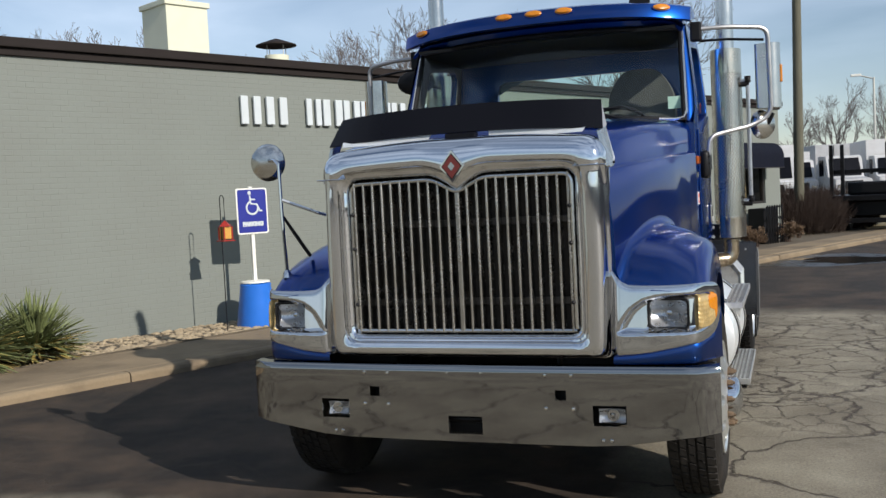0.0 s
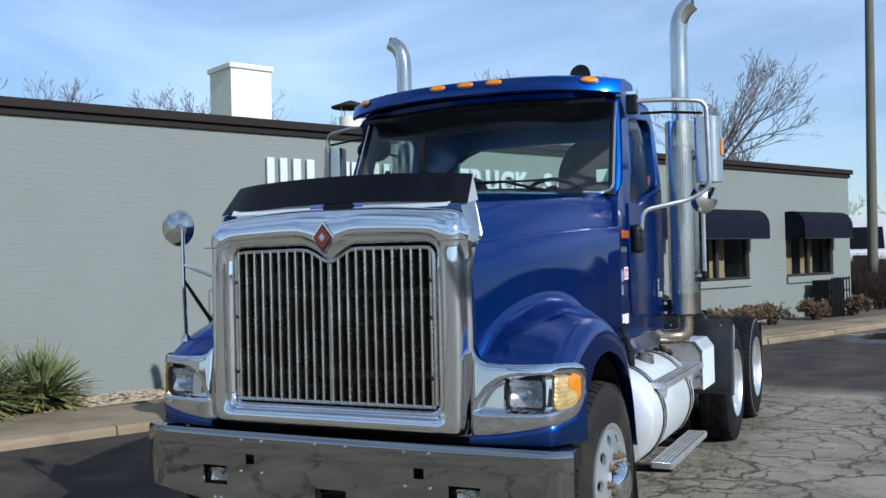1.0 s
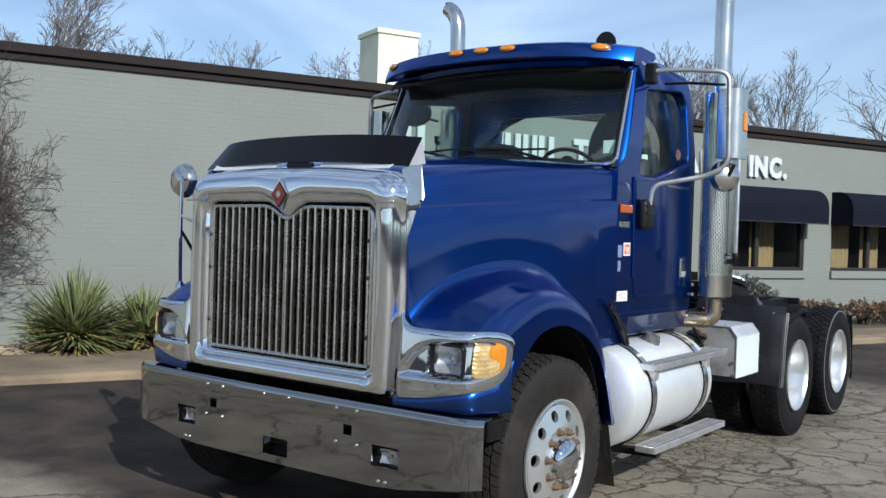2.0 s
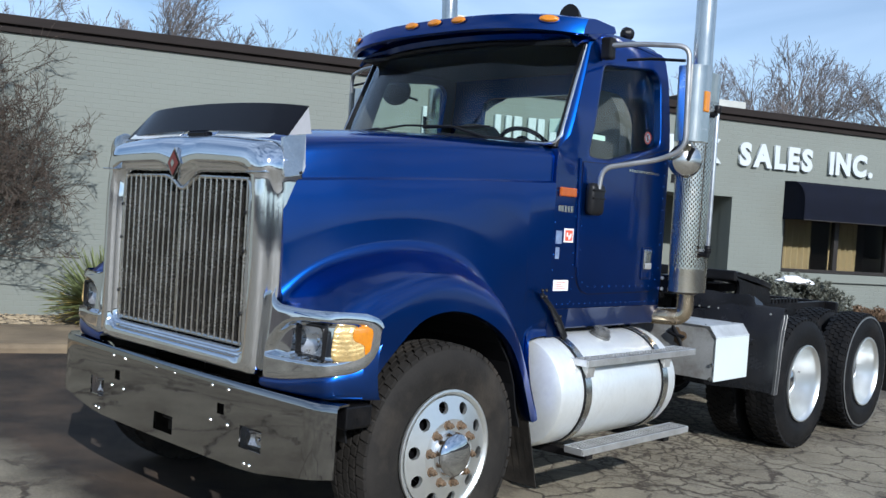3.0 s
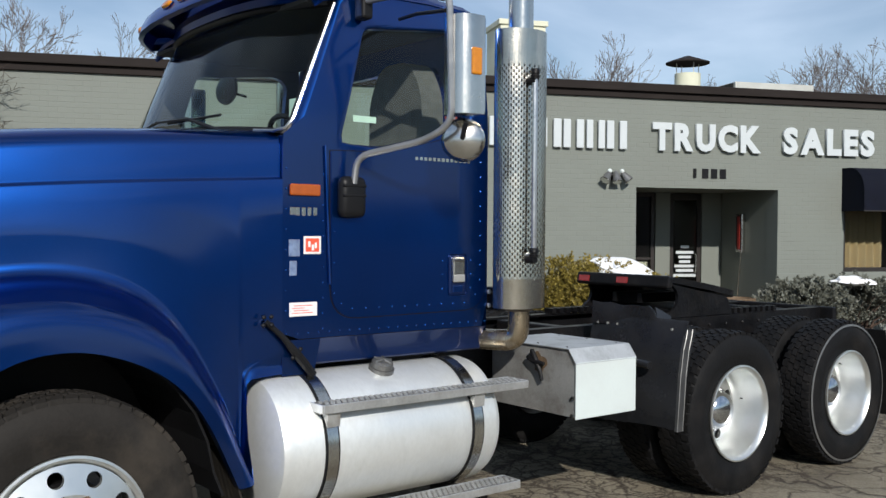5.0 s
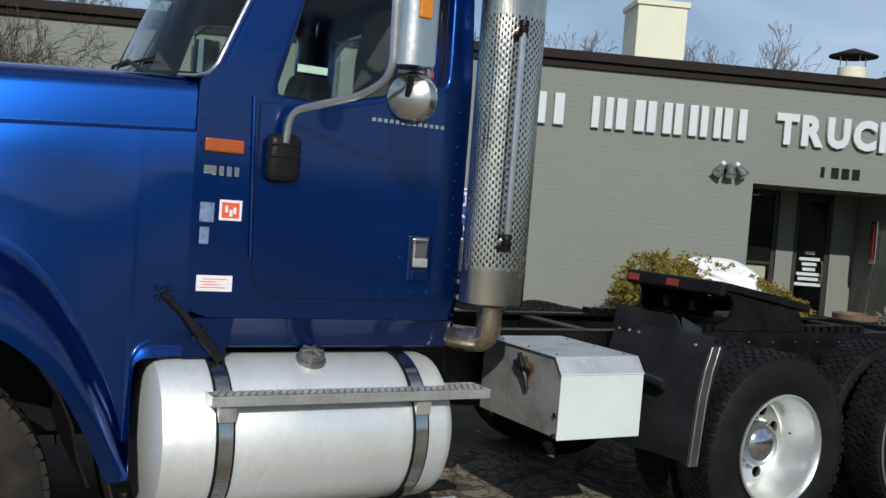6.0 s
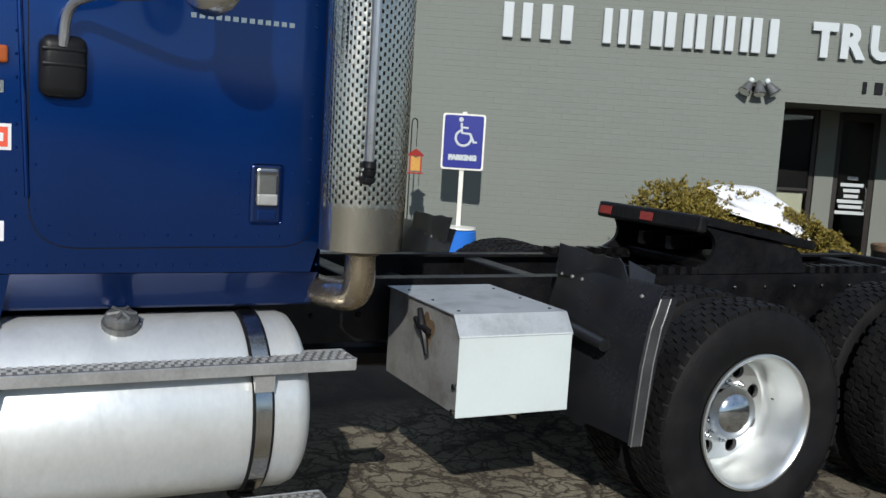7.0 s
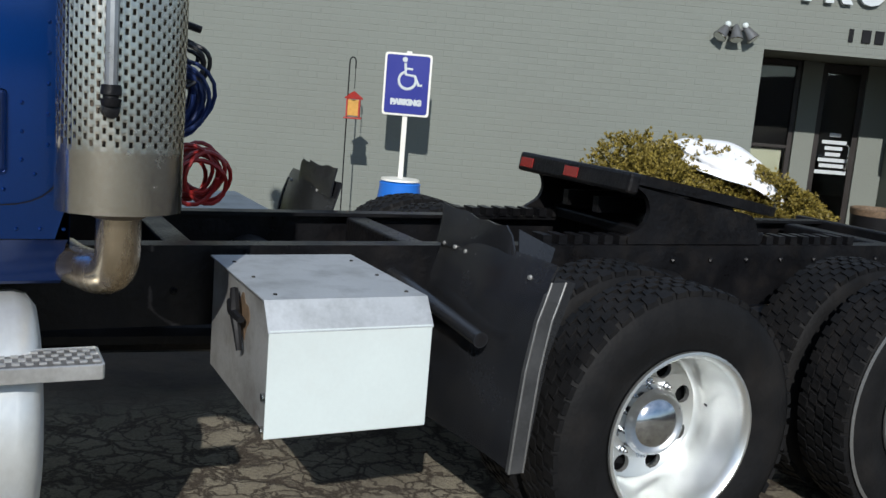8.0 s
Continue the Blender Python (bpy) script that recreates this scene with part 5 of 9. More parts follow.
for s in (-1, 1):
    bm = bmesh.new()
    rows = []
    for j in range(49):
        v = j / 48
        row = []
        for x in list(np.linspace(0.742, 1.20, 56)) + list(np.linspace(1.205, 1.24, 12)):
            z = curve(BEZ_BOT, x) + (curve(BEZ_TOP, x) - curve(BEZ_BOT, x)) * v
            row.append((s * x, bez_face(x, z), z))
        rows.append(row)
    loft(bm, rows)
    bmesh.ops.recalc_face_normals(bm, faces=bm.faces)
    bez = part("headlight_bezel", bm, CHROME, truck, "chrome headlight bezel", True)
    bez.data.set_sharp_from_angle(angle=radians(70))
    hl = part("headlight", loft_rings(bmesh.new(), [[lamp_at(s, a_, b_, d) for a_, b_ in ring(w_, h_, r)] for w_, h_, r, d in ((0.112, 0.088, 0.03, -0.06), (0.112, 0.088, 0.03, 0.012), (0.108, 0.084, 0.03, 0.018), (0.100, 0.076, 0.03, 0.016), (0.098, 0.074, 0.03, -0.01))]), BLACK, bez, "clear rectangular headlight in a black frame", True)
    n = 12
    bm = bmesh.new()
    loft(bm, [[lamp_at(s, 0.099 * (2 * i / n - 1), 0.075 * (2 * k / n - 1), 0.004 + 0.012 * (1 - (2 * i / n - 1) ** 4) * (1 - (2 * k / n - 1) ** 4)) for i in range(n + 1)] for k in range(n + 1)])
    part("lens", bm, LAMP_GLASS, hl, "", True)
    bm = bmesh.new()
    loft(bm, [[lamp_at(s, 0.100 * (2 * i / n - 1), 0.076 * (2 * k / n - 1), -0.075 + 0.07 * min(1.0, 0.55 * (2 * i / n - 1) ** 2 + 0.75 * (2 * k / n - 1) ** 2)) for i in range(n + 1)] for k in range(n + 1)])
    bmesh.ops.recalc_face_normals(bm, faces=bm.faces)
    part("reflector", bm, REFLECTOR, hl, "", True)
    part("bulb", tube([lamp_at(s, 0, 0, -0.07), lamp_at(s, 0, 0, -0.035), lamp_at(s, 0, 0, -0.03)], [0.012, 0.013, 0.003], 12), CHROME, hl, "", True)
    # signal lens: clear ribbed glass, amber towards its upper outer corner
    for nm, mat in (("turn_signal", AMBER_CLEAR), ("amber_section", AMBER)):
        bm = bmesh.new()
        rr = []
        for c in range(33):
            v = 2 * c / 32 - 1
            split = 0.10 + 0.62 / (1 + math.exp(9 * (v - 0.05)))
            us = np.linspace(-1, split, 12) if nm == "turn_signal" else np.linspace(split + 0.004, 1, 12)
            row = []
            for u in us:
                x = 1.146 + 0.043 * (u + 1)
                low = 0.983 + 0.05 * max(0.0, u) ** 2 + 0.02 * max(0.0, -u) ** 4
                z = low + (1.148 - low) * (v + 1) / 2
                dome = math.sqrt(max(0, 1 - v**6)) * math.sqrt(max(0, 1 - u**6))
                rib = 0.0024 * abs(math.sin(c * math.pi / 4)) if nm == "turn_signal" else 0.0
                row.append((s * x, bez_y(x) + 0.10 * (z - 1.06) + 0.034 - 0.044 * dome - rib, z))
            rr.append(row)
        loft(bm, rr)
        bmesh.ops.recalc_face_normals(bm, faces=bm.faces)
        part(nm, bm, mat, bez, "ribbed clear turn signal lens" if nm == "turn_signal" else "amber corner of the signal lens", True)
    # blue lower valance under the bezel, running into the fender's flank
    bm = bmesh.new()
    cols2 = list(np.linspace(0.757, 1.19, 20)) + list(np.linspace(1.196, 1.243, 12))
    rows = []
    for t, back in ((-0.12, 0.03), (0.0, 0.016), (0.25, 0.012), (0.5, 0.012), (0.75, 0.018), (0.92, 0.026), (0.98, 0.034), (1.0, 0.042)):
        rows.append([(s * x, bez_y(x) + back + 0.10 * (curve(BEZ_BOT, x) - 1.06), curve(BEZ_BOT, x) + (0.822 - curve(BEZ_BOT, x)) * t) for x in cols2])
    loft(bm, rows)
    bmesh.ops.recalc_face_normals(bm, faces=bm.faces)
    part("valance", bm, BLUE, truck, "", True)

# ---------------- cab
CAB = 1.015
bm = bmesh.new()


def cab_x(z):
    """Half width of the cab at a height."""
    return curve([(1.0, CAB), (1.16, CAB), (1.4, CAB), (1.8, CAB), (2.1, CAB), (2.2, CAB - 0.002), (2.45, 0.99), (2.75, 0.95), (2.86, 0.91)], z)


cab = part("cab_body", boxed(-0.92, 0.92, 1.76, 2.90, 1.05, 1.10), INTERIOR, truck, "metallic blue riveted day cab")
WIN = [(2.035, 2.048), (2.27, 2.045), (2.81, 2.18), (2.83, 2.61), (2.75, 2.66), (2.19, 2.60)]
OUT = [(1.735, 1.16), (2.93, 1.16), (2.93, 2.6), (2.90, 2.78), (2.2, 2.80), (2.07, 2.715), (1.83, 2.12), (1.735, 2.08)]
for s in (-1, 1):
    bm = bmesh.new()
    def side_ring(poly, rad, n=96):
        pts = [Vector(p) for p in round_poly(poly, rad, 5)]
        out = []
        for k in range(n):
            a = 2 * math.pi * (k + 0.5) / n
            d = Vector((math.cos(a), math.sin(a)))
            best = None
            for p, q in zip(pts, pts[1:] + pts[:1]):
                e = q - p
                den = d.x * e.y - d.y * e.x
                if abs(den) < 1e-9:
                    continue
                w_ = p - Vector((2.45, 2.34))
                t = (w_.x * e.y - w_.y * e.x) / den
                c_ = (w_.x * d.y - w_.y * d.x) / den
                if t > 0 and -1e-6 <= c_ <= 1 + 1e-6 and (best is None or t > best):
                    best = t
            out.append(Vector((2.45, 2.34)) + d * best)
        return out
    ro, ri = side_ring(OUT, 0.03), side_ring(WIN, 0.04)
    rows = []
    for t in (0, 0.15, 0.3, 0.45, 0.6, 0.75, 0.88, 0.97, 1.0):
        rows.append([(s * (cab_x(a.lerp(b, t).y) - (0.01 if t == 1.0 else 0)), *a.lerp(b, t)) for a, b in zip(ro, ri)])
    rows.append([(s * (cab_x(b.y) - 0.05), *b) for b in ri])
    loft(bm, rows, True)
    bmesh.ops.recalc_face_normals(bm, faces=bm.faces)
    sp = part("side_panel", bm, BLUE, cab, "", True)
    sp.modifiers.new("normals", "WEIGHTED_NORMAL")
    # dark trim on the inside
    bm = bmesh.new()
    loft(bm, [[(s * (cab_x(a.lerp(b, t).y) - 0.053), *a.lerp(b, t)) for a, b in zip(ro, ri)] for t in (0.04, 0.3, 0.6, 0.995)], True)
    bmesh.ops.recalc_face_normals(bm, faces=bm.faces)
    part("side_lining", bm, INTERIOR, cab, "dark inner trim", True)
    # closing panel between hood and cowl
    part("cowl_panel", boxed(min(s * 0.88, s * 1.013), max(s * 0.88, s * 1.013), 1.738, 1.752, 1.17, 2.065), BLUE, cab)
    # rear part of the pillar and the sill skirt
    bm = bmesh.new()
    loft(bm, [[(s * CAB, y, 1.158) for y in (1.735, 2.925)], [(s * 1.0, y, 1.14) for y in (1.75, 2.92)], [(s * 0.985, y, 1.045) for y in (1.90, 2.912)], [(s * 0.975, y, 1.036) for y in (1.90, 2.912)], [(s * 0.90, y, 1.036) for y in (1.94, 2.90)]])
    bm2 = part("skirt", bm, SKIRT_BLUE, cab, "glossy dark blue step skirt", True)
    bm = bmesh.new()
    loft(bm, [[(s * CAB, y, 1.157) for y in (1.735, 1.93)], [(s * 1.01, y, 1.0) for y in (1.735, 1.90)]])
    solid(part("cowl_side", bm, BLUE, cab), 0.006)
    # dark seam, then the door skin standing a little proud
    seam = round_poly([(1.981, 1.236), (2.921, 1.246), (2.916, 2.176), (2.30, 2.024), (1.974, 2.014)], [0.15, 0.15, 0.01, 0.1, 0.01], 8)
    door = round_poly([(1.985, 1.24), (2.917, 1.25), (2.912, 2.172), (2.30, 2.020), (1.978, 2.010)], [0.145, 0.145, 0.008, 0.1, 0.008], 8)
    bm = bmesh.new()
    prism(bm, seam, "x", s * (CAB - 0.004), s * (CAB + 0.0015))
    part("door_seam", bm, BLACK, cab)
    bm = bmesh.new()
    prism(bm, door, "x", s * (CAB - 0.003), s * (CAB + 0.007))
    bmesh.ops.bevel(bm, geom=[e for e in bm.edges if all(abs(v.co.x) > CAB + 0.005 for v in e.verts)], offset=0.003, segments=2, affect="EDGES")
    ds = part("door", bm, BLUE, cab, "blue riveted cab door", True)
    part("hinge", tube([(s * (CAB + 0.006), 1.978, 1.40), (s * (CAB + 0.006), 1.95, 2.03)], 0.008, 8), BLUE, cab)
    # handle
    part("handle_frame", boxed(min(s * 1.018, s * 1.026), max(s * 1.018, s * 1.026), 2.668, 2.782, 1.325, 1.532, 0.012), SKIRT_BLUE, ds, "dark blue handle recess")
    part("door_handle", boxed(min(s * 1.018, s * 1.04), max(s * 1.018, s * 1.04), 2.685, 2.765, 1.388, 1.52, 0.012), STAINLESS, ds, "chrome paddle handle")
    part("paddle_lip", boxed(min(s * 1.036, s * 1.044), max(s * 1.036, s * 1.044), 2.69, 2.76, 1.392, 1.43, 0.004), ALU_WORN, ds)
    part("paddle_lip", boxed(min(s * 1.036, s * 1.043), max(s * 1.036, s * 1.043), 2.69, 2.76, 1.492, 1.512, 0.004), CHROME, ds)
    part("lock", boxed(min(s * 1.018, s * 1.027), max(s * 1.018, s * 1.027), 2.69, 2.765, 1.335, 1.378, 0.008), BLUE, ds)
    # rivets along the door edge, cab corner and sill
    bm = bmesh.new()
    spots = [(y, 1.285) for y in np.arange(2.1, 2.85, 0.075)] + [(y, 1.185) for y in np.arange(1.76, 2.92, 0.055)] + [(2.875, z) for z in np.arange(1.40, 2.15, 0.075)] + [(2.63, z) for z in (1.36, 1.43, 1.50)] + [(2.815, z) for z in (1.36, 1.43, 1.50)] + [(2.845, 1.325)]
    spots += [(1.945, z) for z in np.arange(1.2, 1.95, 0.07)] + [(1.755, z) for z in np.arange(1.2, 2.0, 0.09)] + [(2.0, z) for z in (1.36, 1.5, 1.64)] + [(2.04, 1.31)]
    for y, z in spots:
        bmesh.ops.create_icosphere(bm, subdivisions=1, radius=0.0056, matrix=Matrix.Translation((s * (CAB + (0.007 if 1.98 < y < 2.91 and z > 1.26 else 0.0)), y, z)))
    tagged(part("rivets", bm, BLUE, cab, "rows of small rivets"), kind="stuff")
    # side glass
    bm = bmesh.new()
    ring = [bm.verts.new((s * (cab_x(p.y) - 0.035), p.x, p.y)) for p in ri]
    bm.faces.new(ring)
    part("side_window", bm, CAB_GLASS, cab, "dark side window glass").visible_shadow = False
    # amber marker, boots and decals on the cowl
    mk = part("cowl_marker", boxed(min(s * 1.014, s * 1.034), max(s * 1.014, s * 1.034), 1.768, 1.922, 1.80, 1.853, 0.008), MARKER, cab, "amber rectangular marker light")
    bm = bmesh.new()
    for k in range(5):
        wd = 0.02 if k else 0.03
        box(bm, min(s * 1.0155, s * 1.02), max(s * 1.0155, s * 1.02), 1.772 + 0.03 * k, 1.772 + 0.03 * k + wd, 1.712 + 0.004 * (k == 0), 1.75, 0.002, 1)
    part("badge_bars", bm, STAINLESS, cab, "small silver badge bars")
    part("decal_red", boxed(min(s * 1.0155, s * 1.0175), max(s * 1.0155, s * 1.0175), 1.843, 1.932, 1.54, 1.62), WHITE_DECAL, cab, "white edged red square sticker")
    part("decal_mark", boxed(min(s * 1.0176, s * 1.0186), max(s * 1.0176, s * 1.0186), 1.853, 1.922, 1.55, 1.61), RED_DECAL, cab)
    bm = bmesh.new()
    for dy, dz in ((0.012, 0.035), (0.03, 0.02), (0.045, 0.03)):
        box(bm, min(s * 1.0187, s * 1.0193), max(s * 1.0187, s * 1.0193), 1.853 + dy, 1.853 + dy + 0.012, 1.55 + dz - 0.014, 1.55 + dz + 0.012)
    part("decal_print", bm, WHITE_DECAL, cab)
    part("decal_residue", boxed(min(s * 1.0155, s * 1.017), max(s * 1.0155, s * 1.017), 1.768, 1.823, 1.53, 1.605), GREY_DECAL, cab, "faded sticker residue")
    part("decal_residue", boxed(min(s * 1.0155, s * 1.017), max(s * 1.0155, s * 1.017), 1.772, 1.808, 1.445, 1.51), GREY_DECAL, cab, "faded sticker residue")
    part("decal_white", boxed(min(s * 1.0155, s * 1.0175), max(s * 1.0155, s * 1.0175), 1.772, 1.913, 1.262, 1.324), WHITE_DECAL, cab, "white rectangular sticker")
    bm = bmesh.new()
    for k in range(4):
        box(bm, min(s * 1.0176, s * 1.018), max(s * 1.0176, s * 1.018), 1.785 + 0.01 * (k % 2), 1.89 - 0.02 * (k % 3), 1.275 + 0.011 * k, 1.278 + 0.011 * k)
    part("decal_print", bm, RED_DECAL, cab)
    bm = bmesh.new()
    for k in range(13):
        box(bm, min(s * 1.022, s * 1.026), max(s * 1.022, s * 1.026), 2.455 + 0.0272 * k, 2.455 + 0.0272 * k + 0.018, 1.992, 2.008)
    part("name_bars", bm, STAINLESS, ds, "row of small silver bars")

# rear wall with its window, roof, firewall
bm = bmesh.new()
rw_o = [Vector(p) for p in resample(round_poly([(-1.01, 1.04), (1.01, 1.04), (1.01, 2.1), (0.93, 2.78), (-0.93, 2.78), (-1.01, 2.1)], 0.05), 64)]
rw_i = [Vector(p) for p in resample(round_poly([(-0.62, 2.10), (0.62, 2.10), (0.60, 2.56), (-0.60, 2.56)], 0.08), 64)]
k0 = min(range(64), key=lambda k: (rw_o[k] - Vector((-1, 1.1))).length)
k1 = min(range(64), key=lambda k: (rw_i[k] - Vector((-0.6, 2.1))).length)
rw_o, rw_i = rw_o[k0:] + rw_o[:k0], rw_i[k1:] + rw_i[:k1]
loft(bm, [[(p.x, 2.93, p.y) for p in rw_o], [(p.x, 2.93, p.y) for p in rw_i], [(p.x, 2.89, p.y) for p in rw_i]], True)
bmesh.ops.recalc_face_normals(bm, faces=bm.faces)
part("rear_wall", bm, BLUE, cab)
part("rear_lining", boxed(-0.97, 0.97, 2.86, 2.88, 1.10, 2.09), INTERIOR, cab)
bm = bmesh.new()
bm.faces.new([bm.verts.new((p.x, 2.905, p.y)) for p in rw_i])
part("rear_window", bm, CAB_GLASS, cab, "rear cab window").visible_shadow = False
bm = bmesh.new()
rows = []
for y, lift in ((1.93, -0.055), (1.98, -0.02), (2.05, 0.0), (2.3, 0.035), (2.6, 0.04), (2.85, 0.02), (2.91, 0.0), (2.93, -0.03)):
    rows.append([(x, y, 2.80 + lift + 0.05 * (1 - (x / 0.93) ** 2) - (0.06 if abs(x) > 0.92 else 0.015 if abs(x) > 0.86 else 0)) for x in (-0.95, -0.90, -0.82, -0.6, -0.3, 0, 0.3, 0.6, 0.82, 0.90, 0.95)])
loft(bm, rows)
bmesh.ops.recalc_face_normals(bm, faces=bm.faces)
solid(part("cab_roof", bm, BLUE, cab, "", True), 0.02)
part("headliner", boxed(-0.90, 0.90, 1.92, 2.87, 2.70, 2.72), INTERIOR, cab)
part("firewall", boxed(-0.97, 0.97, 1.745, 1.765, 1.05, 2.02), INTERIOR, cab)

# windshield: one bowed pane in a rubber and bright trim
def wind(t, x):
    """A point of the windshield, t from foot to head."""
    q = (x / 0.96) ** 2
    y = 1.60 + 0.20 * q ** 1.4 + 0.26 * t
    z = 2.13 - 0.045 * q + (0.60 + 0.02 * q) * t
    return (x * (1 - 0.04 * t), y, z)


bm = bmesh.new()
wx = np.linspace(-0.955, 0.955, 25)
loft(bm, [[wind(t, x) for x in wx] for t in np.linspace(0, 1, 9)])
wsh = part("windshield", bm, CAB_GLASS, cab, "large bowed windshield", True)
wsh.visible_shadow = False
edge = [wind(0, x) for x in wx] + [wind(t, wx[-1]) for t in np.linspace(0, 1, 9)][1:] + [wind(1, x) for x in wx[::-1]][1:] + [wind(t, wx[0]) for t in np.linspace(1, 0, 9)][1:]
part("windshield_seal", tube(edge, 0.018, 8), BLACK, cab, "", True)
for s in (-1, 1):
    part("windshield_trim", tube([Vector(wind(0.0, s * 0.80)) + Vector((0, -0.014, 0)), Vector(wind(0.004, s * 0.90)) + Vector((0, -0.014, 0)), Vector(wind(0.03, s * 0.95)) + Vector((0, -0.014, 0))] + [Vector(wind(t, s * 0.968)) + Vector((0, -0.014, 0)) for t in np.linspace(0.1, 1, 9)], 0.0105, 8), STAINLESS, cab, "bright trim strip", True)
    bm = bmesh.new()
    rows = []
    for f, dy in ((0.0, -0.004), (0.25, -0.006), (0.55, 0.0), (0.8, 0.012), (1.0, 0.032)):
        row = []
        for t in np.linspace(-0.06, 1.04, 9):
            a_ = wind(t, 0.955)
            row.append((s * (a_[0] + (cab_x(a_[2]) - 0.0005 - a_[0]) * f), a_[1] + dy, a_[2]))
        rows.append(row)
    loft(bm, rows)
    part("a_pillar", bm, BLUE, cab, "", True)
    bm = bmesh.new()
    loft(bm, [[(s * (wind(t, 0.955)[0] + (cab_x(wind(t, 0.955)[2]) - 0.03 - wind(t, 0.955)[0]) * f), wind(t, 0.955)[1] + 0.028 + dy, wind(t, 0.955)[2]) for t in np.linspace(-0.05, 1.03, 9)] for f, dy in ((-0.6, 0.0), (0.3, 0.004), (1.0, 0.03))])
    bmesh.ops.recalc_face_normals(bm, faces=bm.faces)
    part("pillar_lining", bm, INTERIOR, cab, "dark inner pillar trim", True)
bm = bmesh.new()
loft(bm, [[(x, 1.70, 2.075 + 0.055 * (1 - (x / 1.0) ** 2)) for x in np.linspace(-0.985, 0.985, 15)], [(x, wind(0, x * 0.97)[1] + 0.01, wind(0, x * 0.97)[2] - 0.01) for x in np.linspace(-0.985, 0.985, 15)]])
part("cowl", bm, BLUE, cab, "", True)
part("header", tube([Vector(wind(1.0, x)) + Vector((0, 0.05, 0.06)) for x in np.linspace(-0.95, 0.95, 15)], 0.062, 10), BLUE, cab, "", True)
for x0, x1 in ((-0.1, 0.62), (-0.75, -0.05)):
    bm = bmesh.new()
    sweep(bm, [Vector(wind(0.02, x1)) + Vector((0, -0.03, -0.02)), Vector(wind(0.10, x1 - 0.3)) + Vector((0, -0.04, 0.0)), Vector(wind(0.12, x0)) + Vector((0, -0.03, 0))], [0.012, 0.009, 0.006], 6)
    sweep(bm, [Vector(wind(0.09, x1 - 0.55)) + Vector((0, -0.025, 0)), Vector(wind(0.12, x1 - 0.05)) + Vector((0, -0.025, 0))], 0.007, 6)
    part("wiper", bm, BLACK, cab, "black wiper arm")
part("windshield_sticker", boxed(0.845, 0.925, 1.862, 1.866, 2.17, 2.25), GREEN_DECAL, cab, "pale green sticker inside the windshield")

# sun visor with five amber lights
def vis(x, t):
    q = (x / 1.0) ** 2
    y0 = 1.69 + 0.24 * q ** 2.2
    if t == 0:
        return (x, y0 + 0.30, 2.885 - 0.05 * q)
    if t == 1:
        return (x, y0 + 0.10, 2.895 - 0.05 * q)
    if t == 2:
        return (x, y0 + 0.03, 2.875 - 0.045 * q)
    if t == 3:
        return (x, y0, 2.82 - 0.045 * q)
    if t == 4:
        return (x, y0 - 0.008, 2.785 - 0.045 * q)
    return (x, y0 + 0.02, 2.776 - 0.045 * q)


bm = bmesh.new()
vx = [-1.0, -0.985, -0.95, -0.88, -0.75, -0.6, -0.4, -0.2, 0, 0.2, 0.4, 0.6, 0.75, 0.88, 0.95, 0.985, 1.0]
loft(bm, [[vis(x, t) for x in vx] for t in range(6)])
bmesh.ops.recalc_face_normals(bm, faces=bm.faces)
visor = solid(part("sun_visor", bm, BLUE, truck, "blue painted sun visor", True), 0.008)
for s in (-1, 1):
    bm = bmesh.new()
    prism(bm, [(p[1], p[2]) for p in (vis(1.0, t) for t in range(5))] + [(2.25, 2.80)], "x", s * 0.99, s * 1.0)
    part("end_cap", bm, BLUE, visor)
for x in (-0.82, -0.195, 0.01, 0.215, 0.83):
    a, b = Vector(vis(x, 3)), Vector(vis(x, 2))
    c = a.lerp(b, 0.5)
    d = (Vector(vis(x + 0.05, 3)) - Vector(vis(x - 0.05, 3))).normalized()
    up = (b - a).normalized()
    nrm = d.cross(up).normalized()
    if nrm.y > 0:
        nrm = -nrm
    for nm, k, dp, mat in (("light_base", 1.12, 0.008, BLUE), ("marker_light", 1.0, 0.022, AMBER)):
        bm = bmesh.new()
        rr = []
        for f, h in ((1.0, -0.01), (1.0, dp * 0.5), (0.8, dp * 0.9), (0.4, dp), (0.02, dp)):
            rr.append([c + d * (0.058 * k * f * math.cos(a_)) + up * (0.024 * k * f * math.sin(a_)) + nrm * h for a_ in np.linspace(0, 2 * math.pi, 20, endpoint=False)])
        loft(bm, rr, True)
        bmesh.ops.recalc_face_normals(bm, faces=bm.faces)
        part(nm, bm, mat, visor, "amber oval marker light" if nm == "marker_light" else "", True)

# roof horns
for x, y0, y1 in ((0.63, 2.29, 2.75), (0.42, 2.95, 2.5)):
    hn = part("air_horn", tube([(x, y1, 2.93), (x, (y0 + y1) / 2, 2.935), (x, y0 + 0.06 * (1 if y1 > y0 else -1), 2.94)], [0.018, 0.022, 0.028], 12), STAINLESS, truck, "roof air horn with a black bell", True)
    e = 1 if y1 > y0 else -1
    part("bell", lathe(bmesh.new(), [(y0 - 0.03 * e, 0.075), (y0 - 0.01 * e, 0.07), (y0 + 0.04 * e, 0.045), (y0 + 0.08 * e, 0.025)], "y", (x, 0, 2.945), 18), BLACK, hn, "", True)
    part("foot", boxed(x - 0.02, x + 0.02, (y0 + y1) / 2 - 0.03, (y0 + y1) / 2 + 0.03, 2.84, 2.93, 0.005), BLACK, hn)
part("horn_end", lathe(bmesh.new(), [(2.86, 0.02), (2.89, 0.045), (2.93, 0.045), (2.95, 0.0)], "y", (0.64, 0, 2.95), 14), BLACK, truck, "black rounded horn cover", True)

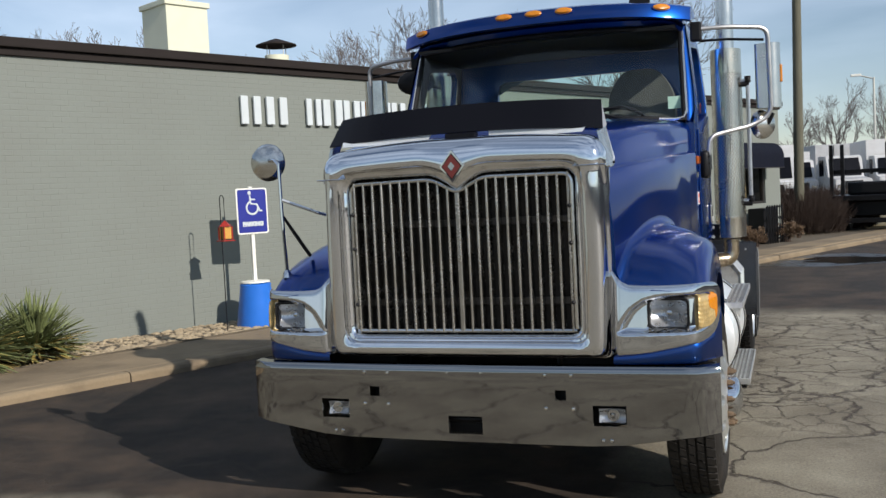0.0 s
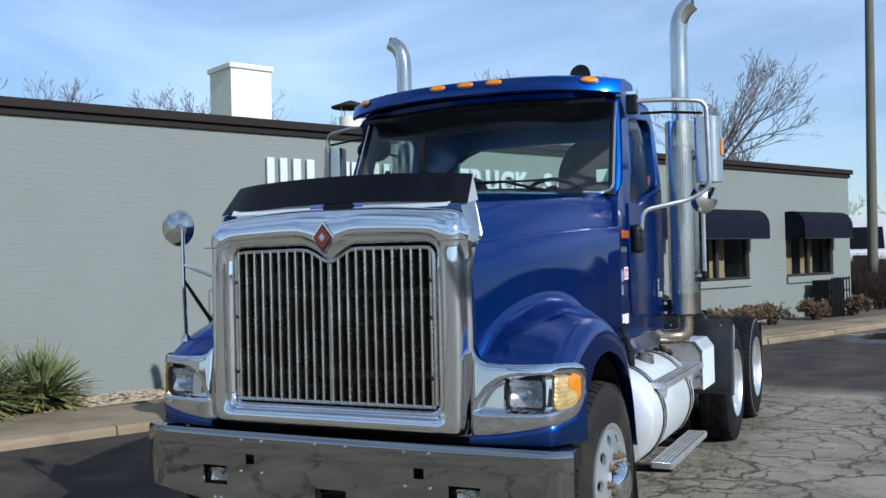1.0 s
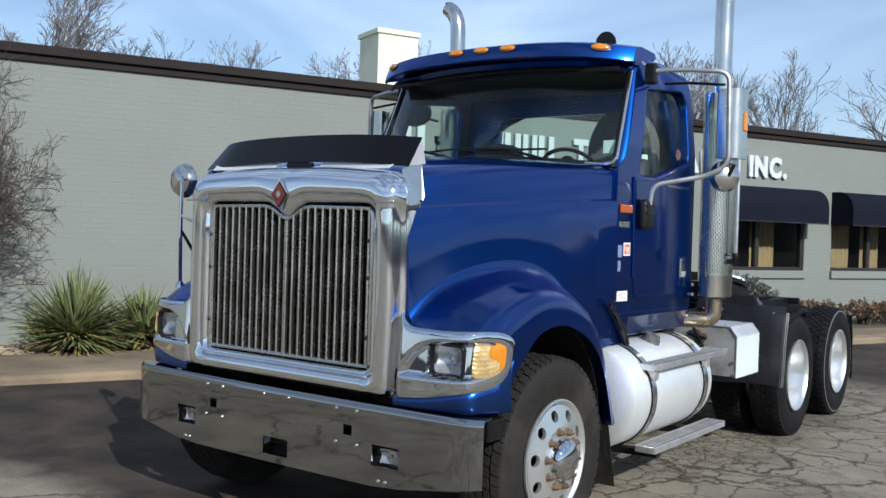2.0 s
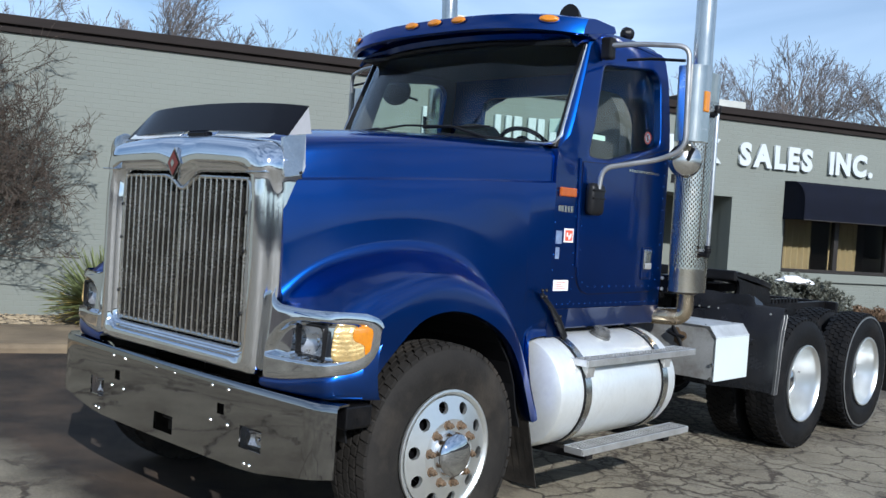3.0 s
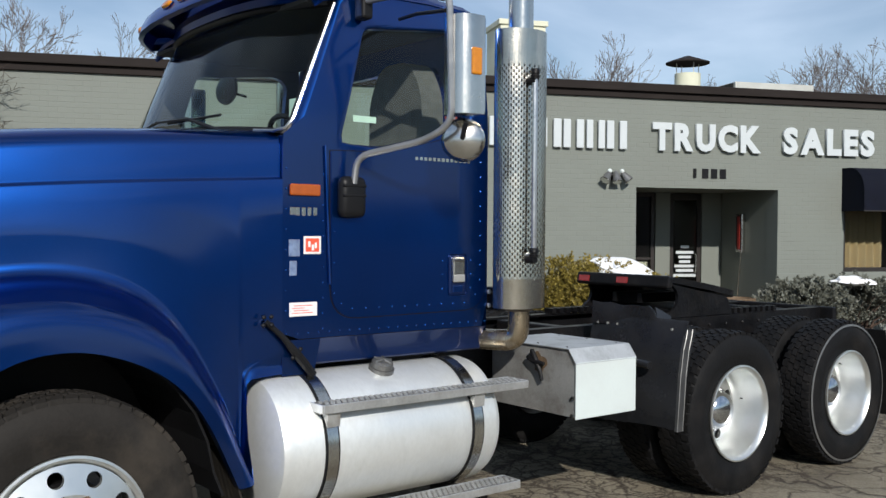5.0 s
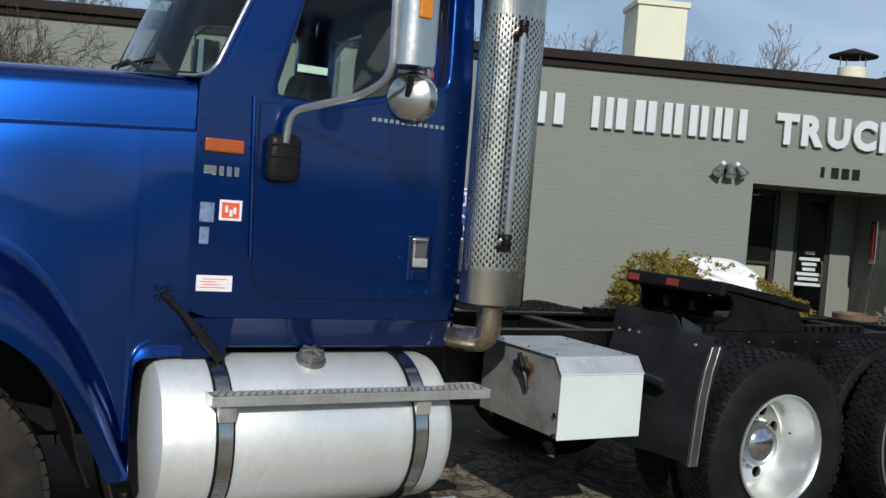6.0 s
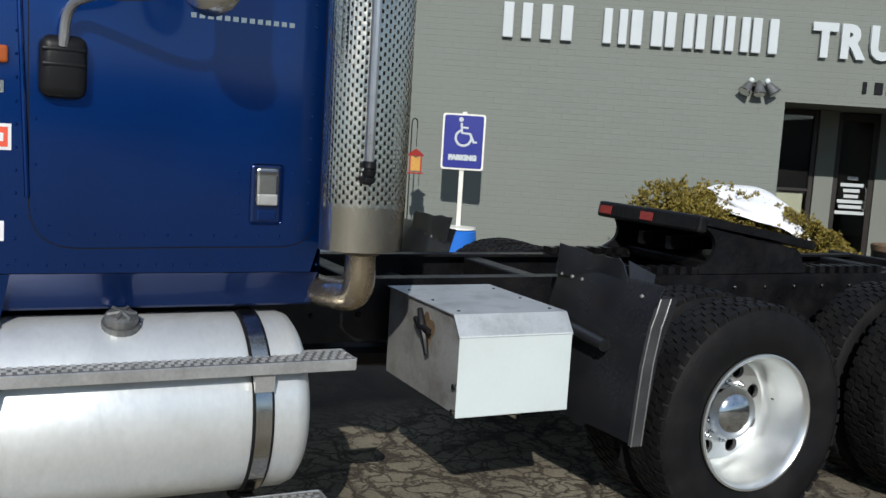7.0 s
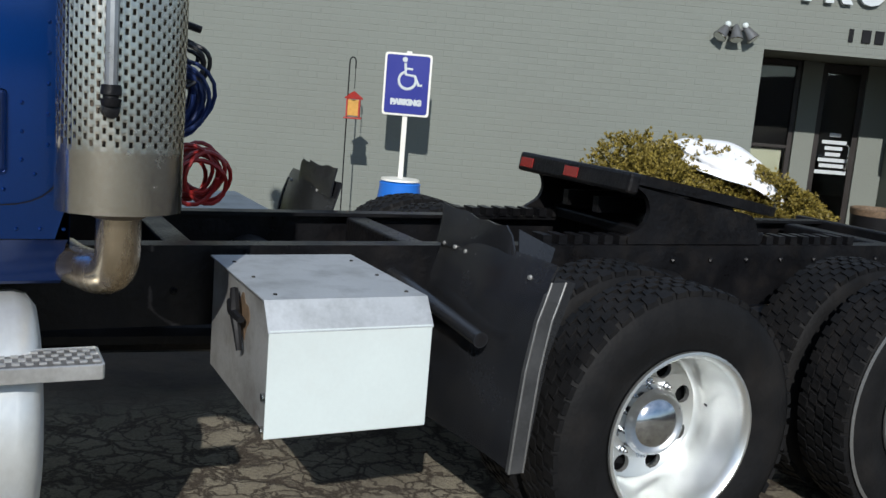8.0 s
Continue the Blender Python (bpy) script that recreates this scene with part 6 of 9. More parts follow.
# ---------------- inside the cab
part("dashboard", boxed(-0.93, 0.93, 1.77, 2.02, 1.55, 2.05, 0.05), INTERIOR, cab, "dark dashboard")
for x, top in ((0.56, 2.54), (-0.50, 2.34)):
    st = part("seat", boxed(x - 0.26, x + 0.26, 2.25, 2.72, 1.50, 1.66, 0.05, 3), SEAT, cab, "dark cloth high-back seat")
    bm = bmesh.new()
    prism(bm, round_poly([(x - 0.25, 1.62), (x + 0.25, 1.62), (x + 0.24, top - 0.18), (x + 0.13, top), (x - 0.13, top), (x - 0.24, top - 0.18)], 0.08, 4), "y", 2.66, 2.80)
    part("backrest", bm, SEAT, st)
    part("pedestal", boxed(x - 0.2, x + 0.2, 2.3, 2.65, 1.10, 1.5, 0.02), INTERIOR, st)
whl = part("steering_wheel", tube([(0.48 + 0.21 * math.cos(a), 2.10 - 0.09 * math.sin(a), 2.075 + 0.19 * math.sin(a) * 0.75) for a in np.linspace(0, 2 * math.pi, 33)], 0.014, 8), BLACK, cab, "dark steering wheel", True)
part("hub", lathe(bmesh.new(), [(-0.02, 0.07), (0.02, 0.06), (0.03, 0.0)], "y", (0.48, 2.08, 2.11), 14), BLACK, whl)
part("column", tube([(0.48, 2.10, 2.1), (0.48, 1.9, 1.85)], 0.03), BLACK, whl)
glass_x = cab_x(2.226) - 1.034
st = part("no_smoking_sticker", lathe(bmesh.new(), [(glass_x + 1.0005, 0.0), (glass_x + 1.0005, 0.040), (glass_x + 1.0015, 0.040), (glass_x + 1.0015, 0.0)], "x", (0, 2.712, 2.226), 28), WHITE_DECAL, cab, "round white sticker with a red ring on the side window")
part("ring", lathe(bmesh.new(), [(glass_x + 1.0018, 0.030), (glass_x + 1.0018, 0.039), (glass_x + 1.0026, 0.039), (glass_x + 1.0026, 0.030)], "x", (0, 2.712, 2.226), 28, True), RED_DECAL, st)
part("slash", tube([(glass_x + 1.0022, 2.690, 2.246), (glass_x + 1.0022, 2.734, 2.206)], 0.0028, 6), RED_DECAL, st)
part("print", boxed(glass_x + 1.0016, glass_x + 1.0022, 2.706, 2.718, 2.206, 2.246), DARK_PRINT, st)
part("window_tag", boxed(0.956, 0.958, 2.14, 2.27, 2.16, 2.19), GREEN_DECAL, cab, "pale window tag")
sm = part("spot_mirror", lathe(bmesh.new(), [(-0.04, 0.0), (-0.035, 0.05), (-0.015, 0.085), (0.0, 0.09), (0.004, 0.08), (0.008, 0.0)], "y", (0, 0, 0), 20), BLACK, cab, "oval black convex mirror on the far door", True)
sm.matrix_basis = Matrix.Translation((-1.16, 2.51, 2.58)) @ Matrix.Diagonal((1.75, 1.0, 1.1, 1))
part("spot_mirror_arm", tube([(-1.12, 2.53, 2.56), (-0.97, 2.55, 2.52)], 0.01, 6), BLACK, cab)

# ---------------- door mirrors
def door_mirror(s):
    arm = part("mirror_arm", tube([(s * a, b, c) for a, b, c in bend([(1.02, 2.15, 2.71), (1.20, 2.2, 2.715), (1.465, 2.31, 2.70), (1.475, 2.32, 2.12), (1.36, 2.26, 2.05), (1.085, 2.08, 1.985), (1.075, 2.07, 1.86)], 0.07)], 0.0155, 10), DULL_TUBE, truck, "dull grey tubular mirror arm", True)
    part("upper_bracket", boxed(min(s * 0.975, s * 1.05), max(s * 0.975, s * 1.05), 2.13, 2.19, 2.63, 2.76, 0.012), BLACK, arm)
    part("brace", tube([(s * 1.02, 2.36, 2.66), (s * 1.2, 2.33, 2.65), (s * 1.44, 2.31, 2.62)], 0.009, 8), BLACK, arm)
    bm = bmesh.new()
    box(bm, min(s * 1.018, s * 1.085), max(s * 1.018, s * 1.085), 2.004, 2.142, 1.705, 1.895, 0.032, 3)
    for zr in (1.80, 1.845):
        box(bm, min(s * 1.03, s * 1.0875), max(s * 1.03, s * 1.0875), 2.012, 2.134, zr, zr + 0.012, 0.004, 2)
    part("boot", bm, BLACK, arm, "black rubber arm boot", True)
    # rectangular head, open to the rear
    bm = bmesh.new()
    sec = round_poly([(1.375, 2.345), (1.50, 2.315), (1.545, 2.37), (1.54, 2.455), (1.385, 2.455)], [0.02, 0.05, 0.05, 0.005, 0.005], 4)
    prism(bm, sec, "z", 2.165, 2.60)
    for v in bm.verts:
        v.co.x *= s
    bmesh.ops.recalc_face_normals(bm, faces=bm.faces)
    head = part("mirror_head", bm, STAINLESS, truck, "bright steel mirror head", True)
    part("glass", boxed(min(s * 1.392, s * 1.535), max(s * 1.392, s * 1.535), 2.457, 2.461, 2.175, 2.59), CHROME, head)
    part("marker_light", boxed(min(s * 1.535, s * 1.553), max(s * 1.535, s * 1.553), 2.375, 2.43, 2.335, 2.455, 0.008), AMBER, head, "amber mirror marker")
    cv = part("convex_mirror", lathe(bmesh.new(), [(2.385, 0.0), (2.39, 0.045), (2.41, 0.085), (2.44, 0.1), (2.455, 0.1), (2.45, 0.092), (2.445, 0.0)], "y", (0, -2.42, 0), 36), STAINLESS, truck, "round convex mirror", True)
    cv.matrix_basis = Matrix.Translation((s * 1.43, 2.42, 2.06)) @ Matrix.Rotation(s * radians(46), 4, "Z")
    part("stem", tube([(0, -0.03, 0), (s * 0.02, -0.06, 0.07)], 0.012, 8), BLACK, cv)


door_mirror(1)
door_mirror(-1)
# round hood mirror on the far fender
hm = part("hood_mirror", tube([(-1.10, 0.19, 1.30), (-1.115, 0.195, 1.62), (-1.12, 0.20, 1.90), (-1.17, 0.24, 1.93), (-1.25, 0.30, 1.925)], 0.011, 8), CHROME, truck, "round hood mirror on a chrome post", True)
part("bowl", lathe(bmesh.new(), [(0.27, 0.0), (0.275, 0.05), (0.295, 0.09), (0.33, 0.108), (0.345, 0.108), (0.335, 0.1), (0.335, 0.0)], "y", (-1.265, 0, 1.92), 28), STAINLESS, hm, "", True)
part("base", lathe(bmesh.new(), [(1.262, 0.0), (1.262, 0.028), (1.285, 0.024), (1.305, 0.014), (1.31, 0.0)], "z", (-1.10, 0.19, 0), 14), CHROME, hm, "", True)
part("brace", tube([(-1.113, 0.197, 1.70), (-0.93, 0.28, 1.618), (-0.80, 0.40, 1.565)], 0.009, 8), GALV_TUBE, hm)
part("strut", tube([(-1.111, 0.197, 1.61), (-1.06, 0.24, 1.50), (-1.0, 0.29, 1.375)], [0.008, 0.011, 0.011], 8), BLACK, hm)

# ---------------- exhaust: perforated guard, muffler, stack
def exhaust(s):
    cx, cy = s * 1.15, 3.03
    mf = part("muffler", lathe(bmesh.new(), [(1.24, 0.06), (1.262, 0.094), (2.62, 0.094), (2.66, 0.06)], "z", (cx, cy, 0), 28), MUFFLER_DARK, truck, "vertical muffler behind a perforated guard", True)
    RX, RY = 0.112, 0.150
    bm = bmesh.new()
    NA, z0 = 62, 1.412
    da, pitch, cells = 2 * math.pi / NA, 0.0305, 36

    def cyl(a, z, sunk=0.0):
        return bm.verts.new((cx + (RX - sunk) * math.cos(a), cy + (RY - sunk) * math.sin(a), z))
    for k in range(NA):
        a0, a1 = k * da, (k + 1) * da
        h0, h1 = a0 + 0.24 * da, a1 - 0.24 * da
        off = pitch / 2 if k % 2 else 0.0
        cuts = [1.258, 1.268, z0 - 0.008, z0 + off] + [z0 + off + pitch * c for c in range(1, cells)] + [2.652, 2.665]
        for c, (za, zb) in enumerate(zip(cuts, cuts[1:])):
            q = [cyl(a0, za), cyl(a1, za), cyl(a1, zb), cyl(a0, zb)]
            if c < 3 or c >= len(cuts) - 3:
                bm.faces.new(q)
                continue
            h = [cyl(h0, za + 0.0085, 0.0015), cyl(h1, za + 0.0085, 0.0015), cyl(h1, zb - 0.0085, 0.0), cyl(h0, zb - 0.0085, 0.0)]
            for j in range(4):
                bm.faces.new((q[j], q[(j + 1) % 4], h[(j + 1) % 4], h[j]))
    bmesh.ops.remove_doubles(bm, verts=bm.verts, dist=1e-5)
    solid(part("heat_guard", bm, GUARD, mf, "perforated chrome heat guard", True), 0.003)
    st = [(cx, cy, 2.62), (cx, cy, 3.32), (cx + s * 0.01, cy, 3.42), (cx + s * 0.05, cy, 3.50), (cx + s * 0.11, cy, 3.54)]
    part("stack_pipe", tube(bend(st, 0.09), 0.064, 20), STAINLESS, mf, "tall chrome exhaust stack with a curved tip", True)
    part("stack_bore", lathe(bmesh.new(), [(0, 0.0), (0.001, 0.055)], "x", (cx + s * 0.111, cy, 3.541), 16), BLACK, mf)
    bm = bmesh.new()
    sweep(bm, bend([(cx, cy, 1.27), (cx, cy, 1.09), (cx - s * 0.12, cy - 0.07, 1.085), (cx - s * 0.28, cy - 0.10, 1.085)], 0.11, 7), 0.055, 18)
    part("elbow", bm, HOT_PIPE, mf, "heat stained exhaust elbow", True)
    part("grab_rail", tube(bend([(cx + s * 0.09, cy - 0.035, 2.42), (cx + s * 0.155, cy - 0.045, 2.42), (cx + s * 0.155, cy - 0.045, 1.53), (cx + s * 0.09, cy - 0.035, 1.53)], 0.03), 0.015, 10), GALV_TUBE, mf, "grey grab rail", True)
    for z in (2.42, 1.53):
        part("rail_collar", lathe(bmesh.new(), [(z - 0.012, 0.0), (z - 0.012, 0.021), (z + 0.004, 0.024), (z + 0.006, 0.018), (z + 0.012, 0.018), (z + 0.014, 0.024), (z + 0.036, 0.022), (z + 0.038, 0.0)], "z", (cx + s * 0.155, cy - 0.045, 0), 16), BLACK_STEEL, mf, "", True)
        part("clamp", lathe(bmesh.new(), [(s * 0.09, 0.0), (s * 0.09, 0.018), (s * 0.145, 0.020), (s * 0.164, 0.018), (s * 0.168, 0.0)], "x", (cx, cy - 0.044, z - 0.022), 14), BLACK_STEEL, mf, "", True)
    part("mount", boxed(min(s * 0.98, s * 1.1), max(s * 0.98, s * 1.1), 2.94, 3.10, 1.24, 1.36, 0.008), BLACK_STEEL, mf)
    for z in (1.265, 1.335):
        part("mount_bolt", lathe(bmesh.new(), [(2.94, 0.013), (2.932, 0.012), (2.928, 0.0)], "y", (s * 1.025, 0, z), 8), ALU_WORN, mf)


exhaust(1)
exhaust(-1)

# ---------------- fuel tanks with straps and steps
def fuel_tank(s):
    cx, cz, R = s * 0.925, 0.69, 0.315
    prof = [(1.598, 0.0), (1.605, 0.15), (1.620, 0.27), (1.636, 0.302), (1.67, R), (2.80, R), (2.835, 0.302), (2.858, 0.27), (2.865, 0.22), (2.865, 0.0)]
    tk = part("fuel_tank", lathe(bmesh.new(), prof, "y", (cx, 0, cz), 56), ALU, truck, "bright round aluminium fuel tank", True)
    for y in (1.862, 2.685):
        part("strap_rubber", lathe(bmesh.new(), [(y - 0.036, R + 0.002), (y - 0.036, R + 0.007), (y + 0.036, R + 0.007), (y + 0.036, R + 0.002)], "y", (cx, 0, cz), 56, True), BLACK, tk)
        part("strap", lathe(bmesh.new(), [(y - 0.027, R + 0.005), (y - 0.027, R + 0.012), (y + 0.027, R + 0.012), (y + 0.027, R + 0.005)], "y", (cx, 0, cz), 56, True), STAINLESS, tk, "steel tank strap", True)
        bm = bmesh.new()
        prism(bm, [(s * 1.13, 0.895), (s * 1.262, 0.895), (s * 1.25, 0.80), (s * 1.19, 0.885)], "y", y - 0.035, y + 0.03)
        part("step_bracket", bm, ALU_WORN, tk)
        bm = bmesh.new()
        prism(bm, [(s * 0.9, 0.378), (s * 1.28, 0.378), (s * 1.28, 0.345), (s * 0.9, 0.33)], "y", y - 0.03, y + 0.03)
        part("step_bracket", bm, BLACK_STEEL, tk)
    nx = Vector((s * math.sin(0.33), 0, math.cos(0.33)))
    cap_c = Vector((cx, 2.26, cz)) + nx * (R - 0.005)
    cap = part("fuel_cap", tube([cap_c, cap_c + nx * 0.02, cap_c + nx * 0.021, cap_c + nx * 0.045, cap_c + nx * 0.052], [0.062, 0.062, 0.054, 0.052, 0.04], 18), CAP_GREY, tk, "dull dark grey fuel filler cap")
    for k in range(3):
        q = Matrix.Rotation(k * math.pi / 3, 4, nx) @ Vector((0, 0.046, 0))
        part("cap_rib", tube([cap_c + nx * 0.05 - q, cap_c + nx * 0.057, cap_c + nx * 0.05 + q], 0.008, 6), CAP_GREY, cap)
    for (x0, x1, y0, y1, z) in ((1.125, 1.268, 1.80, 2.985, 0.898), (1.175, 1.295, 1.772, 2.91, 0.412)):
        step = part("step", boxed(min(s * x0, s * x1), max(s * x0, s * x1), y0, y1, z - 0.022, z, 0.003, 1), STEP_BASE, tk, "serrated aluminium step")
        part("nosing", boxed(min(s * x1, s * (x1 + 0.008)), max(s * x1, s * (x1 + 0.008)), y0 - 0.002, y1 + 0.002, z - 0.034, z + 0.004, 0.002, 1), STEP_BRIGHT, step)
        part("nosing", boxed(min(s * (x0 - 0.006), s * x0), max(s * (x0 - 0.006), s * x0), y0 - 0.002, y1 + 0.002, z - 0.030, z + 0.005, 0.002, 1), STEP_BRIGHT, step)
        for ye in (y0 - 0.006, y1):
            part("end_plate", boxed(min(s * x0, s * x1), max(s * x0, s * x1), ye, ye + 0.006, z - 0.034, z + 0.005, 0.002, 1), STEP_BRIGHT, step)
        bm = bmesh.new()
        for i in range(int((y1 - y0) / 0.03)):
            for k in range(4):
                yy, xx = y0 + 0.012 + 0.03 * i + 0.015 * (k % 2), x0 + 0.012 + (x1 - x0 - 0.02) * k / 4
                box(bm, min(s * xx, s * (xx + 0.010)), max(s * xx, s * (xx + 0.010)), yy, yy + 0.017, z, z + 0.005)
        tagged(part("grip_teeth", bm, STEP_BRIGHT, step), kind="stuff")


fuel_tank(1)
fuel_tank(-1)

# ---------------- battery box
def battery_box(s):
    prof = [(0.50, 0.645), (1.185, 0.645), (1.185, 0.945), (1.135, 1.01), (0.50, 1.01)]
    bm = bmesh.new()
    prism(bm, [(s * x, z) for x, z in prof], "y", 3.425, 3.89)
    bb = part("battery_box", bm, ALU_WORN, truck, "dented aluminium battery box with a white lid face")
    part("front_face", boxed(min(s * 1.186, s * 1.194), max(s * 1.186, s * 1.194), 3.415, 3.90, 0.638, 0.944, 0.002, 1), LID, bb, "plain white lid face")
    bm = bmesh.new()
    loft(bm, [[(s * 1.196, y, 0.938) for y in (3.412, 3.903)], [(s * 1.138, y, 1.016) for y in (3.412, 3.903)], [(s * 0.50, y, 1.016) for y in (3.412, 3.903)]])
    solid(part("lid_top", bm, LID_TOP, bb, "scuffed aluminium lid top"), 0.004)
    for x in (0.62, 0.85, 1.08):
        for y in (3.46, 3.86):
            part("lid_bolt", lathe(bmesh.new(), [(1.016, 0.007), (1.020, 0.005), (1.020, 0.0)], "z", (s * x, y, 0), 8), BLACK_STEEL, bb)
    # rubber tee latch pulled down over the lid's side, with rust round it
    bm = bmesh.new()
    sweep(bm, [(s * 0.86, 3.402, 0.985), (s * 0.90, 3.396, 0.93), (s * 0.93, 3.398, 0.875), (s * 0.945, 3.402, 0.82)], [0.012, 0.017, 0.013, 0.009], 8)
    sweep(bm, [(s * 0.83, 3.400, 0.94), (s * 0.89, 3.392, 0.925), (s * 0.96, 3.400, 0.915)], [0.012, 0.016, 0.011], 8)
    part("latch", bm, BLACK, bb, "perished black rubber latch", True)
    bm = bmesh.new()
    prism(bm, [(s * (0.90 + 0.05 * (1 + 0.3 * math.sin(3 * a_ + 1)) * math.cos(a_)), 0.91 + 0.06 * (1 + 0.25 * math.sin(4 * a_)) * math.sin(a_)) for a_ in np.linspace(0, 2 * math.pi, 22, endpoint=False)], "y", 3.4235, 3.4245)
    part("rust_stain", bm, RUST, bb, "brown rust stain")
    for z in (0.75, 0.655):
        part("side_bolt", lathe(bmesh.new(), [(3.425, 0.012), (3.41, 0.012), (3.41, 0.0)], "y", (s * 1.165, 0, z), 8), STAINLESS, bb)


battery_box(1)
battery_box(-1)

# ---------------- chassis
chassis = part("chassis", boxed(-0.4, 0.4, 0.5, 0.6, 0.60, 0.72), BLACK_STEEL, truck, "black ladder frame with cross members")
for s in (-1, 1):
    bm = bmesh.new()
    prism(bm, [(s * 0.43, 0.76), (s * 0.43, 1.035), (s * 0.345, 1.035), (s * 0.345, 1.02), (s * 0.415, 1.02), (s * 0.415, 0.775), (s * 0.345, 0.775), (s * 0.345, 0.76)], "y", 0.3, 7.15)
    rl = part("frame_rail", bm, BLACK_STEEL, chassis)
    bm = bmesh.new()
    for y in np.arange(3.1, 7.0, 0.21):
        bmesh.ops.create_icosphere(bm, subdivisions=1, radius=0.014, matrix=Matrix.Translation((s * 0.432, y, 0.97 - 0.09 * (int(y * 10) % 2))))
    tagged(part("frame_bolts", bm, BLACK_STEEL, chassis), kind="stuff")
for y in (1.3, 3.35, 4.25, 5.5, 6.9):
    part("cross_member", boxed(-0.344, 0.344, y - 0.05, y + 0.05, 0.80, 1.02, 0.01), BLACK_STEEL, chassis)
part("air_tank", lathe(bmesh.new(), [(-0.33, 0.0), (-0.32, 0.1), (-0.28, 0.12), (0.28, 0.12), (0.32, 0.1), (0.33, 0.0)], "x", (0, 3.75, 0.83), 24), BLACK_STEEL, chassis, "black air tank", True)
for y in (4.872, 6.187):
    ax = part("axle", tube([(-1.0, y, 0.515), (1.0, y, 0.515)], 0.085, 16), BLACK_STEEL, chassis)
    bm = bmesh.new()
    bmesh.ops.create_uvsphere(bm, u_segments=18, v_segments=12, radius=0.24, matrix=Matrix.Translation((0, y, 0.515)))
    part("differential", bm, BLACK_STEEL, ax, "", True)
part("drive_shaft", tube([(0, 2.9, 0.62), (0, 4.87, 0.55)], 0.06, 12), BLACK_STEEL, chassis)
part("front_axle", tube([(-1.0, 0.76, 0.5), (-0.6, 0.76, 0.40), (0.6, 0.76, 0.40), (1.0, 0.76, 0.5)], 0.07, 10), BLACK_STEEL, chassis)
part("engine_block", boxed(-0.38, 0.38, 0.4, 1.7, 0.55, 1.45, 0.05), BLACK_STEEL, chassis)
part("gearbox", boxed(-0.28, 0.28, 1.7, 2.9, 0.50, 0.98, 0.08), BLACK_STEEL, chassis)
part("tail_bar", boxed(-0.55, 0.55, 7.15, 7.20, 0.72, 1.04, 0.01), BLACK_STEEL, chassis)
for s in (-1, 1):
    part("suspension_arm", tube([(s * 0.5, 4.3, 0.75), (s * 0.5, 5.52, 0.70), (s * 0.5, 6.75, 0.75)], 0.06, 10), BLACK_STEEL, chassis)
    for y in (5.25, 6.6):
        part("air_spring", lathe(bmesh.new(), [(0.66, 0.10), (0.70, 0.14), (0.80, 0.15), (0.90, 0.14), (0.94, 0.1)], "z", (s * 0.52, y, 0), 20), RUBBER, chassis, "", True)

# hoses behind the cab


def coil(x, y, z, r, turns, mat, name, label):
    pts = []
    n = 18
    for k in range(turns * n + 1):
        a = 2 * math.pi * k / n
        q = k / (turns * n)
        rr = r * (1 + 0.10 * math.sin(5.3 * q * turns))
        pts.append((x + 0.16 * q + 0.012 * math.sin(3 * a), y + rr * math.cos(a) + 0.035 * math.sin(2.4 * q * turns), z + rr * math.sin(a) + 0.02 * math.cos(1.7 * q * turns)))
    return part(name, tube(pts, 0.0085, 6), mat, truck, label, True)


coil(-0.10, 3.35, 1.50, 0.12, 15, BLUE_HOSE, "air_hose", "coiled blue air hose hung behind the cab")
coil(-0.10, 3.40, 1.62, 0.07, 5, BLACK_HOSE, "air_hose", "coiled black cable hung behind the cab")
coil(-0.10, 3.47, 1.225, 0.085, 10, RED_HOSE, "air_hose", "coiled red air hose hung behind the cab")
part("hose_bracket", tube(bend([(-0.05, 2.93, 1.84), (-0.05, 3.3, 1.80), (-0.05, 3.47, 1.755)], 0.03), 0.014, 8), BLACK, truck, "black hose bracket")
part("hose_tail", tube([(-0.06, 3.37, 1.36), (-0.08, 3.2, 1.2), (-0.1, 3.1, 1.06)], 0.012, 6), RED_HOSE, truck, "red air hose tail", True)

# ---------------- fifth wheel, tilted back
fifth = part("fifth_wheel", boxed(-0.40, 0.40, 5.30, 5.95, 1.04, 1.09, 0.01), BLACK_STEEL, truck, "greasy black fifth wheel with a tilted plate")
tilt = Matrix.Translation((0, 5.62, 1.245)) @ Matrix.Rotation(radians(-9), 4, "X")
pl = [(-0.44, -0.48), (0.44, -0.48), (0.46, 0.0), (0.40, 0.35), (0.28, 0.52), (0.16, 0.50), (0.05, 0.05), (-0.05, 0.05), (-0.16, 0.50), (-0.28, 0.52), (-0.40, 0.35), (-0.46, 0.0)]
bm = bmesh.new()
prism(bm, round_poly(pl, 0.06, 4), "z", -0.022, 0.022)
bmesh.ops.transform(bm, matrix=tilt, verts=bm.verts)
plate = part("plate", bm, BLACK_STEEL, fifth)
bm = bmesh.new()
box(bm, -0.445, 0.445, -0.50, -0.44, -0.07, 0.022, 0.015)
bmesh.ops.transform(bm, matrix=tilt, verts=bm.verts)
part("front_lip", bm, BLACK_STEEL, fifth)
for x in (-0.36, 0.02):
    bm = bmesh.new()
    box(bm, x - 0.055, x + 0.055, -0.506, -0.501, -0.05, -0.004, 0.002)
    bmesh.ops.transform(bm, matrix=tilt, verts=bm.verts)
    part("reflector", bm, RED_REFLECTOR, fifth, "red reflector strip")
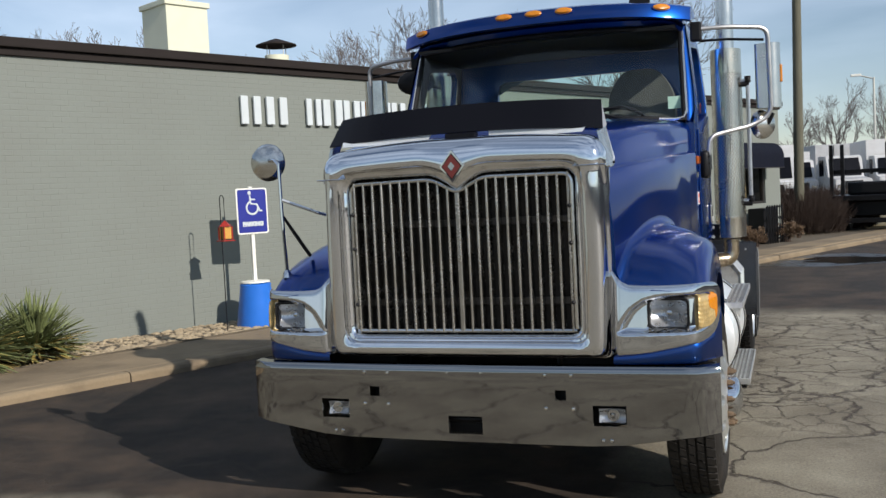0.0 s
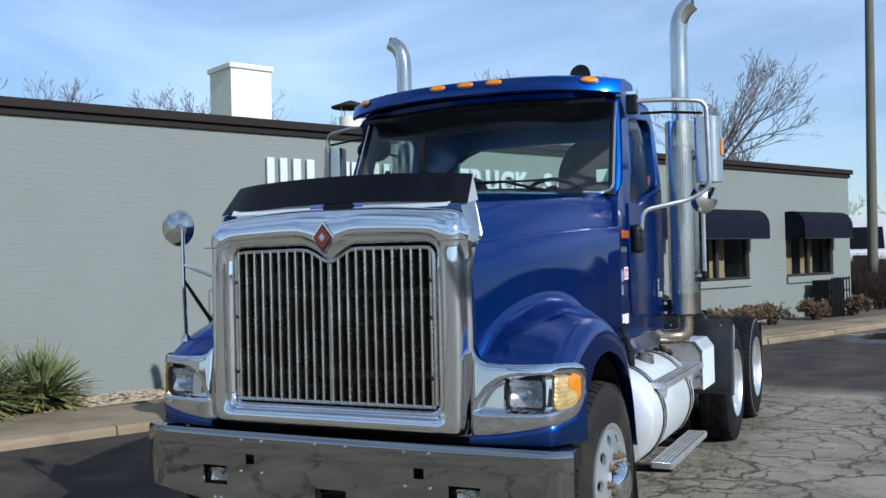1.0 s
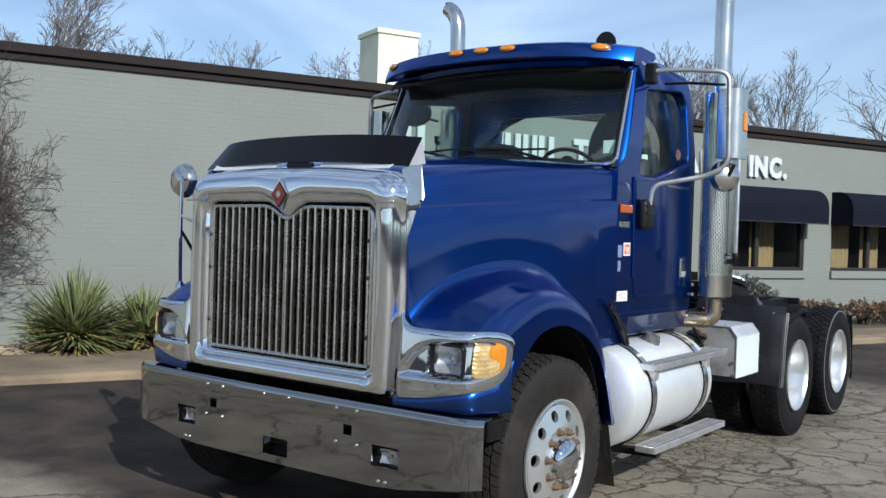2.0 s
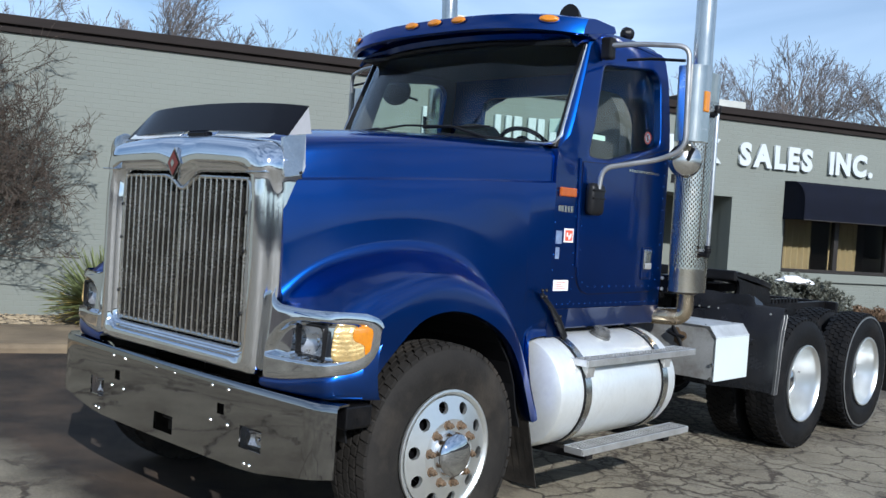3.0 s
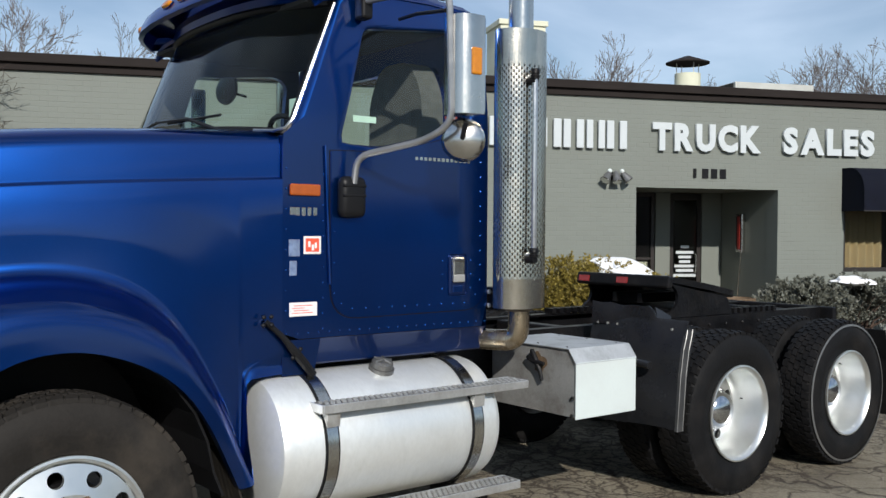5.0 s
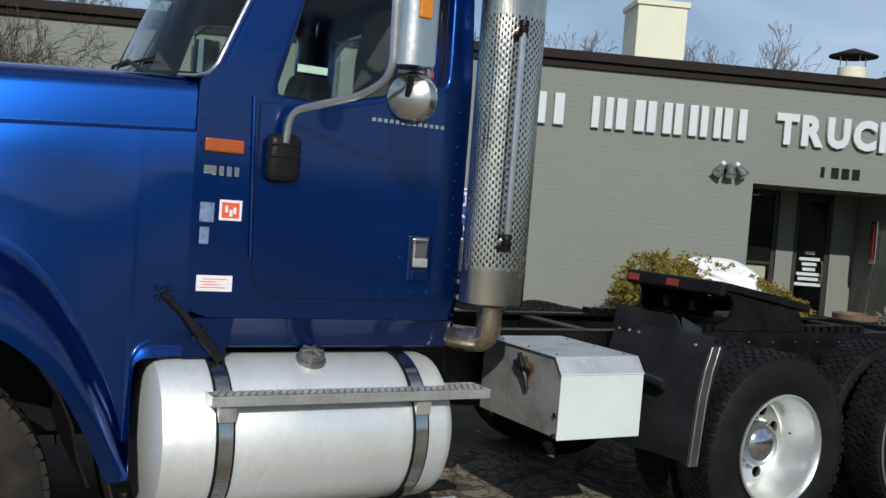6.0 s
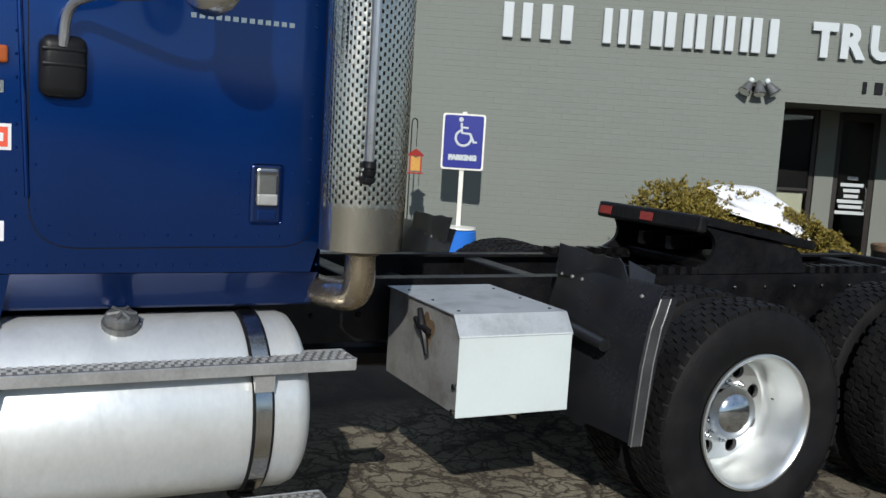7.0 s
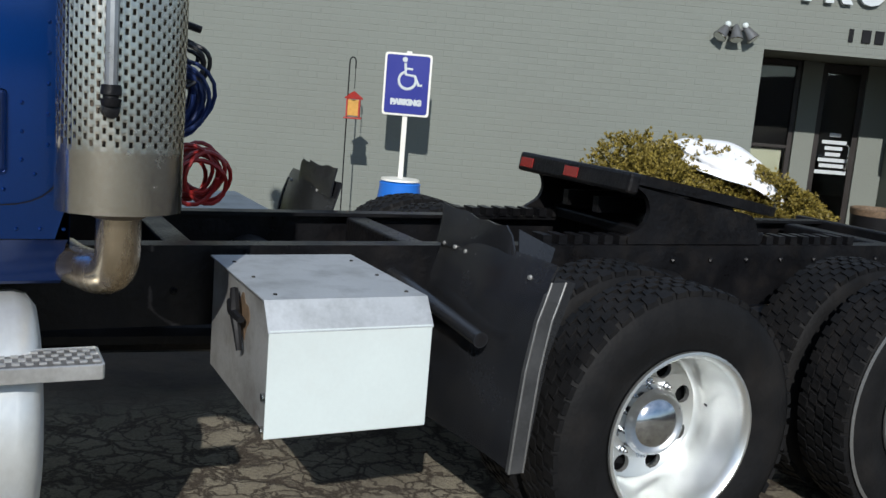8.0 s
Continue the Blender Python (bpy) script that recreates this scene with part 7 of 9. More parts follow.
for s in (-1, 1):
    bm = bmesh.new()
    prism(bm, [(5.35, 1.09), (5.88, 1.09), (5.72, 1.21), (5.52, 1.22)], "x", s * 0.30, s * 0.40)
    part("pedestal", bm, BLACK_STEEL, fifth)
    # curved web carrying the plate's front
    neck = [(5.17, 1.285), (5.24, 1.24), (5.262, 1.18), (5.24, 1.12), (5.16, 1.075), (5.16, 1.04), (5.9, 1.04), (5.85, 1.17), (5.5, 1.225)]
    bm = bmesh.new()
    prism(bm, round_poly(neck, [0.01, 0.05, 0.05, 0.05, 0.02, 0.01, 0.02, 0.05, 0.05], 4), "x", s * 0.405, s * 0.43)
    part("web", bm, BLACK_STEEL, fifth)
    part("rib", boxed(min(s * 0.1, s * 0.14), max(s * 0.1, s * 0.14), 5.2, 5.9, 1.13, 1.2), BLACK_STEEL, fifth)
bm = bmesh.new()
for s in (-1, 1):
    for k in range(24):
        box(bm, min(s * 0.33, s * 0.42), max(s * 0.33, s * 0.42), 4.75 + 0.075 * k, 4.79 + 0.075 * k, 1.037, 1.075)
tagged(part("slide_rack", bm, BLACK_STEEL, fifth, "toothed slide rack"), kind="stuff")

# ---------------- quarter fenders ahead of the drive wheels
def quarter_fender(s):
    arc = [(4.25, 1.13), (4.235, 1.10), (4.195, 0.97), (4.17, 0.82), (4.157, 0.66), (4.15, 0.50)]
    bm = bmesh.new()
    rows = []
    for y, z in arc:
        rows.append([(s * x, y + 0.02 * math.sin(x * 5), z + (0.012 * math.sin(7 * x) if z < 1.12 else 0.02 * (1.29 - x))) for x in np.linspace(0.56, 1.29, 12)])
    loft(bm, rows)
    bmesh.ops.recalc_face_normals(bm, faces=bm.faces)
    qf = solid(part("quarter_fender", bm, FLAP, truck, "black rubber quarter fender with a steel edge", True), 0.008)
    # torn rubber apron standing up from the fender's head, hollowed at its outer end
    bm = bmesh.new()
    fx = np.linspace(0.565, 1.10, 16)

    def crest(x):
        return 1.205 + 0.005 * math.sin(13 * x) + 0.004 * math.sin(37 * x) - 0.10 * max(0.0, (x - 1.02) / 0.08) ** 2
    loft(bm, [[(s * x, 4.212 + 0.008 * math.sin(9 * x), 1.075) for x in fx], [(s * x, 4.216, 1.075 + 0.5 * (crest(x) - 1.075)) for x in fx], [(s * (x - 0.01), 4.228 + 0.012 * math.sin(11 * x), crest(x)) for x in fx]])
    solid(part("rubber_flap", bm, FLAP, qf, "torn black rubber flap", True), 0.008)
    bm = bmesh.new()
    loft(bm, [[(s * 1.10, 4.225, 1.07), (s * 1.10, 4.34, 1.08)] if t == 0 else [(s * (1.10 - 0.06 * t), 4.235 + 0.02 * t, 1.08 + 0.12 * t * t), (s * (1.10 - 0.05 * t), 4.34 + 0.05 * t, 1.08 + 0.06 * t)] for t in (0, 0.33, 0.66, 1.0)])
    solid(part("flap_end", bm, FLAP, qf, "curled end of the rubber flap", True), 0.006)
    bm = bmesh.new()
    edge = [(1.292, 4.235, 1.085), (1.297, 4.215, 1.03), (1.297, 4.195, 0.97), (1.297, 4.17, 0.82), (1.297, 4.157, 0.66), (1.292, 4.15, 0.50)]
    loft(bm, [[(s * (x - 0.012), y - 0.010, z) for x, y, z in edge], [(s * (x + 0.006), y - 0.008, z) for x, y, z in edge], [(s * (x + 0.008), y + 0.042, z) for x, y, z in edge]])
    solid(part("edge_strip", bm, STRIP_DARK, qf, "scuffed dark metal edge strip"), 0.004)
    for dy in (-0.009, 0.040):
        part("strip_rim", tube([(s * (x + 0.007), y + dy, z) for x, y, z in edge], 0.0035, 6), WORN_EDGE, qf, "worn bright rim")
    bm = bmesh.new()
    loft(bm, [[(s * 1.285, 4.245, 1.10), (s * 1.29, 4.185, 0.9), (s * 1.285, 4.16, 0.5)], [(s * 1.29, 4.315, 1.08), (s * 1.295, 4.24, 0.86), (s * 1.285, 4.20, 0.5)]])
    solid(part("side_flange", bm, FLAP, qf), 0.005)
    part("hanger_pipe", tube([(s * 0.43, 4.10, 0.93), (s * 1.13, 4.10, 0.87)], 0.026, 12), FLAP, qf, "hanger pipe", True)
    part("bore", lathe(bmesh.new(), [(0, 0.0), (s * 0.001, 0.019)], "x", (s * 1.131, 4.10, 0.87), 12), BLACK, qf)
    for x in (0.62, 0.70, 0.78, 0.86, 0.94, 1.06, 1.20):
        part("bolt", lathe(bmesh.new(), [(4.225, 0.009), (4.205, 0.007), (4.205, 0.0)], "y", (s * x, 0, 1.08), 8), ALU_WORN, qf)


quarter_fender(1)
quarter_fender(-1)
for s in (-1, 1):
    bm = bmesh.new()
    loft(bm, [[(s * x, 1.44 + 0.01 * math.sin(9 * x), 0.72) for x in np.linspace(0.82, 1.14, 8)], [(s * x, 1.56 + 0.02 * math.sin(7 * x), 0.20) for x in np.linspace(0.82, 1.14, 8)]])
    solid(part("mud_flap", bm, STEER_RUBBER, truck, "dusty rubber mud flap"), 0.008)
    bm = bmesh.new()
    loft(bm, [[(s * x, 6.74, 0.93) for x in (0.62, 0.8, 1.0, 1.2)], [(s * x, 6.80 + 0.01 * math.sin(8 * x), 0.7) for x in (0.62, 0.8, 1.0, 1.2)], [(s * x, 6.83 + 0.015 * math.sin(8 * x), 0.28) for x in (0.62, 0.8, 1.0, 1.2)]])
    solid(part("mud_flap", bm, RUBBER, truck, "black rubber mud flap"), 0.01)

# ---------------- wheels
def holed_disc(bm, r0, r1, rm, rh, n, x, th):
    """A flat ring about the x axis with n round holes, th thick."""
    for side_x, flip in ((x, False), (x - th, True)):
        for k in range(n):
            a0, a1 = 2 * math.pi * k / n, 2 * math.pi * (k + 1) / n
            am = (a0 + a1) / 2
            m = 6
            loop = [(r1, a0 + (a1 - a0) * i / m) for i in range(m + 1)] + [(r1 + (r0 - r1) * i / 4, a1) for i in range(1, 4)] + [(r0, a1 - (a1 - a0) * i / m) for i in range(m + 1)] + [(r0 + (r1 - r0) * i / 4, a0) for i in range(1, 4)]
            ov = [bm.verts.new((side_x, r * math.cos(a), r * math.sin(a))) for r, a in loop]
            c = (rm * math.cos(am), rm * math.sin(am))
            hv = []
            for r, a in loop:
                d = math.atan2(r * math.sin(a) - c[1], r * math.cos(a) - c[0])
                hv.append(bm.verts.new((side_x, c[0] + rh * math.cos(d), c[1] + rh * math.sin(d))))
            hb = [bm.verts.new((x - th / 2, v.co.y, v.co.z)) for v in hv]
            L = len(loop)
            for i in range(L):
                j = (i + 1) % L
                bm.faces.new((ov[i], ov[j], hv[j], hv[i]))
                bm.faces.new((hv[i], hv[j], hb[j], hb[i]))
    bmesh.ops.remove_doubles(bm, verts=bm.verts, dist=1e-5)
    bmesh.ops.recalc_face_normals(bm, faces=bm.faces)
    return bm


def tyre(bm, x0, x1, R, r, lugs):
    """A tyre about the x axis from x0 to x1, with ribs or lugs on its tread."""
    w_ = x1 - x0
    prof = [(x0 + 0.035, r), (x0 + 0.012, r + 0.03), (x0, r + 0.10), (x0 + 0.006, R - 0.07), (x0 + 0.022, R - 0.025), (x0 + 0.034, R - 0.012)]
    n = 4
    base = R - 0.004
    for k in range(n):
        c0 = x0 + 0.035 + (w_ - 0.07) * k / n
        c1 = x0 + 0.035 + (w_ - 0.07) * (k + 1) / n
        if lugs:
            prof += [(c0 + 0.002, base), (c1 - 0.002, base)]
        else:
            prof += [(c0 + 0.006, R - 0.014), (c0 + 0.008, R), (c1 - 0.008, R), (c1 - 0.006, R - 0.014)]
    prof += [(x1 - 0.034, R - 0.012), (x1 - 0.022, R - 0.025), (x1 - 0.006, R - 0.07), (x1, r + 0.10), (x1 - 0.004, r + 0.085), (x1 - 0.012, r + 0.03), (x1 - 0.035, r)]
    lathe(bm, prof, "x", (0, 0, 0), 64, caps=False)
    return bm


def tread_lugs(x0, x1, R, n=54, fill=0.40, groove=0.0035):
    vs, fs = [], []
    rng = random.Random(n)
    w_ = x1 - x0
    cols = 5
    for c in range(cols):
        for k in range(n):
            a = 2 * math.pi * (k + 0.5 * (c % 2) + 0.15 * c + rng.uniform(-0.06, 0.06)) / n
            da = 2 * math.pi / n * fill * rng.uniform(0.86, 1.1)
            wear = rng.uniform(0.0, 0.003)
            sk = 0.25 * da
            b0 = x0 + 0.03 + (w_ - 0.06) * c / cols + groove
            b1 = x0 + 0.03 + (w_ - 0.06) * (c + 1) / cols - groove
            if c == 0:
                b0 -= 0.012
            if c == cols - 1:
                b1 += 0.012
            i = len(vs)
            for rr, f in ((R - 0.02, 1.0), (R - wear, 0.86)):
                for x, sg in ((b0, -1), (b1, 1)):
                    for q in (-1, 1):
                        aa = a + q * da * f + sg * sk
                        rx = rr - (0.008 if (c == 0 and x == b0) or (c == cols - 1 and x == b1) else 0)
                        vs.append((x, rx * math.cos(aa), rx * math.sin(aa)))
            fs += [(i + 4, i + 5, i + 7, i + 6), (i, i + 4, i + 6, i + 2), (i + 1, i + 3, i + 7, i + 5), (i, i + 1, i + 5, i + 4), (i + 2, i + 6, i + 7, i + 3)]
    bm = bmesh.new()
    bv = [bm.verts.new(v) for v in vs]
    for f in fs:
        bm.faces.new([bv[j] for j in f])
    bmesh.ops.recalc_face_normals(bm, faces=bm.faces)
    return bm


def nut(bm, x, y, z, r, h):
    lathe(bm, [(x, r * 1.5), (x + 0.004, r * 1.5), (x + 0.005, r), (x + h, r * 0.95), (x + h + 0.001, r * 0.5), (x + h + 0.012, r * 0.45), (x + h + 0.012, 0)], "x", (0, y, z), 6)


def steer_wheel():
    """Front wheel about x, its outer face at x = 0."""
    w = part("front_wheel", lathe(bmesh.new(), [(-0.25, 0.2), (-0.05, 0.2)], "x", (0, 0, 0), 24), BLACK_STEEL, truck, "polished aluminium steer wheel")
    ty = part("tyre", tyre(bmesh.new(), -0.275, 0.0, 0.512, 0.288, True), STEER_RUBBER, w, "dusty black ribbed steer tyre", True)
    tagged(part("tread", tread_lugs(-0.275, 0.0, 0.52, 60, 0.455, 0.0065), STEER_RUBBER, ty), kind="stuff")
    bm = bmesh.new()
    lathe(bm, [(-0.24, 0.285), (-0.05, 0.28), (-0.022, 0.288), (-0.016, 0.302), (-0.004, 0.302), (-0.002, 0.292), (-0.012, 0.278), (-0.03, 0.268), (-0.03, 0.255)], "x", (0, 0, 0), 64, caps=False)
    rim = part("rim", bm, RIM_ALU, w, "polished aluminium rim", True)
    bm = bmesh.new()
    holed_disc(bm, 0.165, 0.272, 0.225, 0.030, 10, -0.012, 0.02)
    for v in bm.verts:
        rad = math.hypot(v.co.y, v.co.z)
        v.co.x += 0.03 * (1 - ((rad - 0.165) / 0.107)) if rad < 0.272 else 0
    part("wheel_disc", bm, RIM_ALU, rim, "", True)
    bm = bmesh.new()
    lathe(bm, [(0.0165, 0.168), (0.018, 0.10), (0.018, 0.0)], "x", (0, 0, 0), 40, caps=False)
    part("hub_face", bm, RIM_ALU, rim, "", True)
    cap = part("hub_cap", lathe(bmesh.new(), [(0.018, 0.108), (0.055, 0.106), (0.068, 0.098), (0.082, 0.07), (0.09, 0.035), (0.092, 0.0)], "x", (0, 0, 0), 36), CHROME, w, "chrome hub cap", True)
    for k in range(10):
        a = 2 * math.pi * (k + 0.5) / 10
        bm = bmesh.new()
        nut(bm, 0.016, 0.142 * math.cos(a), 0.142 * math.sin(a), 0.0165, 0.03)
        part("lug_nut", bm, RUST, rim, "rusty lug nut")
    return w


def drive_wheel():
    """Dual drive wheel about x, its outer face at x = 0."""
    w = part("drive_wheel", lathe(bmesh.new(), [(-0.5, 0.16), (-0.3, 0.16)], "x", (0, 0, 0), 24), BLACK_STEEL, truck, "dual drive wheel with a deep dished rim")
    for x1 in (0.0, -0.335):
        ty = part("tyre", tyre(bmesh.new(), x1 - 0.275, x1, 0.515, 0.288, True), RUBBER, w, "black lugged drive tyre", True)
        tagged(part("tread", tread_lugs(x1 - 0.275, x1, 0.52), RUBBER, ty), kind="stuff")
    bm = bmesh.new()
    lathe(bm, [(-0.60, 0.285), (-0.40, 0.27), (-0.05, 0.282), (-0.018, 0.288), (-0.014, 0.304), (-0.002, 0.304), (0.0, 0.294), (-0.012, 0.282), (-0.04, 0.272), (-0.09, 0.267), (-0.112, 0.255), (-0.19, 0.249), (-0.22, 0.24), (-0.235, 0.225)], "x", (0, 0, 0), 64, caps=False)
    rim = part("rim", bm, RIM_ALU, w, "bright deep dished aluminium rim", True)
    bm = bmesh.new()
    holed_disc(bm, 0.085, 0.232, 0.186, 0.034, 8, -0.225, 0.02)
    part("wheel_disc", bm, RIM_ALU, rim, "", True)
    bm = bmesh.new()
    lathe(bm, [(-0.32, 0.27), (-0.275, 0.2), (-0.275, 0.0)], "x", (0, 0, 0), 32, caps=False)
    part("brake_drum", bm, BLACK, rim)
    bm = bmesh.new()
    lathe(bm, [(-0.222, 0.154), (-0.219, 0.152), (-0.219, 0.10)], "x", (0, 0, 0), 40, caps=False)
    part("hub_flange", bm, RIM_ALU, rim, "", True)
    part("hub_cap", lathe(bmesh.new(), [(-0.23, 0.124), (-0.165, 0.124), (-0.158, 0.119)] + [(-0.158 + 0.062 * math.sin(k * math.pi / 20), 0.118 * math.cos(k * math.pi / 20)) for k in range(1, 10)] + [(-0.096, 0.0)], "x", (0, 0, 0), 36), HUB, w, "chrome domed hub cap", True)
    for k in range(10):
        a = 2 * math.pi * (k + 0.5) / 10
        bm = bmesh.new()
        nut(bm, -0.219, 0.139 * math.cos(a), 0.139 * math.sin(a), 0.0105, 0.02)
        part("lug_nut", bm, HUB, rim)
    part("valve_stem", tube([(-0.16, 0.225, 0.05), (-0.135, 0.21, 0.055)], 0.004, 6), BLACK, rim)
    return w


fw = steer_wheel()
fw.matrix_basis = Matrix.Translation((1.215, 0.76, 0.518)) @ Matrix.Rotation(0.2, 4, "X")
copy_thing(fw, Matrix.Translation((-1.215, 0.76, 0.518)) @ Matrix.Rotation(math.pi, 4, "Z"))
dw = drive_wheel()
dw.matrix_basis = Matrix.Translation((1.225, 4.872, 0.515))
dw_rear = copy_thing(dw, Matrix.Translation((1.225, 6.187, 0.515)) @ Matrix.Rotation(0.7, 4, "X"))
# a pale scuff ring round the shoulder of the rearmost tyre
part("scuff_ring", lathe(bmesh.new(), [(-0.012, 0.489), (-0.0095, 0.4895), (-0.006, 0.476), (-0.0085, 0.4755)], "x", (0, 0, 0), 64, True), WORN_EDGE, dw_rear, "pale scuffed ring on the shoulder", True)
copy_thing(dw, Matrix.Translation((-1.225, 4.872, 0.515)) @ Matrix.Rotation(math.pi, 4, "Z"))
copy_thing(dw, Matrix.Translation((-1.225, 6.187, 0.515)) @ Matrix.Rotation(math.pi, 4, "Z"))


# ---------------------------------------------------------------- plants
def mesh_object(name, verts, faces, mat, smooth=False):
    me = bpy.data.meshes.new(name)
    me.from_pydata(verts, [], faces)
    me.materials.append(mat)
    if smooth:
        me.shade_smooth()
    return new(name, me)


def add_limb(vs, fs, pts, radii, sides):
    """One tapered limb of a tree, appended to the lists."""
    base, side = len(vs), None
    for i, p in enumerate(pts):
        d = (pts[min(i + 1, len(pts) - 1)] - pts[max(i - 1, 0)]).normalized()
        side = d.orthogonal().normalized() if side is None else (side - d * side.dot(d)).normalized()
        up = d.cross(side)
        for k in range(sides):
            a = 2 * math.pi * k / sides
            vs.append(tuple(p + radii[i] * (math.cos(a) * side + math.sin(a) * up)))
    for i in range(len(pts) - 1):
        for k in range(sides):
            j = (k + 1) % sides
            fs.append((base + i * sides + k, base + i * sides + j, base + (i + 1) * sides + j, base + (i + 1) * sides + k))


def grow(rng, start, way, length, radius, level, limbs, levels, spread, up_pull, thin):
    """A branch and all that it carries; limbs collects (points, radii, level)."""
    n = 5 if level < 2 else 4 if level < levels - 1 else 3
    pts, d = [start.copy()], way.copy()
    for i in range(n):
        d = (d + Vector((rng.gauss(0, 0.16), rng.gauss(0, 0.16), rng.gauss(0, 0.10) + up_pull)) * (0.8 if level else 0.35)).normalized()
        pts.append(pts[-1] + d * length / n)
    radii = [max(thin, radius * (1 - 0.55 * i / n)) for i in range(n + 1)]
    limbs.append((pts, radii, level))
    if level >= levels:
        return
    kids = {0: 6, 1: 5, 2: 5, 3: 4, 4: 4}.get(level, 3)
    for k in range(kids):
        f = 0.30 + 0.70 * (k + rng.random()) / kids if level else 0.42 + 0.58 * (k + rng.random() * 0.8) / kids
        i = min(n - 1, int(f * n))
        p = pts[i].lerp(pts[i + 1], f * n - i)
        a = rng.uniform(0, 2 * math.pi)
        tang = (pts[i + 1] - pts[i]).normalized()
        o = tang.orthogonal().normalized()
        o = Matrix.Rotation(a, 3, tang) @ o
        ang = rng.uniform(*spread)
        nd = (tang * math.cos(ang) + o * math.sin(ang)).normalized()
        ln = length * rng.uniform(0.48, 0.78) * (1.05 - 0.35 * f if level else 1.0)
        grow(rng, p, nd, ln, radii[i] * 0.62, level + 1, limbs, levels, spread, up_pull, thin)


def bare_tree(seed, height, levels=4, spread=(0.45, 0.95), thin=0.014, trunk=0.24, up_pull=0.06, name="bare_tree", label="leafless deciduous tree behind the building", mats=None):
    rng = random.Random(seed)
    limbs = []
    grow(rng, Vector((0, 0, 0)), Vector((0, 0, 1)), height * 0.55, trunk, 0, limbs, levels, spread, up_pull, thin)
    top = max(p.z for pts, _, _ in limbs for p in pts)
    k = height / top
    tree = tagged(empty(name), label, "tree")
    bark, twig = mats or (BARK, TWIG)
    for nm, lo, hi, mat, kind in (("trunk", 0, 1, bark, ""), ("limbs", 2, 3, bark, "stuff"), ("twigs", 4, 9, twig, "stuff")):
        vs, fs = [], []
        for pts, radii, lv in limbs:
            if lo <= lv <= hi and (lv < levels or rng.random() < 0.5):
                add_limb(vs, fs, [p * k for p in pts], radii, 8 if lv == 0 else 5 if lv == 1 else 4 if lv < 4 else 3)
        if vs:
            ob = mesh_object(nm, vs, fs, mat)
            ob.parent = tree
            if kind:
                tagged(ob, kind=kind)
    return tree


def at_site(u, n, z=0.0):
    return B @ Vector((u, -n, z))


def set_tree(src, u, n, k, turn, copied):
    p = at_site(u, n)
    m = Matrix.Translation(p) @ Matrix.Rotation(turn, 4, "Z")
    if copied:
        t = copy_thing(src, m)
    else:
        t = src
        t.matrix_world = m
    t.scale = (k, k, k)
    return t


TREES = [bare_tree(s, 13.0, 5, (0.30, 0.78), 0.0105, 0.235, 0.10) for s in (3, 5, 8, 13, 21)]
rng = random.Random(5)
spots = [(1.0, 11.0, 2), (5.8, 12.2, 0), (8.5, 12.0, 1), (12.2, 10.0, 3), (16.6, 10.7, 4), (22.3, 11.3, 2), (25.9, 11.9, 3), (35.2, 11.2, 1), (38.0, 11.6, 4), (41.0, 12.0, 0), (43.6, 13.0, 2), (46.7, 14.8, 4), (55.3, 15.0, 3), (62.0, 16.0, 0), (70.0, 13.5, 1), (31.0, 10.2, 2), (-4.0, 11.5, 4), (-9.0, 12.0, 1)]
used = set()
for u_, h_, k_ in spots:
    set_tree(TREES[k_], u_, -30 - rng.uniform(0, 5), h_ / 13.0 * 1.03, rng.uniform(0, 6.28), k_ in used)
    used.add(k_)
# distant trees beyond the lot, on the drive's side
for x_, y_, h_, k_ in ((2.0, 92, 9, 1), (6.0, 94, 11, 2), (9.5, 90, 10, 3), (13.5, 92, 9.5, 4), (18, 95, 11, 0), (-3, 96, 10, 3), (23, 90, 10, 2)):
    t_ = copy_thing(TREES[k_], Matrix.Translation((x_, y_, 0)) @ Matrix.Rotation(x_ * 1.7, 4, "Z"))
    t_.scale = (h_ / 13.0,) * 3
    tagged(t_, "leafless tree beyond the far end of the lot")

# twiggy weeping shrub against the wall
rng = random.Random(77)
limbs = []
for k in range(23):
    a = 2 * math.pi * k / 23
    grow(rng, Vector((0.08 * math.cos(a), 0.08 * math.sin(a), 0)), Vector((0.42 * math.cos(a), 0.2 * math.sin(a), 1)).normalized(), rng.uniform(1.5, 2.4), 0.016, 1, limbs, 5, (0.4, 1.1), 0.0, 0.0034)
vs, fs = [], []
for pts, radii, lv in limbs:
    add_limb(vs, fs, [Vector((p.x, p.y * 0.45, max(0.7 if lv > 2 else 0, p.z))) for p in pts], [r * (1 if lv < 4 else 0.9) for r in radii], 3)
shrub = tagged(empty("tall_shrub", Matrix.Translation(at_site(1.85, 0.75, 0.07)) @ Matrix.Rotation(radians(66), 4, "Z") @ Matrix.Diagonal((0.86, 0.9, 1.12, 1))), "tall leafless twiggy shrub against the brick wall", "shrub")
tw = mesh_object("twigs", vs, fs, WALL_TWIG)
tw.parent = shrub
tagged(tw, kind="stuff")


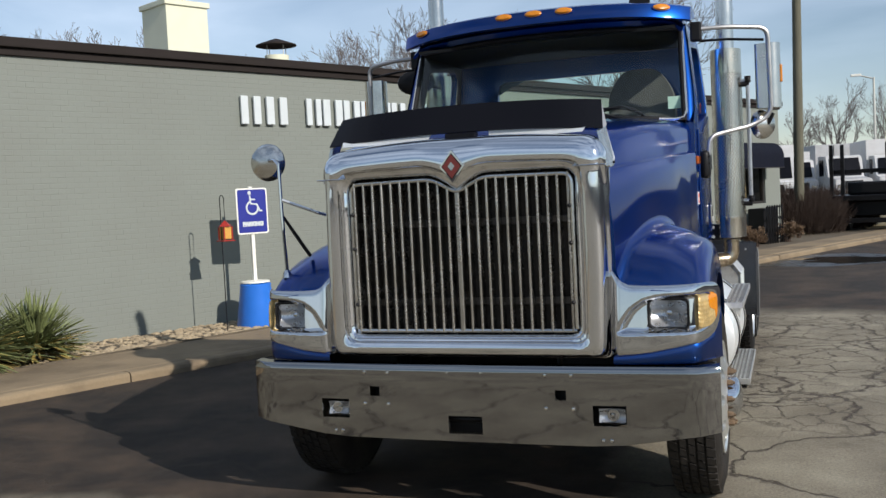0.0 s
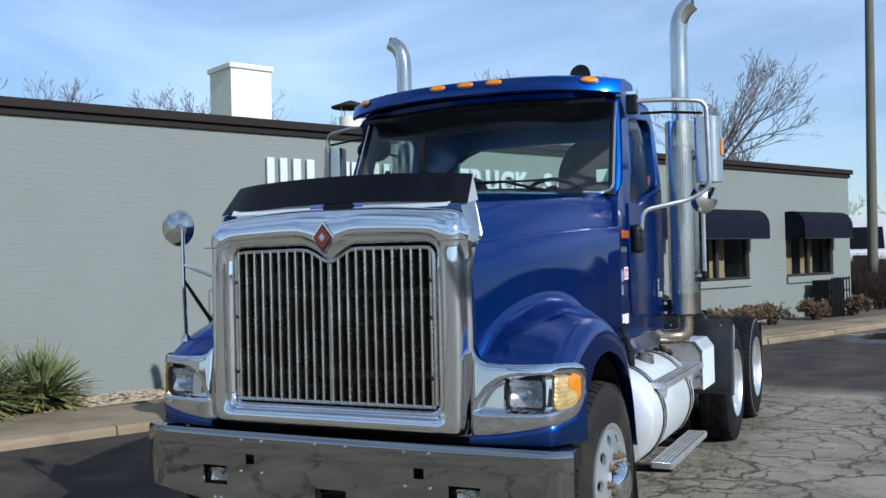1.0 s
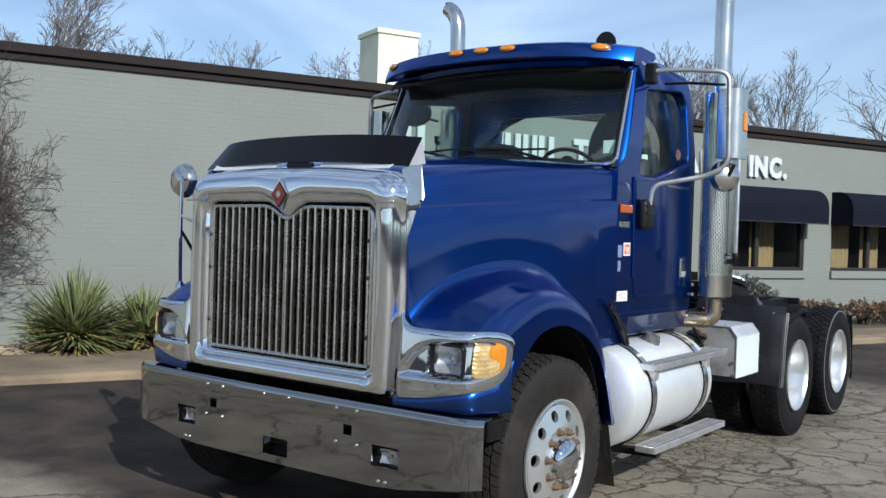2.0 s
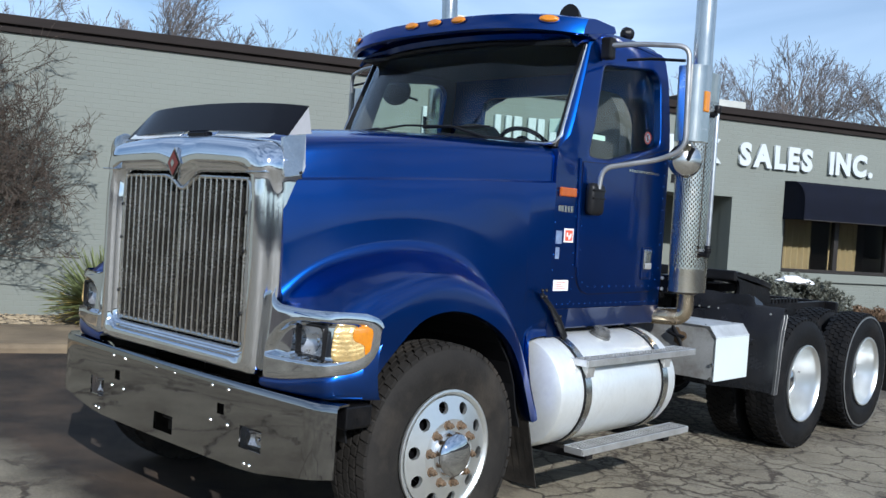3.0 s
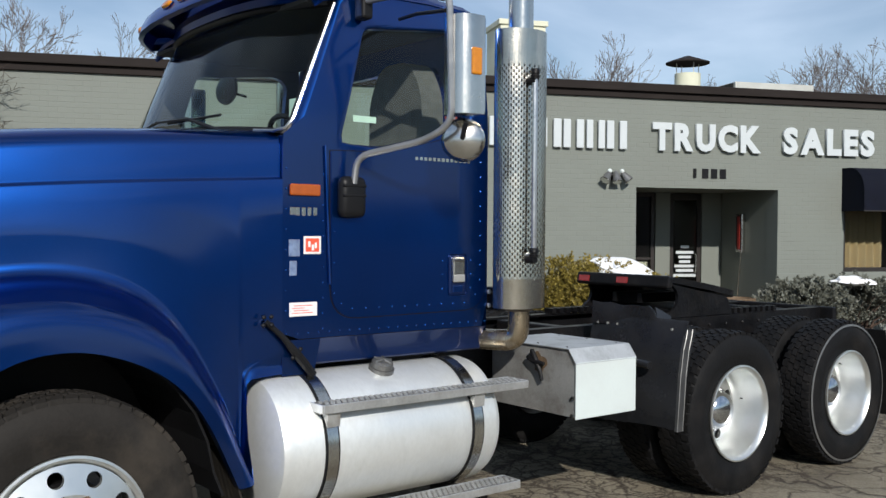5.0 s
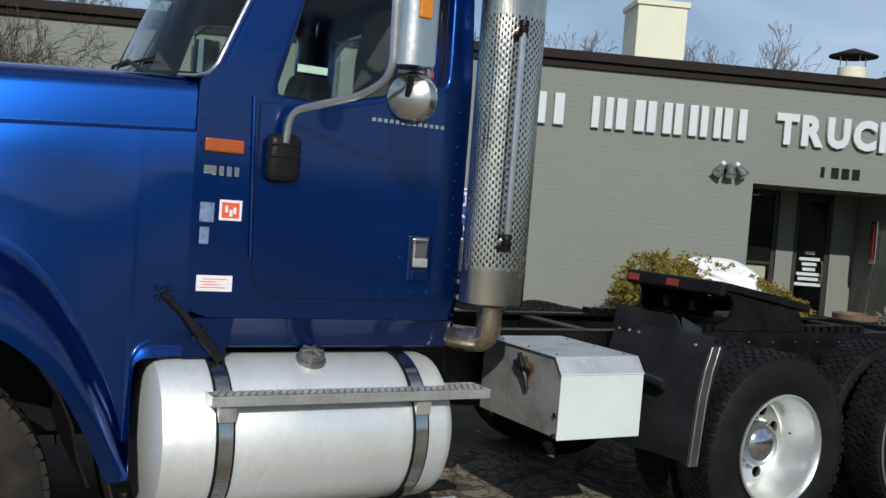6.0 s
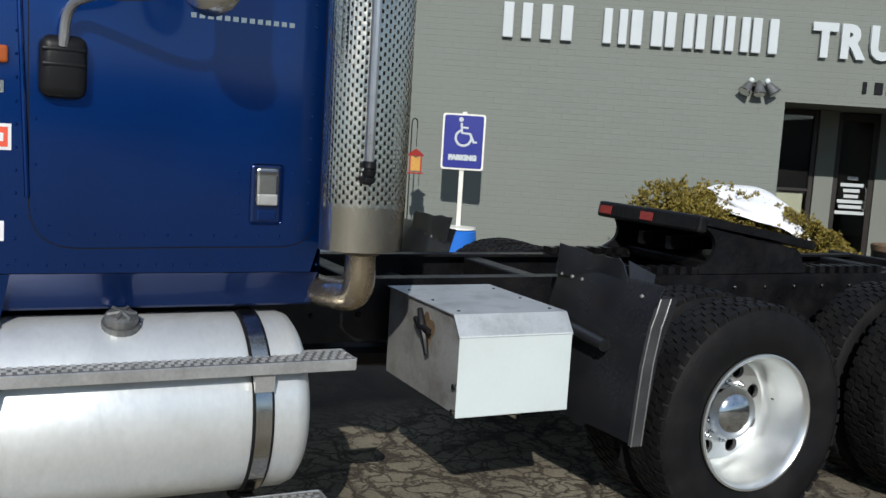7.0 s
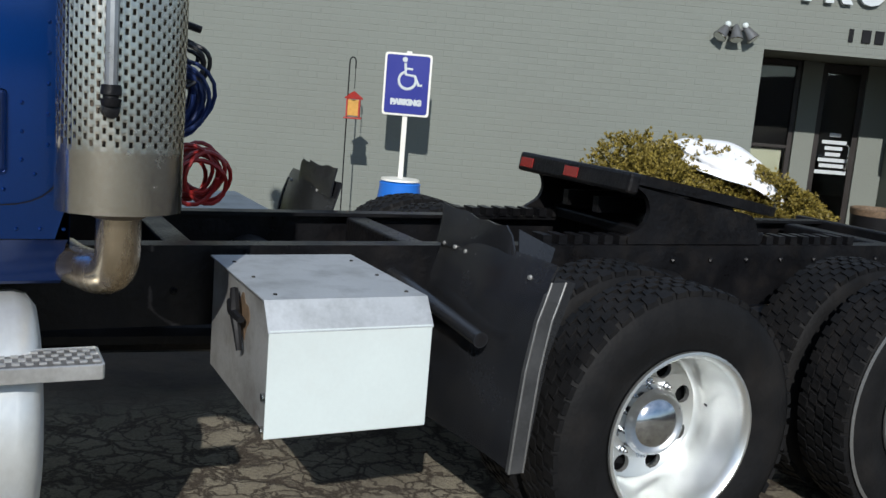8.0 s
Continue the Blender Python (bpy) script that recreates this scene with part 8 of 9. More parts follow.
def yucca(u, n, r, h, count, seed):
    rng = random.Random(seed)
    yk = tagged(empty("yucca", Matrix.Translation(at_site(u, n, 0.07))), "spiky green yucca clump with yellowed lower leaves", "yucca", "yuccas in the bed")
    for nm, mat, num, lo, hi in (("leaves", YUCCA_LEAF, count, 0.10, 1.5), ("dry_leaves", YUCCA_DRY, count // 3, -0.25, 0.45)):
        vs, fs = [], []
        for i in range(num):
            az = rng.uniform(0, 2 * math.pi)
            el = rng.uniform(lo, hi) if nm == "dry_leaves" else math.asin(min(1, rng.uniform(0.02, 1.0)))
            d = Vector((math.cos(az) * math.cos(el), math.sin(az) * math.cos(el), math.sin(el)))
            s_ = Vector((-math.sin(az), math.cos(az), 0))
            up = s_.cross(d)
            if up.z < 0:
                up = -up
            L = r * rng.uniform(0.75, 1.1) * (1 + 0.15 * math.sin(el)) * (0.85 if nm == "dry_leaves" else 1)
            w_ = rng.uniform(0.016, 0.026)
            o = Vector((rng.gauss(0, 0.05), rng.gauss(0, 0.05), h * 0.22 + rng.uniform(-0.03, 0.06)))
            droop = rng.uniform(0.02, 0.16) * L * math.cos(el)
            b0 = len(vs)
            for t, ww in ((0.05, 0.6), (0.3, 1.0), (0.65, 0.85), (0.9, 0.35), (1.0, 0.02)):
                c = o + d * (L * t) - Vector((0, 0, droop * t * t * 1.6))
                c.z = max(c.z, 0.01 + 0.004 * i % 0.03)
                vs += [tuple(c - s_ * w_ * ww + up * 0.006), tuple(c), tuple(c + s_ * w_ * ww + up * 0.006)]
            for q in range(4):
                a = b0 + 3 * q
                fs += [(a, a + 1, a + 4, a + 3), (a + 1, a + 2, a + 5, a + 4)]
        ob = mesh_object(nm, vs, fs, mat)
        ob.parent = yk
        tagged(ob, kind="stuff")
    return yk


yucca(3.70, 0.98, 0.72, 0.78, 520, 1)
yucca(4.50, 0.90, 0.58, 0.66, 380, 2)


def leafy_shrub(name, label, u, n, ru, rn, h, mat, count, seed, leaf=0.05, stem=BUSH_TWIG, lumps=9, fall=0.0):
    """A clipped or spreading shrub: short sprays of small leaves over an uneven body, on a few stems."""
    rng = random.Random(seed)
    sh = tagged(empty(name, Matrix.Translation(at_site(u, n, 0.07)) @ Matrix.Rotation(radians(65.96), 4, "Z")), label, "shrub")
    cl = [(rng.uniform(-0.7, 0.7) * ru, rng.uniform(-0.6, 0.6) * rn, h * rng.uniform(0.45, 0.72), rng.uniform(0.32, 0.5)) for _ in range(lumps)] + [(0, 0, h * 0.6, 0.62)]
    vs, fs = [], []
    tufts = []
    for i in range(count // 8 if count > 5000 else count // 5):
        cx, cy, cz, cr = cl[rng.randrange(len(cl))]
        az, s = rng.uniform(0, 2 * math.pi), rng.uniform(-0.6, 1)
        c = math.sqrt(1 - s * s)
        d = Vector((c * math.cos(az), c * math.sin(az), s))
        rad = Vector((ru * cr, rn * cr * 1.1, h * cr * 0.8)) * rng.uniform(0.75, 1.05)
        x, y = cx + d.x * rad.x, cy + d.y * rad.y
        top = h * (1.04 - (fall * max(0.0, x / ru + 0.25) ** 1.5))
        tufts.append((Vector((x, y, max(0.05, min(top, cz + d.z * rad.z)))), d))
    for p0, d in tufts:
        axis = (d + Vector((rng.gauss(0, 0.35), rng.gauss(0, 0.35), 0.35))).normalized()
        for i in range(8):
            p = p0 + axis * rng.uniform(-0.06, 0.06) + Vector((rng.gauss(0, 0.016), rng.gauss(0, 0.016), rng.gauss(0, 0.016)))
            for k in range(5):
                g = (axis * 0.9 + Vector((rng.gauss(0, 0.5), rng.gauss(0, 0.5), rng.gauss(0.1, 0.4)))).normalized()
                s_ = Matrix.Rotation(rng.uniform(0, 6.28), 3, g) @ g.orthogonal().normalized()
                L, w_ = leaf * rng.uniform(0.6, 1.2), leaf * rng.uniform(0.14, 0.26)
                b0 = len(vs)
                vs += [tuple(p), tuple(p + g * L * 0.5 + s_ * w_), tuple(p + g * L), tuple(p + g * L * 0.5 - s_ * w_)]
                fs.append((b0, b0 + 1, b0 + 2, b0 + 3))
    ob = mesh_object("foliage", vs, fs, mat)
    ob.parent = sh
    tagged(ob, kind="stuff")
    vs, fs = [], []
    for k in range(26):
        a = 2 * math.pi * k / 26 + rng.uniform(-0.2, 0.2)
        e = Vector((ru * rng.uniform(0.2, 0.75) * math.cos(a), rn * rng.uniform(0.2, 0.75) * math.sin(a), h * rng.uniform(0.4, 0.85)))
        add_limb(vs, fs, [Vector((0.1 * math.cos(a), 0.1 * math.sin(a), 0)), e * 0.5 + Vector((0, 0, 0.05)), e], [0.018, 0.011, 0.005], 4)
    ob = mesh_object("stems", vs, fs, stem)
    ob.parent = sh
    tagged(ob, kind="stuff")
    return sh


def snow_patch(u, n, z, ru, rn, rz, seed, tilt=0.0, slope=0.0, fall=0.0):
    bm = bmesh.new()
    bmesh.ops.create_icosphere(bm, subdivisions=4, radius=1)
    for v in bm.verts:
        q = v.co.copy()
        k = 1 + 0.28 * noise.noise(q * 1.7 + Vector((seed, 0, 0))) + 0.12 * noise.noise(q * 4.1 + Vector((0, seed, 0)))
        v.co = Vector((q.x * ru * k, q.y * rn * k, (q.z if q.z > 0 else q.z * 0.5) * rz * k + slope * q.y * rn - fall * max(0.0, q.x * ru + 0.1) ** 2))
    ob = link_mesh("snow_patch", bm, SNOW, True, 80)
    ob.matrix_world = Matrix.Translation(at_site(u, n, z)) @ Matrix.Rotation(radians(65.96), 4, "Z") @ Matrix.Rotation(tilt, 4, "Y")
    return tagged(ob, "leftover white snow lying on a shrub", "snow")


leafy_shrub("golden_shrub", "low spreading golden-green evergreen under old snow", 10.62, 1.0, 1.16, 0.74, 1.17, YEW, 46000, 4, 0.040, lumps=18, fall=0.42)
snow_patch(10.80, 1.26, 1.125, 0.60, 0.36, 0.115, 3.1, 0.10, 0.42, 0.75)
leafy_shrub("grey_shrub", "rounded grey-green shrub with a cap of snow", 14.3, 0.95, 1.25, 0.7, 0.93, GREY_SHRUB, 4200, 6, 0.06)
snow_patch(14.25, 1.05, 0.97, 0.32, 0.2, 0.09, 8.3, 0.05)
for k, (u_, s_) in enumerate(((16.2, 0.5), (17.1, 0.55), (18.3, 0.6), (19.3, 0.7), (20.3, 0.62), (22.2, 0.5), (24.0, 0.5))):
    leafy_shrub("brown_shrub", "low clipped brown winter shrub by the wall", u_, 0.75, s_, 0.42, 0.42, BROWN_SHRUB, 900, 20 + k, 0.05, lumps=4)


def twig_hedge(x, y, rx, ry, h, seed):
    rng = random.Random(seed)
    hd = tagged(empty("hedge", Matrix.Translation((x, y, 0.06))), "dense red-brown leafless hedge at the lot's end", "hedge")
    vs, fs = [], []
    for i in range(9500):
        a, q = rng.uniform(0, 6.283), math.sqrt(rng.random())
        p = Vector((rx * q * math.cos(a), ry * q * math.sin(a), 0))
        top = h * (1 - 0.35 * q ** 3) * rng.uniform(0.75, 1.05)
        z0 = rng.uniform(0, 0.7) * top
        d = Vector((rng.gauss(0, 0.35) + 0.3 * math.cos(a) * q, rng.gauss(0, 0.35) + 0.3 * math.sin(a) * q, 1)).normalized()
        L = min(rng.uniform(0.3, 0.7), top - z0 + 0.05)
        add_limb(vs, fs, [p + Vector((0, 0, z0)), p + Vector((0, 0, z0)) + d * L], [0.008, 0.004], 3)
    ob = mesh_object("twigs", vs, fs, BUSH_TWIG)
    ob.parent = hd
    tagged(ob, kind="stuff")


twig_hedge(1.55, 25.6, 1.55, 1.6, 1.5, 3)
twig_hedge(2.9, 28.6, 1.3, 1.4, 1.3, 4)

# ---------------------------------------------------------------- things by the wall
sign = tagged(empty("parking_sign", Matrix.Translation((-5.225, 6.63, 0.07)) @ Matrix.Rotation(radians(61), 4, "Z")), "blue accessible parking sign on a post in a blue tub", "sign")
part("tub", lathe(bmesh.new(), [(0.0, 0.27), (0.02, 0.275), (0.53, 0.205), (0.555, 0.21), (0.57, 0.19), (0.58, 0.03), (0.58, 0.0)], "z", (0, 0, 0), 36), TUB_BLUE, sign, "tapered bright blue plastic tub", True)
part("tub_lid", lathe(bmesh.new(), [(0.581, 0.20), (0.60, 0.195), (0.615, 0.05), (0.615, 0.0)], "z", (0, 0, 0), 32), WHITE_PAINT, sign, "white filled top", True)
part("post", boxed(-0.025, 0.025, -0.02, 0.02, 0.6, 1.87, 0.004), WHITE_PAINT, sign)
bm = bmesh.new()
prism(bm, round_poly([(-0.235, 1.235), (0.235, 1.235), (0.235, 1.85), (-0.235, 1.85)], 0.035, 5), "y", -0.036, -0.03)
brd = part("board", bm, WHITE_PAINT, sign, "white edged board")
bm = bmesh.new()
prism(bm, round_poly([(-0.215, 1.255), (0.215, 1.255), (0.215, 1.83), (-0.215, 1.83)], 0.028, 5), "y", -0.039, -0.0365)
part("field", bm, SIGN_BLUE, brd)
bm = bmesh.new()
sweep(bm, [(0.0 + 0.085 * math.cos(a), -0.0405, 1.585 + 0.085 * math.sin(a)) for a in np.linspace(radians(110), radians(395), 26)], 0.0135, 6)
sweep(bm, [(-0.03, -0.0405, 1.75), (-0.02, -0.0405, 1.64), (0.07, -0.0405, 1.63), (0.115, -0.0405, 1.54), (0.15, -0.0405, 1.545)], 0.0135, 6)
sweep(bm, [(-0.025, -0.0405, 1.70), (0.05, -0.0405, 1.695)], 0.011, 6)
bmesh.ops.create_uvsphere(bm, u_segments=12, v_segments=8, radius=0.026, matrix=Matrix.Translation((-0.035, -0.0405, 1.785)) @ Matrix.Diagonal((1, 0.4, 1, 1)))
for v in bm.verts:
    v.co.y = -0.0405 + (v.co.y + 0.0405) * 0.25
part("access_symbol", bm, WHITE_LETTER, brd, "white access symbol")
letters("parking_word", "PARKING", 0.074, 0.003, WHITE_LETTER, Matrix.Translation((0, -0.041, 1.345)) @ Matrix.Rotation(radians(90), 4, "X"), brd, "CENTER", 0.98, 0.0075)

feeder = tagged(empty("bird_feeder", Matrix.Translation((-5.30, 6.10, 0.07)) @ Matrix.Rotation(radians(66), 4, "Z")), "red and amber lantern bird feeder hanging from a black shepherd hook", "bird feeder")
part("hook_pole", tube([(-0.06, 0, 0), (-0.06, 0, 1.72)] + [(-0.03 - 0.03 * math.cos(a), 0, 1.72 + 0.045 * math.sin(a)) for a in np.linspace(0.2, math.pi, 9)] + [(0.0, 0, 1.66)], 0.007, 6), BLACK, feeder)
part("chain", tube([(0, 0, 1.66), (0, 0, 1.46)], 0.004, 5), BLACK, feeder)
part("roof", lathe(bmesh.new(), [(1.36, 0.0), (1.362, 0.092), (1.375, 0.088), (1.42, 0.03), (1.44, 0.0)], "z", (0, 0, 0), 4), RED_PAINT, feeder, "red pyramid roof")
part("body", boxed(-0.055, 0.055, -0.055, 0.055, 1.20, 1.355, 0.004), LANTERN_GLASS, feeder, "amber seed panels")
for sx_ in (-1, 1):
    for sy_ in (-1, 1):
        part("corner_post", boxed(sx_ * 0.06 - 0.008, sx_ * 0.06 + 0.008, sy_ * 0.06 - 0.008, sy_ * 0.06 + 0.008, 1.19, 1.36), RED_PAINT, feeder)
part("tray", boxed(-0.088, 0.088, -0.088, 0.088, 1.17, 1.185, 0.004), RED_PAINT, feeder)

can = tagged(empty("litter_bin", Matrix.Translation(at_site(12.42, 1.0, 0.102))), "dark round litter bin with a brown rim beside the entrance", "litter bin")
part("bin", lathe(bmesh.new(), [(0, 0.20), (0.02, 0.22), (0.62, 0.26), (0.63, 0.24), (0.3, 0.2), (0.3, 0.0)], "z", (0, 0, 0), 28), BLACK, can, "", True)
part("rim", lathe(bmesh.new(), [(0.60, 0.262), (0.66, 0.268), (0.67, 0.25), (0.62, 0.24)], "z", (0, 0, 0), 28, True), RUST, can, "", True)

lattice = tagged(empty("lattice_screen", Matrix.Translation(at_site(23.4, 0.75, 0.07)) @ Matrix.Rotation(radians(65.96), 4, "Z")), "dark wooden lattice screen round a bin", "screen")
for k in range(7):
    part("slat", boxed(-0.45 + 0.14 * k, -0.41 + 0.14 * k, -0.012, 0.0, 0, 0.98), BLACK_STEEL, lattice)
for z in (0.1, 0.36, 0.62, 0.9):
    part("slat", boxed(-0.47, 0.47, 0.001, 0.013, z, z + 0.05), BLACK_STEEL, lattice)
part("bin", boxed(-0.38, 0.38, 0.1, 0.55, 0, 0.9, 0.03), BLACK, lattice)

# ---------------------------------------------------------------- beyond the lot
pole = tagged(empty("utility_pole", Matrix.Translation((1.85, 24.7, 0)) @ Matrix.Rotation(radians(0.8), 4, "Y")), "tall weathered grey-green wooden utility pole", "utility pole")
part("shaft", lathe(bmesh.new(), [(0, 0.15), (0.3, 0.145), (11.5, 0.10), (11.5, 0.0)], "z", (0, 0, 0), 16), POLE_WOOD, pole, "", True)
lamp = tagged(empty("street_lamp", Matrix.Translation((7.5, 70, 0))), "distant grey street lamp with a short arm", "street lamp")
part("pole", tube([(0, 0, 0), (0, 0, 8.6)], [0.12, 0.07], 8), GALV, lamp)
part("arm", tube([(0, 0, 8.5), (-0.9, 0, 8.8)], 0.05, 6), GALV, lamp)
part("head", boxed(-1.5, -0.8, -0.15, 0.15, 8.74, 8.92, 0.04), WHITE_PAINT, lamp)

FAR_WHITE = material("far_white_body", (0.56, 0.56, 0.56), 0.4, vary=0.06, scale=2, dirt=(0.4, 0.38, 0.35), dirt_amount=0.3)
FAR_GREY = material("far_grey_body", (0.42, 0.43, 0.44), 0.5, vary=0.1, scale=2, dirt=(0.25, 0.23, 0.2), dirt_amount=0.4)


def wheel_set(parent, spots_, r=0.5):
    for x, y in spots_:
        wl_ = part("wheel", lathe(bmesh.new(), [(-0.14, r * 0.55), (-0.15, r * 0.9), (-0.12, r), (0.12, r), (0.15, r * 0.9), (0.14, r * 0.55), (0.05, r * 0.5), (0.05, 0.0)], "x", (x, y, r), 24), RUBBER, parent)
        part("rim", lathe(bmesh.new(), [(-0.1, r * 0.54), (0.12, r * 0.52), (0.1, 0.0)], "x", (x, y, r), 20), ALU, wl_)


def far_truck(x, y, turn, body, box_len, box_h, label, cab_h=2.7, hood_len=0.9, brow=0.14):
    """A parked lorry facing -y in its own frame."""
    tr = tagged(empty("parked_truck", Matrix.Translation((x, y, 0)) @ Matrix.Rotation(turn, 4, "Z")), label, "truck")
    bm = bmesh.new()
    prism(bm, [(0, 0.6), (0, 1.5), (hood_len, 1.65), (hood_len + 0.45, cab_h), (hood_len + 1.9, cab_h + 0.05), (hood_len + 1.9, 0.6)], "x", -1.15, 1.15)
    bmesh.ops.bevel(bm, geom=bm.edges[:], offset=0.06, segments=2, affect="EDGES")
    cb = part("cab", bm, body, tr)
    a, b = (hood_len + 0.03, 1.74), (hood_len + 0.42, cab_h - brow)
    k = (cab_h - brow - 1.65) / (cab_h - 1.65)
    b = (hood_len + 0.45 * k, cab_h - brow)
    bm = bmesh.new()
    loft(bm, [[(xx, a[0] - 0.045, a[1]) for xx in (-0.98, 0.98)], [(xx, b[0] - 0.045, b[1]) for xx in (-0.92, 0.92)]])
    solid(part("windscreen", bm, MATT_BLACK, cb, "dark windscreen"), 0.01)
    part("grille", boxed(-0.55, 0.55, -0.03, 0.0, 0.85, 1.4, 0.01), BLACK, cb)
    part("bumper", boxed(-1.18, 1.18, -0.12, 0.02, 0.4, 0.72, 0.03), FAR_GREY, cb)
    for s in (-1, 1):
        part("headlight", boxed(s * 0.85 - 0.16, s * 0.85 + 0.16, -0.035, 0.0, 0.95, 1.2, 0.02), CHROME, cb)
        part("side_window", boxed(min(s * 1.152, s * 1.16), max(s * 1.152, s * 1.16), hood_len + 0.7, hood_len + 1.6, 1.75, cab_h - 0.2), MATT_BLACK, cb)
    if box_len:
        part("cargo_box", boxed(-1.25, 1.25, hood_len + 2.1, hood_len + 2.1 + box_len, 1.0, 1.0 + box_h, 0.03), body, tr)
    part("frame", boxed(-0.45, 0.45, hood_len + 1.5, hood_len + 2.2 + max(box_len, 2.5), 0.7, 0.98), BLACK_STEEL, tr)
    wheel_set(tr, [(s * 1.0, y_) for s in (-1, 1) for y_ in (hood_len * 0.7 + 0.1, hood_len + 1.2 + max(box_len, 2.5) * 0.7)])
    return tr


far_truck(0.85, 50, radians(4), FAR_WHITE, 5.0, 2.6, "white high-roofed delivery truck parked at the far end", 3.5, 0.25, 0.62)
far_truck(2.35, 62, radians(10), FAR_WHITE, 4.5, 2.5, "white cab box truck parked nose on", 2.9, 1.1)
far_truck(5.45, 60, radians(16), FAR_GREY, 0, 0, "grey conventional truck parked behind the flatbed", 3.0, 1.4)
far_truck(8.1, 61, radians(8), FAR_WHITE, 5.0, 3.0, "white box truck parked in the yard", 2.9, 1.0)
tl = tagged(empty("box_trailer", Matrix.Translation((4.75, 70, 0)) @ Matrix.Rotation(radians(14), 4, "Z")), "grey-white box trailer parked end on in the yard", "trailer")
part("box", boxed(-1.3, 1.3, 0, 12, 1.1, 4.05, 0.03), FAR_GREY, tl)
part("door_bar", boxed(-0.02, 0.02, -0.03, -0.002, 1.2, 3.95), BLACK_STEEL, tl)
part("frame", boxed(-0.6, 0.6, 0, 12, 0.8, 1.08), BLACK_STEEL, tl)
wheel_set(tl, [(s * 1.05, y_) for s in (-1, 1) for y_ in (1.4, 2.7)])

fb = tagged(empty("flatbed_truck", Matrix.Translation((3.85, 25.6, 0)) @ Matrix.Rotation(radians(-12), 4, "Z")), "black stake-bed truck body with upright posts", "truck")
part("deck", boxed(-1.15, 1.15, -0.3, 4.8, 0.95, 1.12, 0.02), BLACK_STEEL, fb)
part("rear_bumper", boxed(-1.15, 1.15, -0.42, -0.31, 0.32, 0.46, 0.02), BLACK_STEEL, fb)
for x in (-1.05, -0.75, 0.45, 1.05):
    part("post", boxed(x - 0.05, x + 0.05, -0.28, -0.18, 1.122, 2.6, 0.01), BLACK_STEEL, fb)
for z in (1.75,):
    part("rail", boxed(-1.12, 1.12, -0.17, -0.12, z, z + 0.12, 0.01), BLACK_STEEL, fb)
part("cargo", boxed(-0.7, 0.45, 0.2, 1.4, 1.122, 1.5, 0.06), BLACK, fb, "dark covered bundle on the deck")
part("tool_box", boxed(-0.75, 0.75, 0.1, 1.3, 0.5, 0.94, 0.03), BLACK_STEEL, fb)
for s in (-1, 1):
    part("tail_post", boxed(s * 0.85 - 0.06, s * 0.85 + 0.06, -0.40, -0.3, 0.46, 0.95), BLACK_STEEL, fb)
    part("tail_light", boxed(s * 0.95 - 0.08, s * 0.95 + 0.08, -0.435, -0.405, 0.52, 0.62, 0.01), RED_REFLECTOR, fb)
wheel_set(fb, [(s * 0.85, y_) for s in (-1, 1) for y_ in (0.8, 2.0)], 0.5)

# low wooded horizon all round, far off; its unseen part is added for reflections
bm = bmesh.new()
rows = [[], []]
for k in range(721):
    a = 2 * math.pi * k / 720
    h_ = 6.5 + 2.0 * noise.noise(Vector((math.cos(a) * 6, math.sin(a) * 6, 0.3))) + 0.3 * noise.noise(Vector((math.cos(a) * 15, math.sin(a) * 15, 2.3)))
    # nearer on the unseen side that the truck's flank mirrors
    rx_ = 120 if math.cos(a) > 0 else 170
    rows[0].append((rx_ * math.cos(a), 170 * math.sin(a), -0.5))
    rows[1].append((rx_ * math.cos(a), 170 * math.sin(a), h_))
loft(bm, rows)
tagged(link_mesh("backdrop", bm, material("far_woods", (0.17, 0.15, 0.14), 1.0, vary=0.3, scale=0.15, fine=2.0)), "low backdrop of bare woods round the horizon, unseen part assumed", "woods", kind="structure")

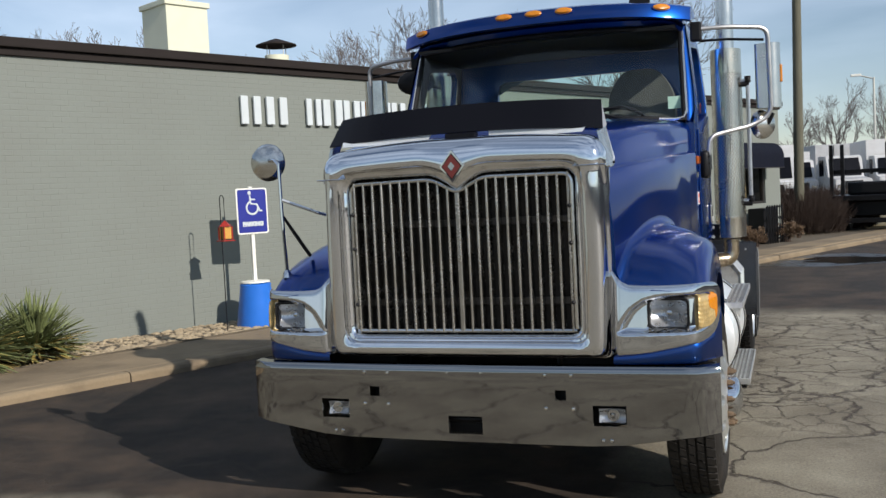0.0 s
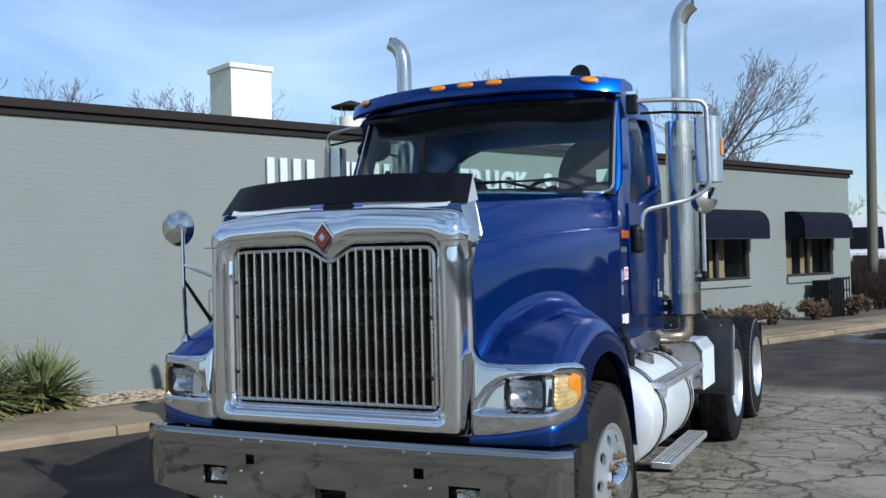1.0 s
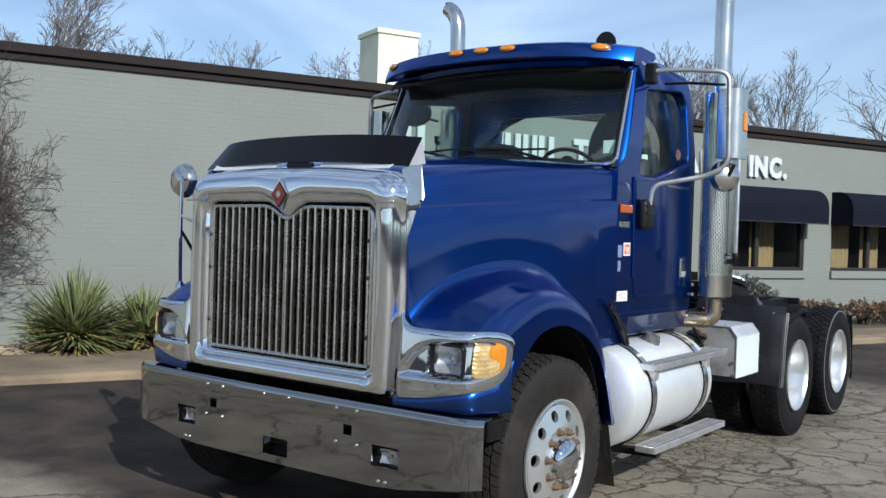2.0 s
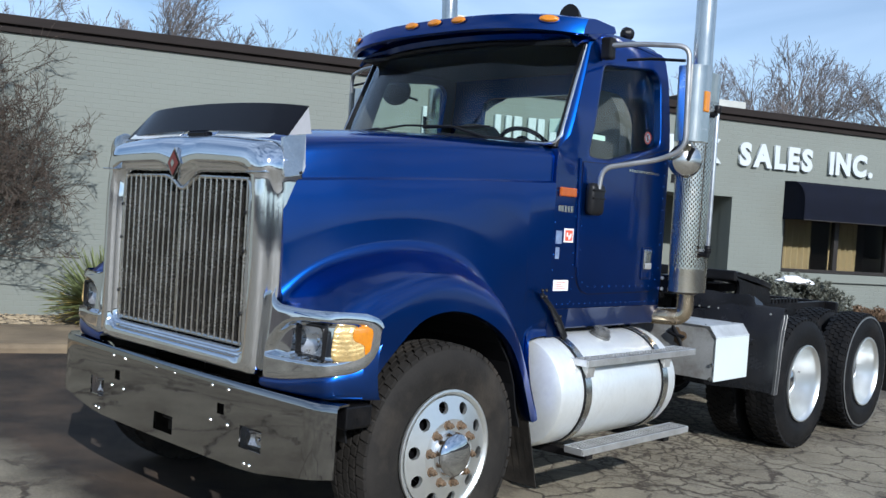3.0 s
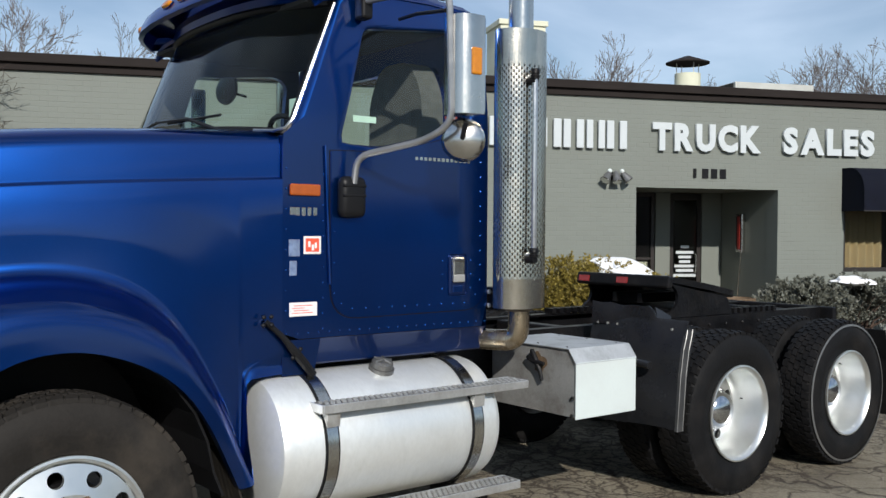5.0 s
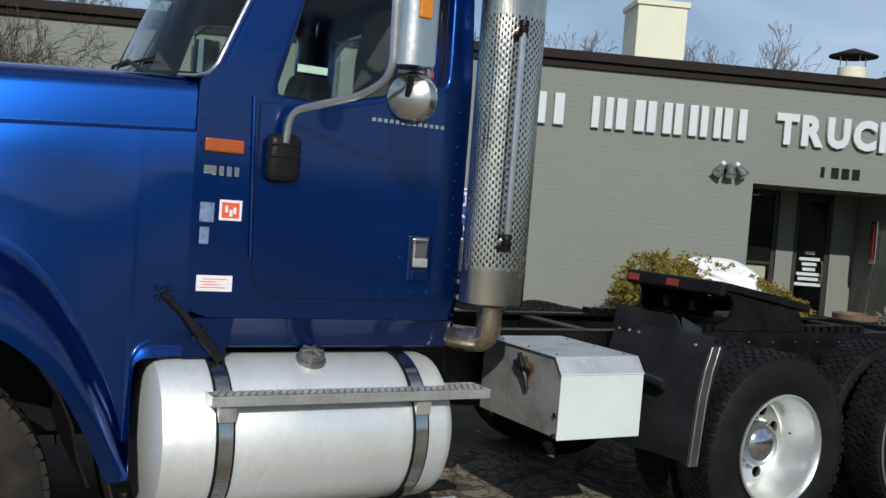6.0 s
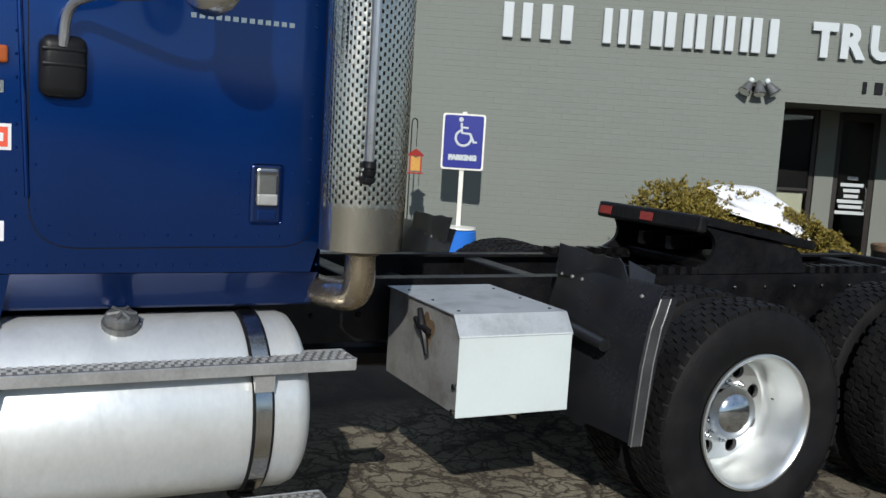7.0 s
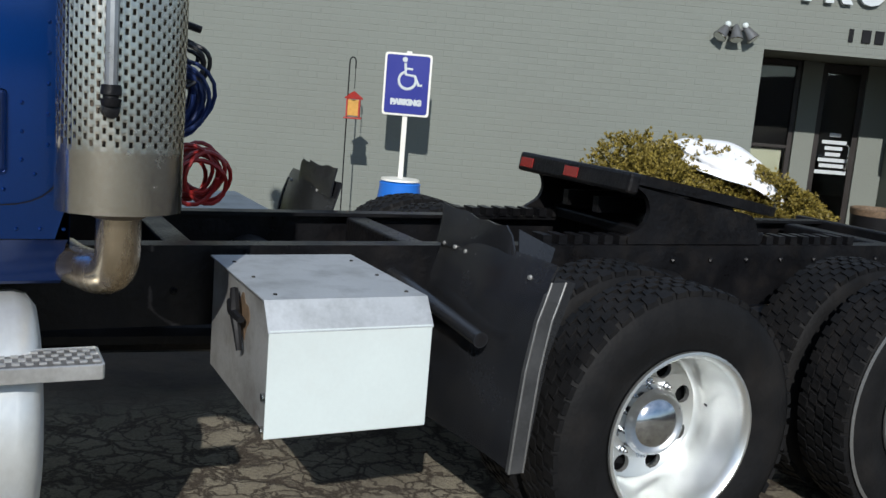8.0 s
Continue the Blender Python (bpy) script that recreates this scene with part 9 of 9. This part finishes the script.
# ---------------------------------------------------------------- bricks of the front wall
COURSE, LENGTH, JOINT = 0.0677, 0.2032, 0.006


def brick_lists(x0, x1, z0, z1, vs, fs, rng):
    y1 = -0.0019 + rng.uniform(-0.0006, 0.0006)
    b = 0.003
    i = len(vs)
    vs += [(x0, 0, z0), (x1, 0, z0), (x1, 0, z1), (x0, 0, z1), (x0 + b, y1, z0 + b), (x1 - b, y1, z0 + b), (x1 - b, y1, z1 - b), (x0 + b, y1, z1 - b)]
    fs += [(i + 4, i + 5, i + 6, i + 7), (i, i + 1, i + 5, i + 4), (i + 1, i + 2, i + 6, i + 5), (i + 2, i + 3, i + 7, i + 6), (i + 3, i, i + 4, i + 7)]


HOLES = [(DOOR_L, DOOR_R, -1, DOOR_TOP)] + [(a - 0.02, b + 0.02, SILL - 0.16, HEAD) for a, b in WINDOWS]
rng = random.Random(9)
vs, fs = [], []
one_v, one_f = [], []
brick_lists(0, LENGTH - JOINT, 0, COURSE - JOINT, one_v, one_f, rng)
brick_mesh = bpy.data.meshes.new("brick")
brick_mesh.from_pydata(one_v, [], one_f)
brick_mesh.materials.append(WALL_PAINT)
for c in range(0, 53):
    z0 = 0.045 + c * COURSE
    z1 = z0 + COURSE - JOINT
    if z1 > 3.588:
        break
    u = -1.0 + (LENGTH / 2 if c % 2 else 0)
    while u < WALL_R - 0.1:
        a, b = u, min(u + LENGTH - JOINT, WALL_R)
        u += LENGTH
        for h0, h1, k0, k1 in HOLES:
            if z1 > k0 and z0 < k1 and b > h0 and a < h1:
                if a < h0 - 0.03:
                    b = h0
                elif b > h1 + 0.03:
                    a = h1
                else:
                    a = b
        if b - a < 0.02:
            continue
        if 7.9 < a < 11.2 and 1.5 < z0 < 2.62 and b - a > LENGTH - JOINT - 0.001:
            ob = new("brick", brick_mesh)
            ob.parent = wall_front
            ob.location = (a, rng.uniform(-0.0006, 0.0006), z0)
        else:
            brick_lists(a, b, z0, z1, vs, fs, rng)
rest = mesh_object("brick_courses", vs, fs, WALL_PAINT)
rest.parent = wall_front
tagged(rest, "painted brick courses", kind="stuff")
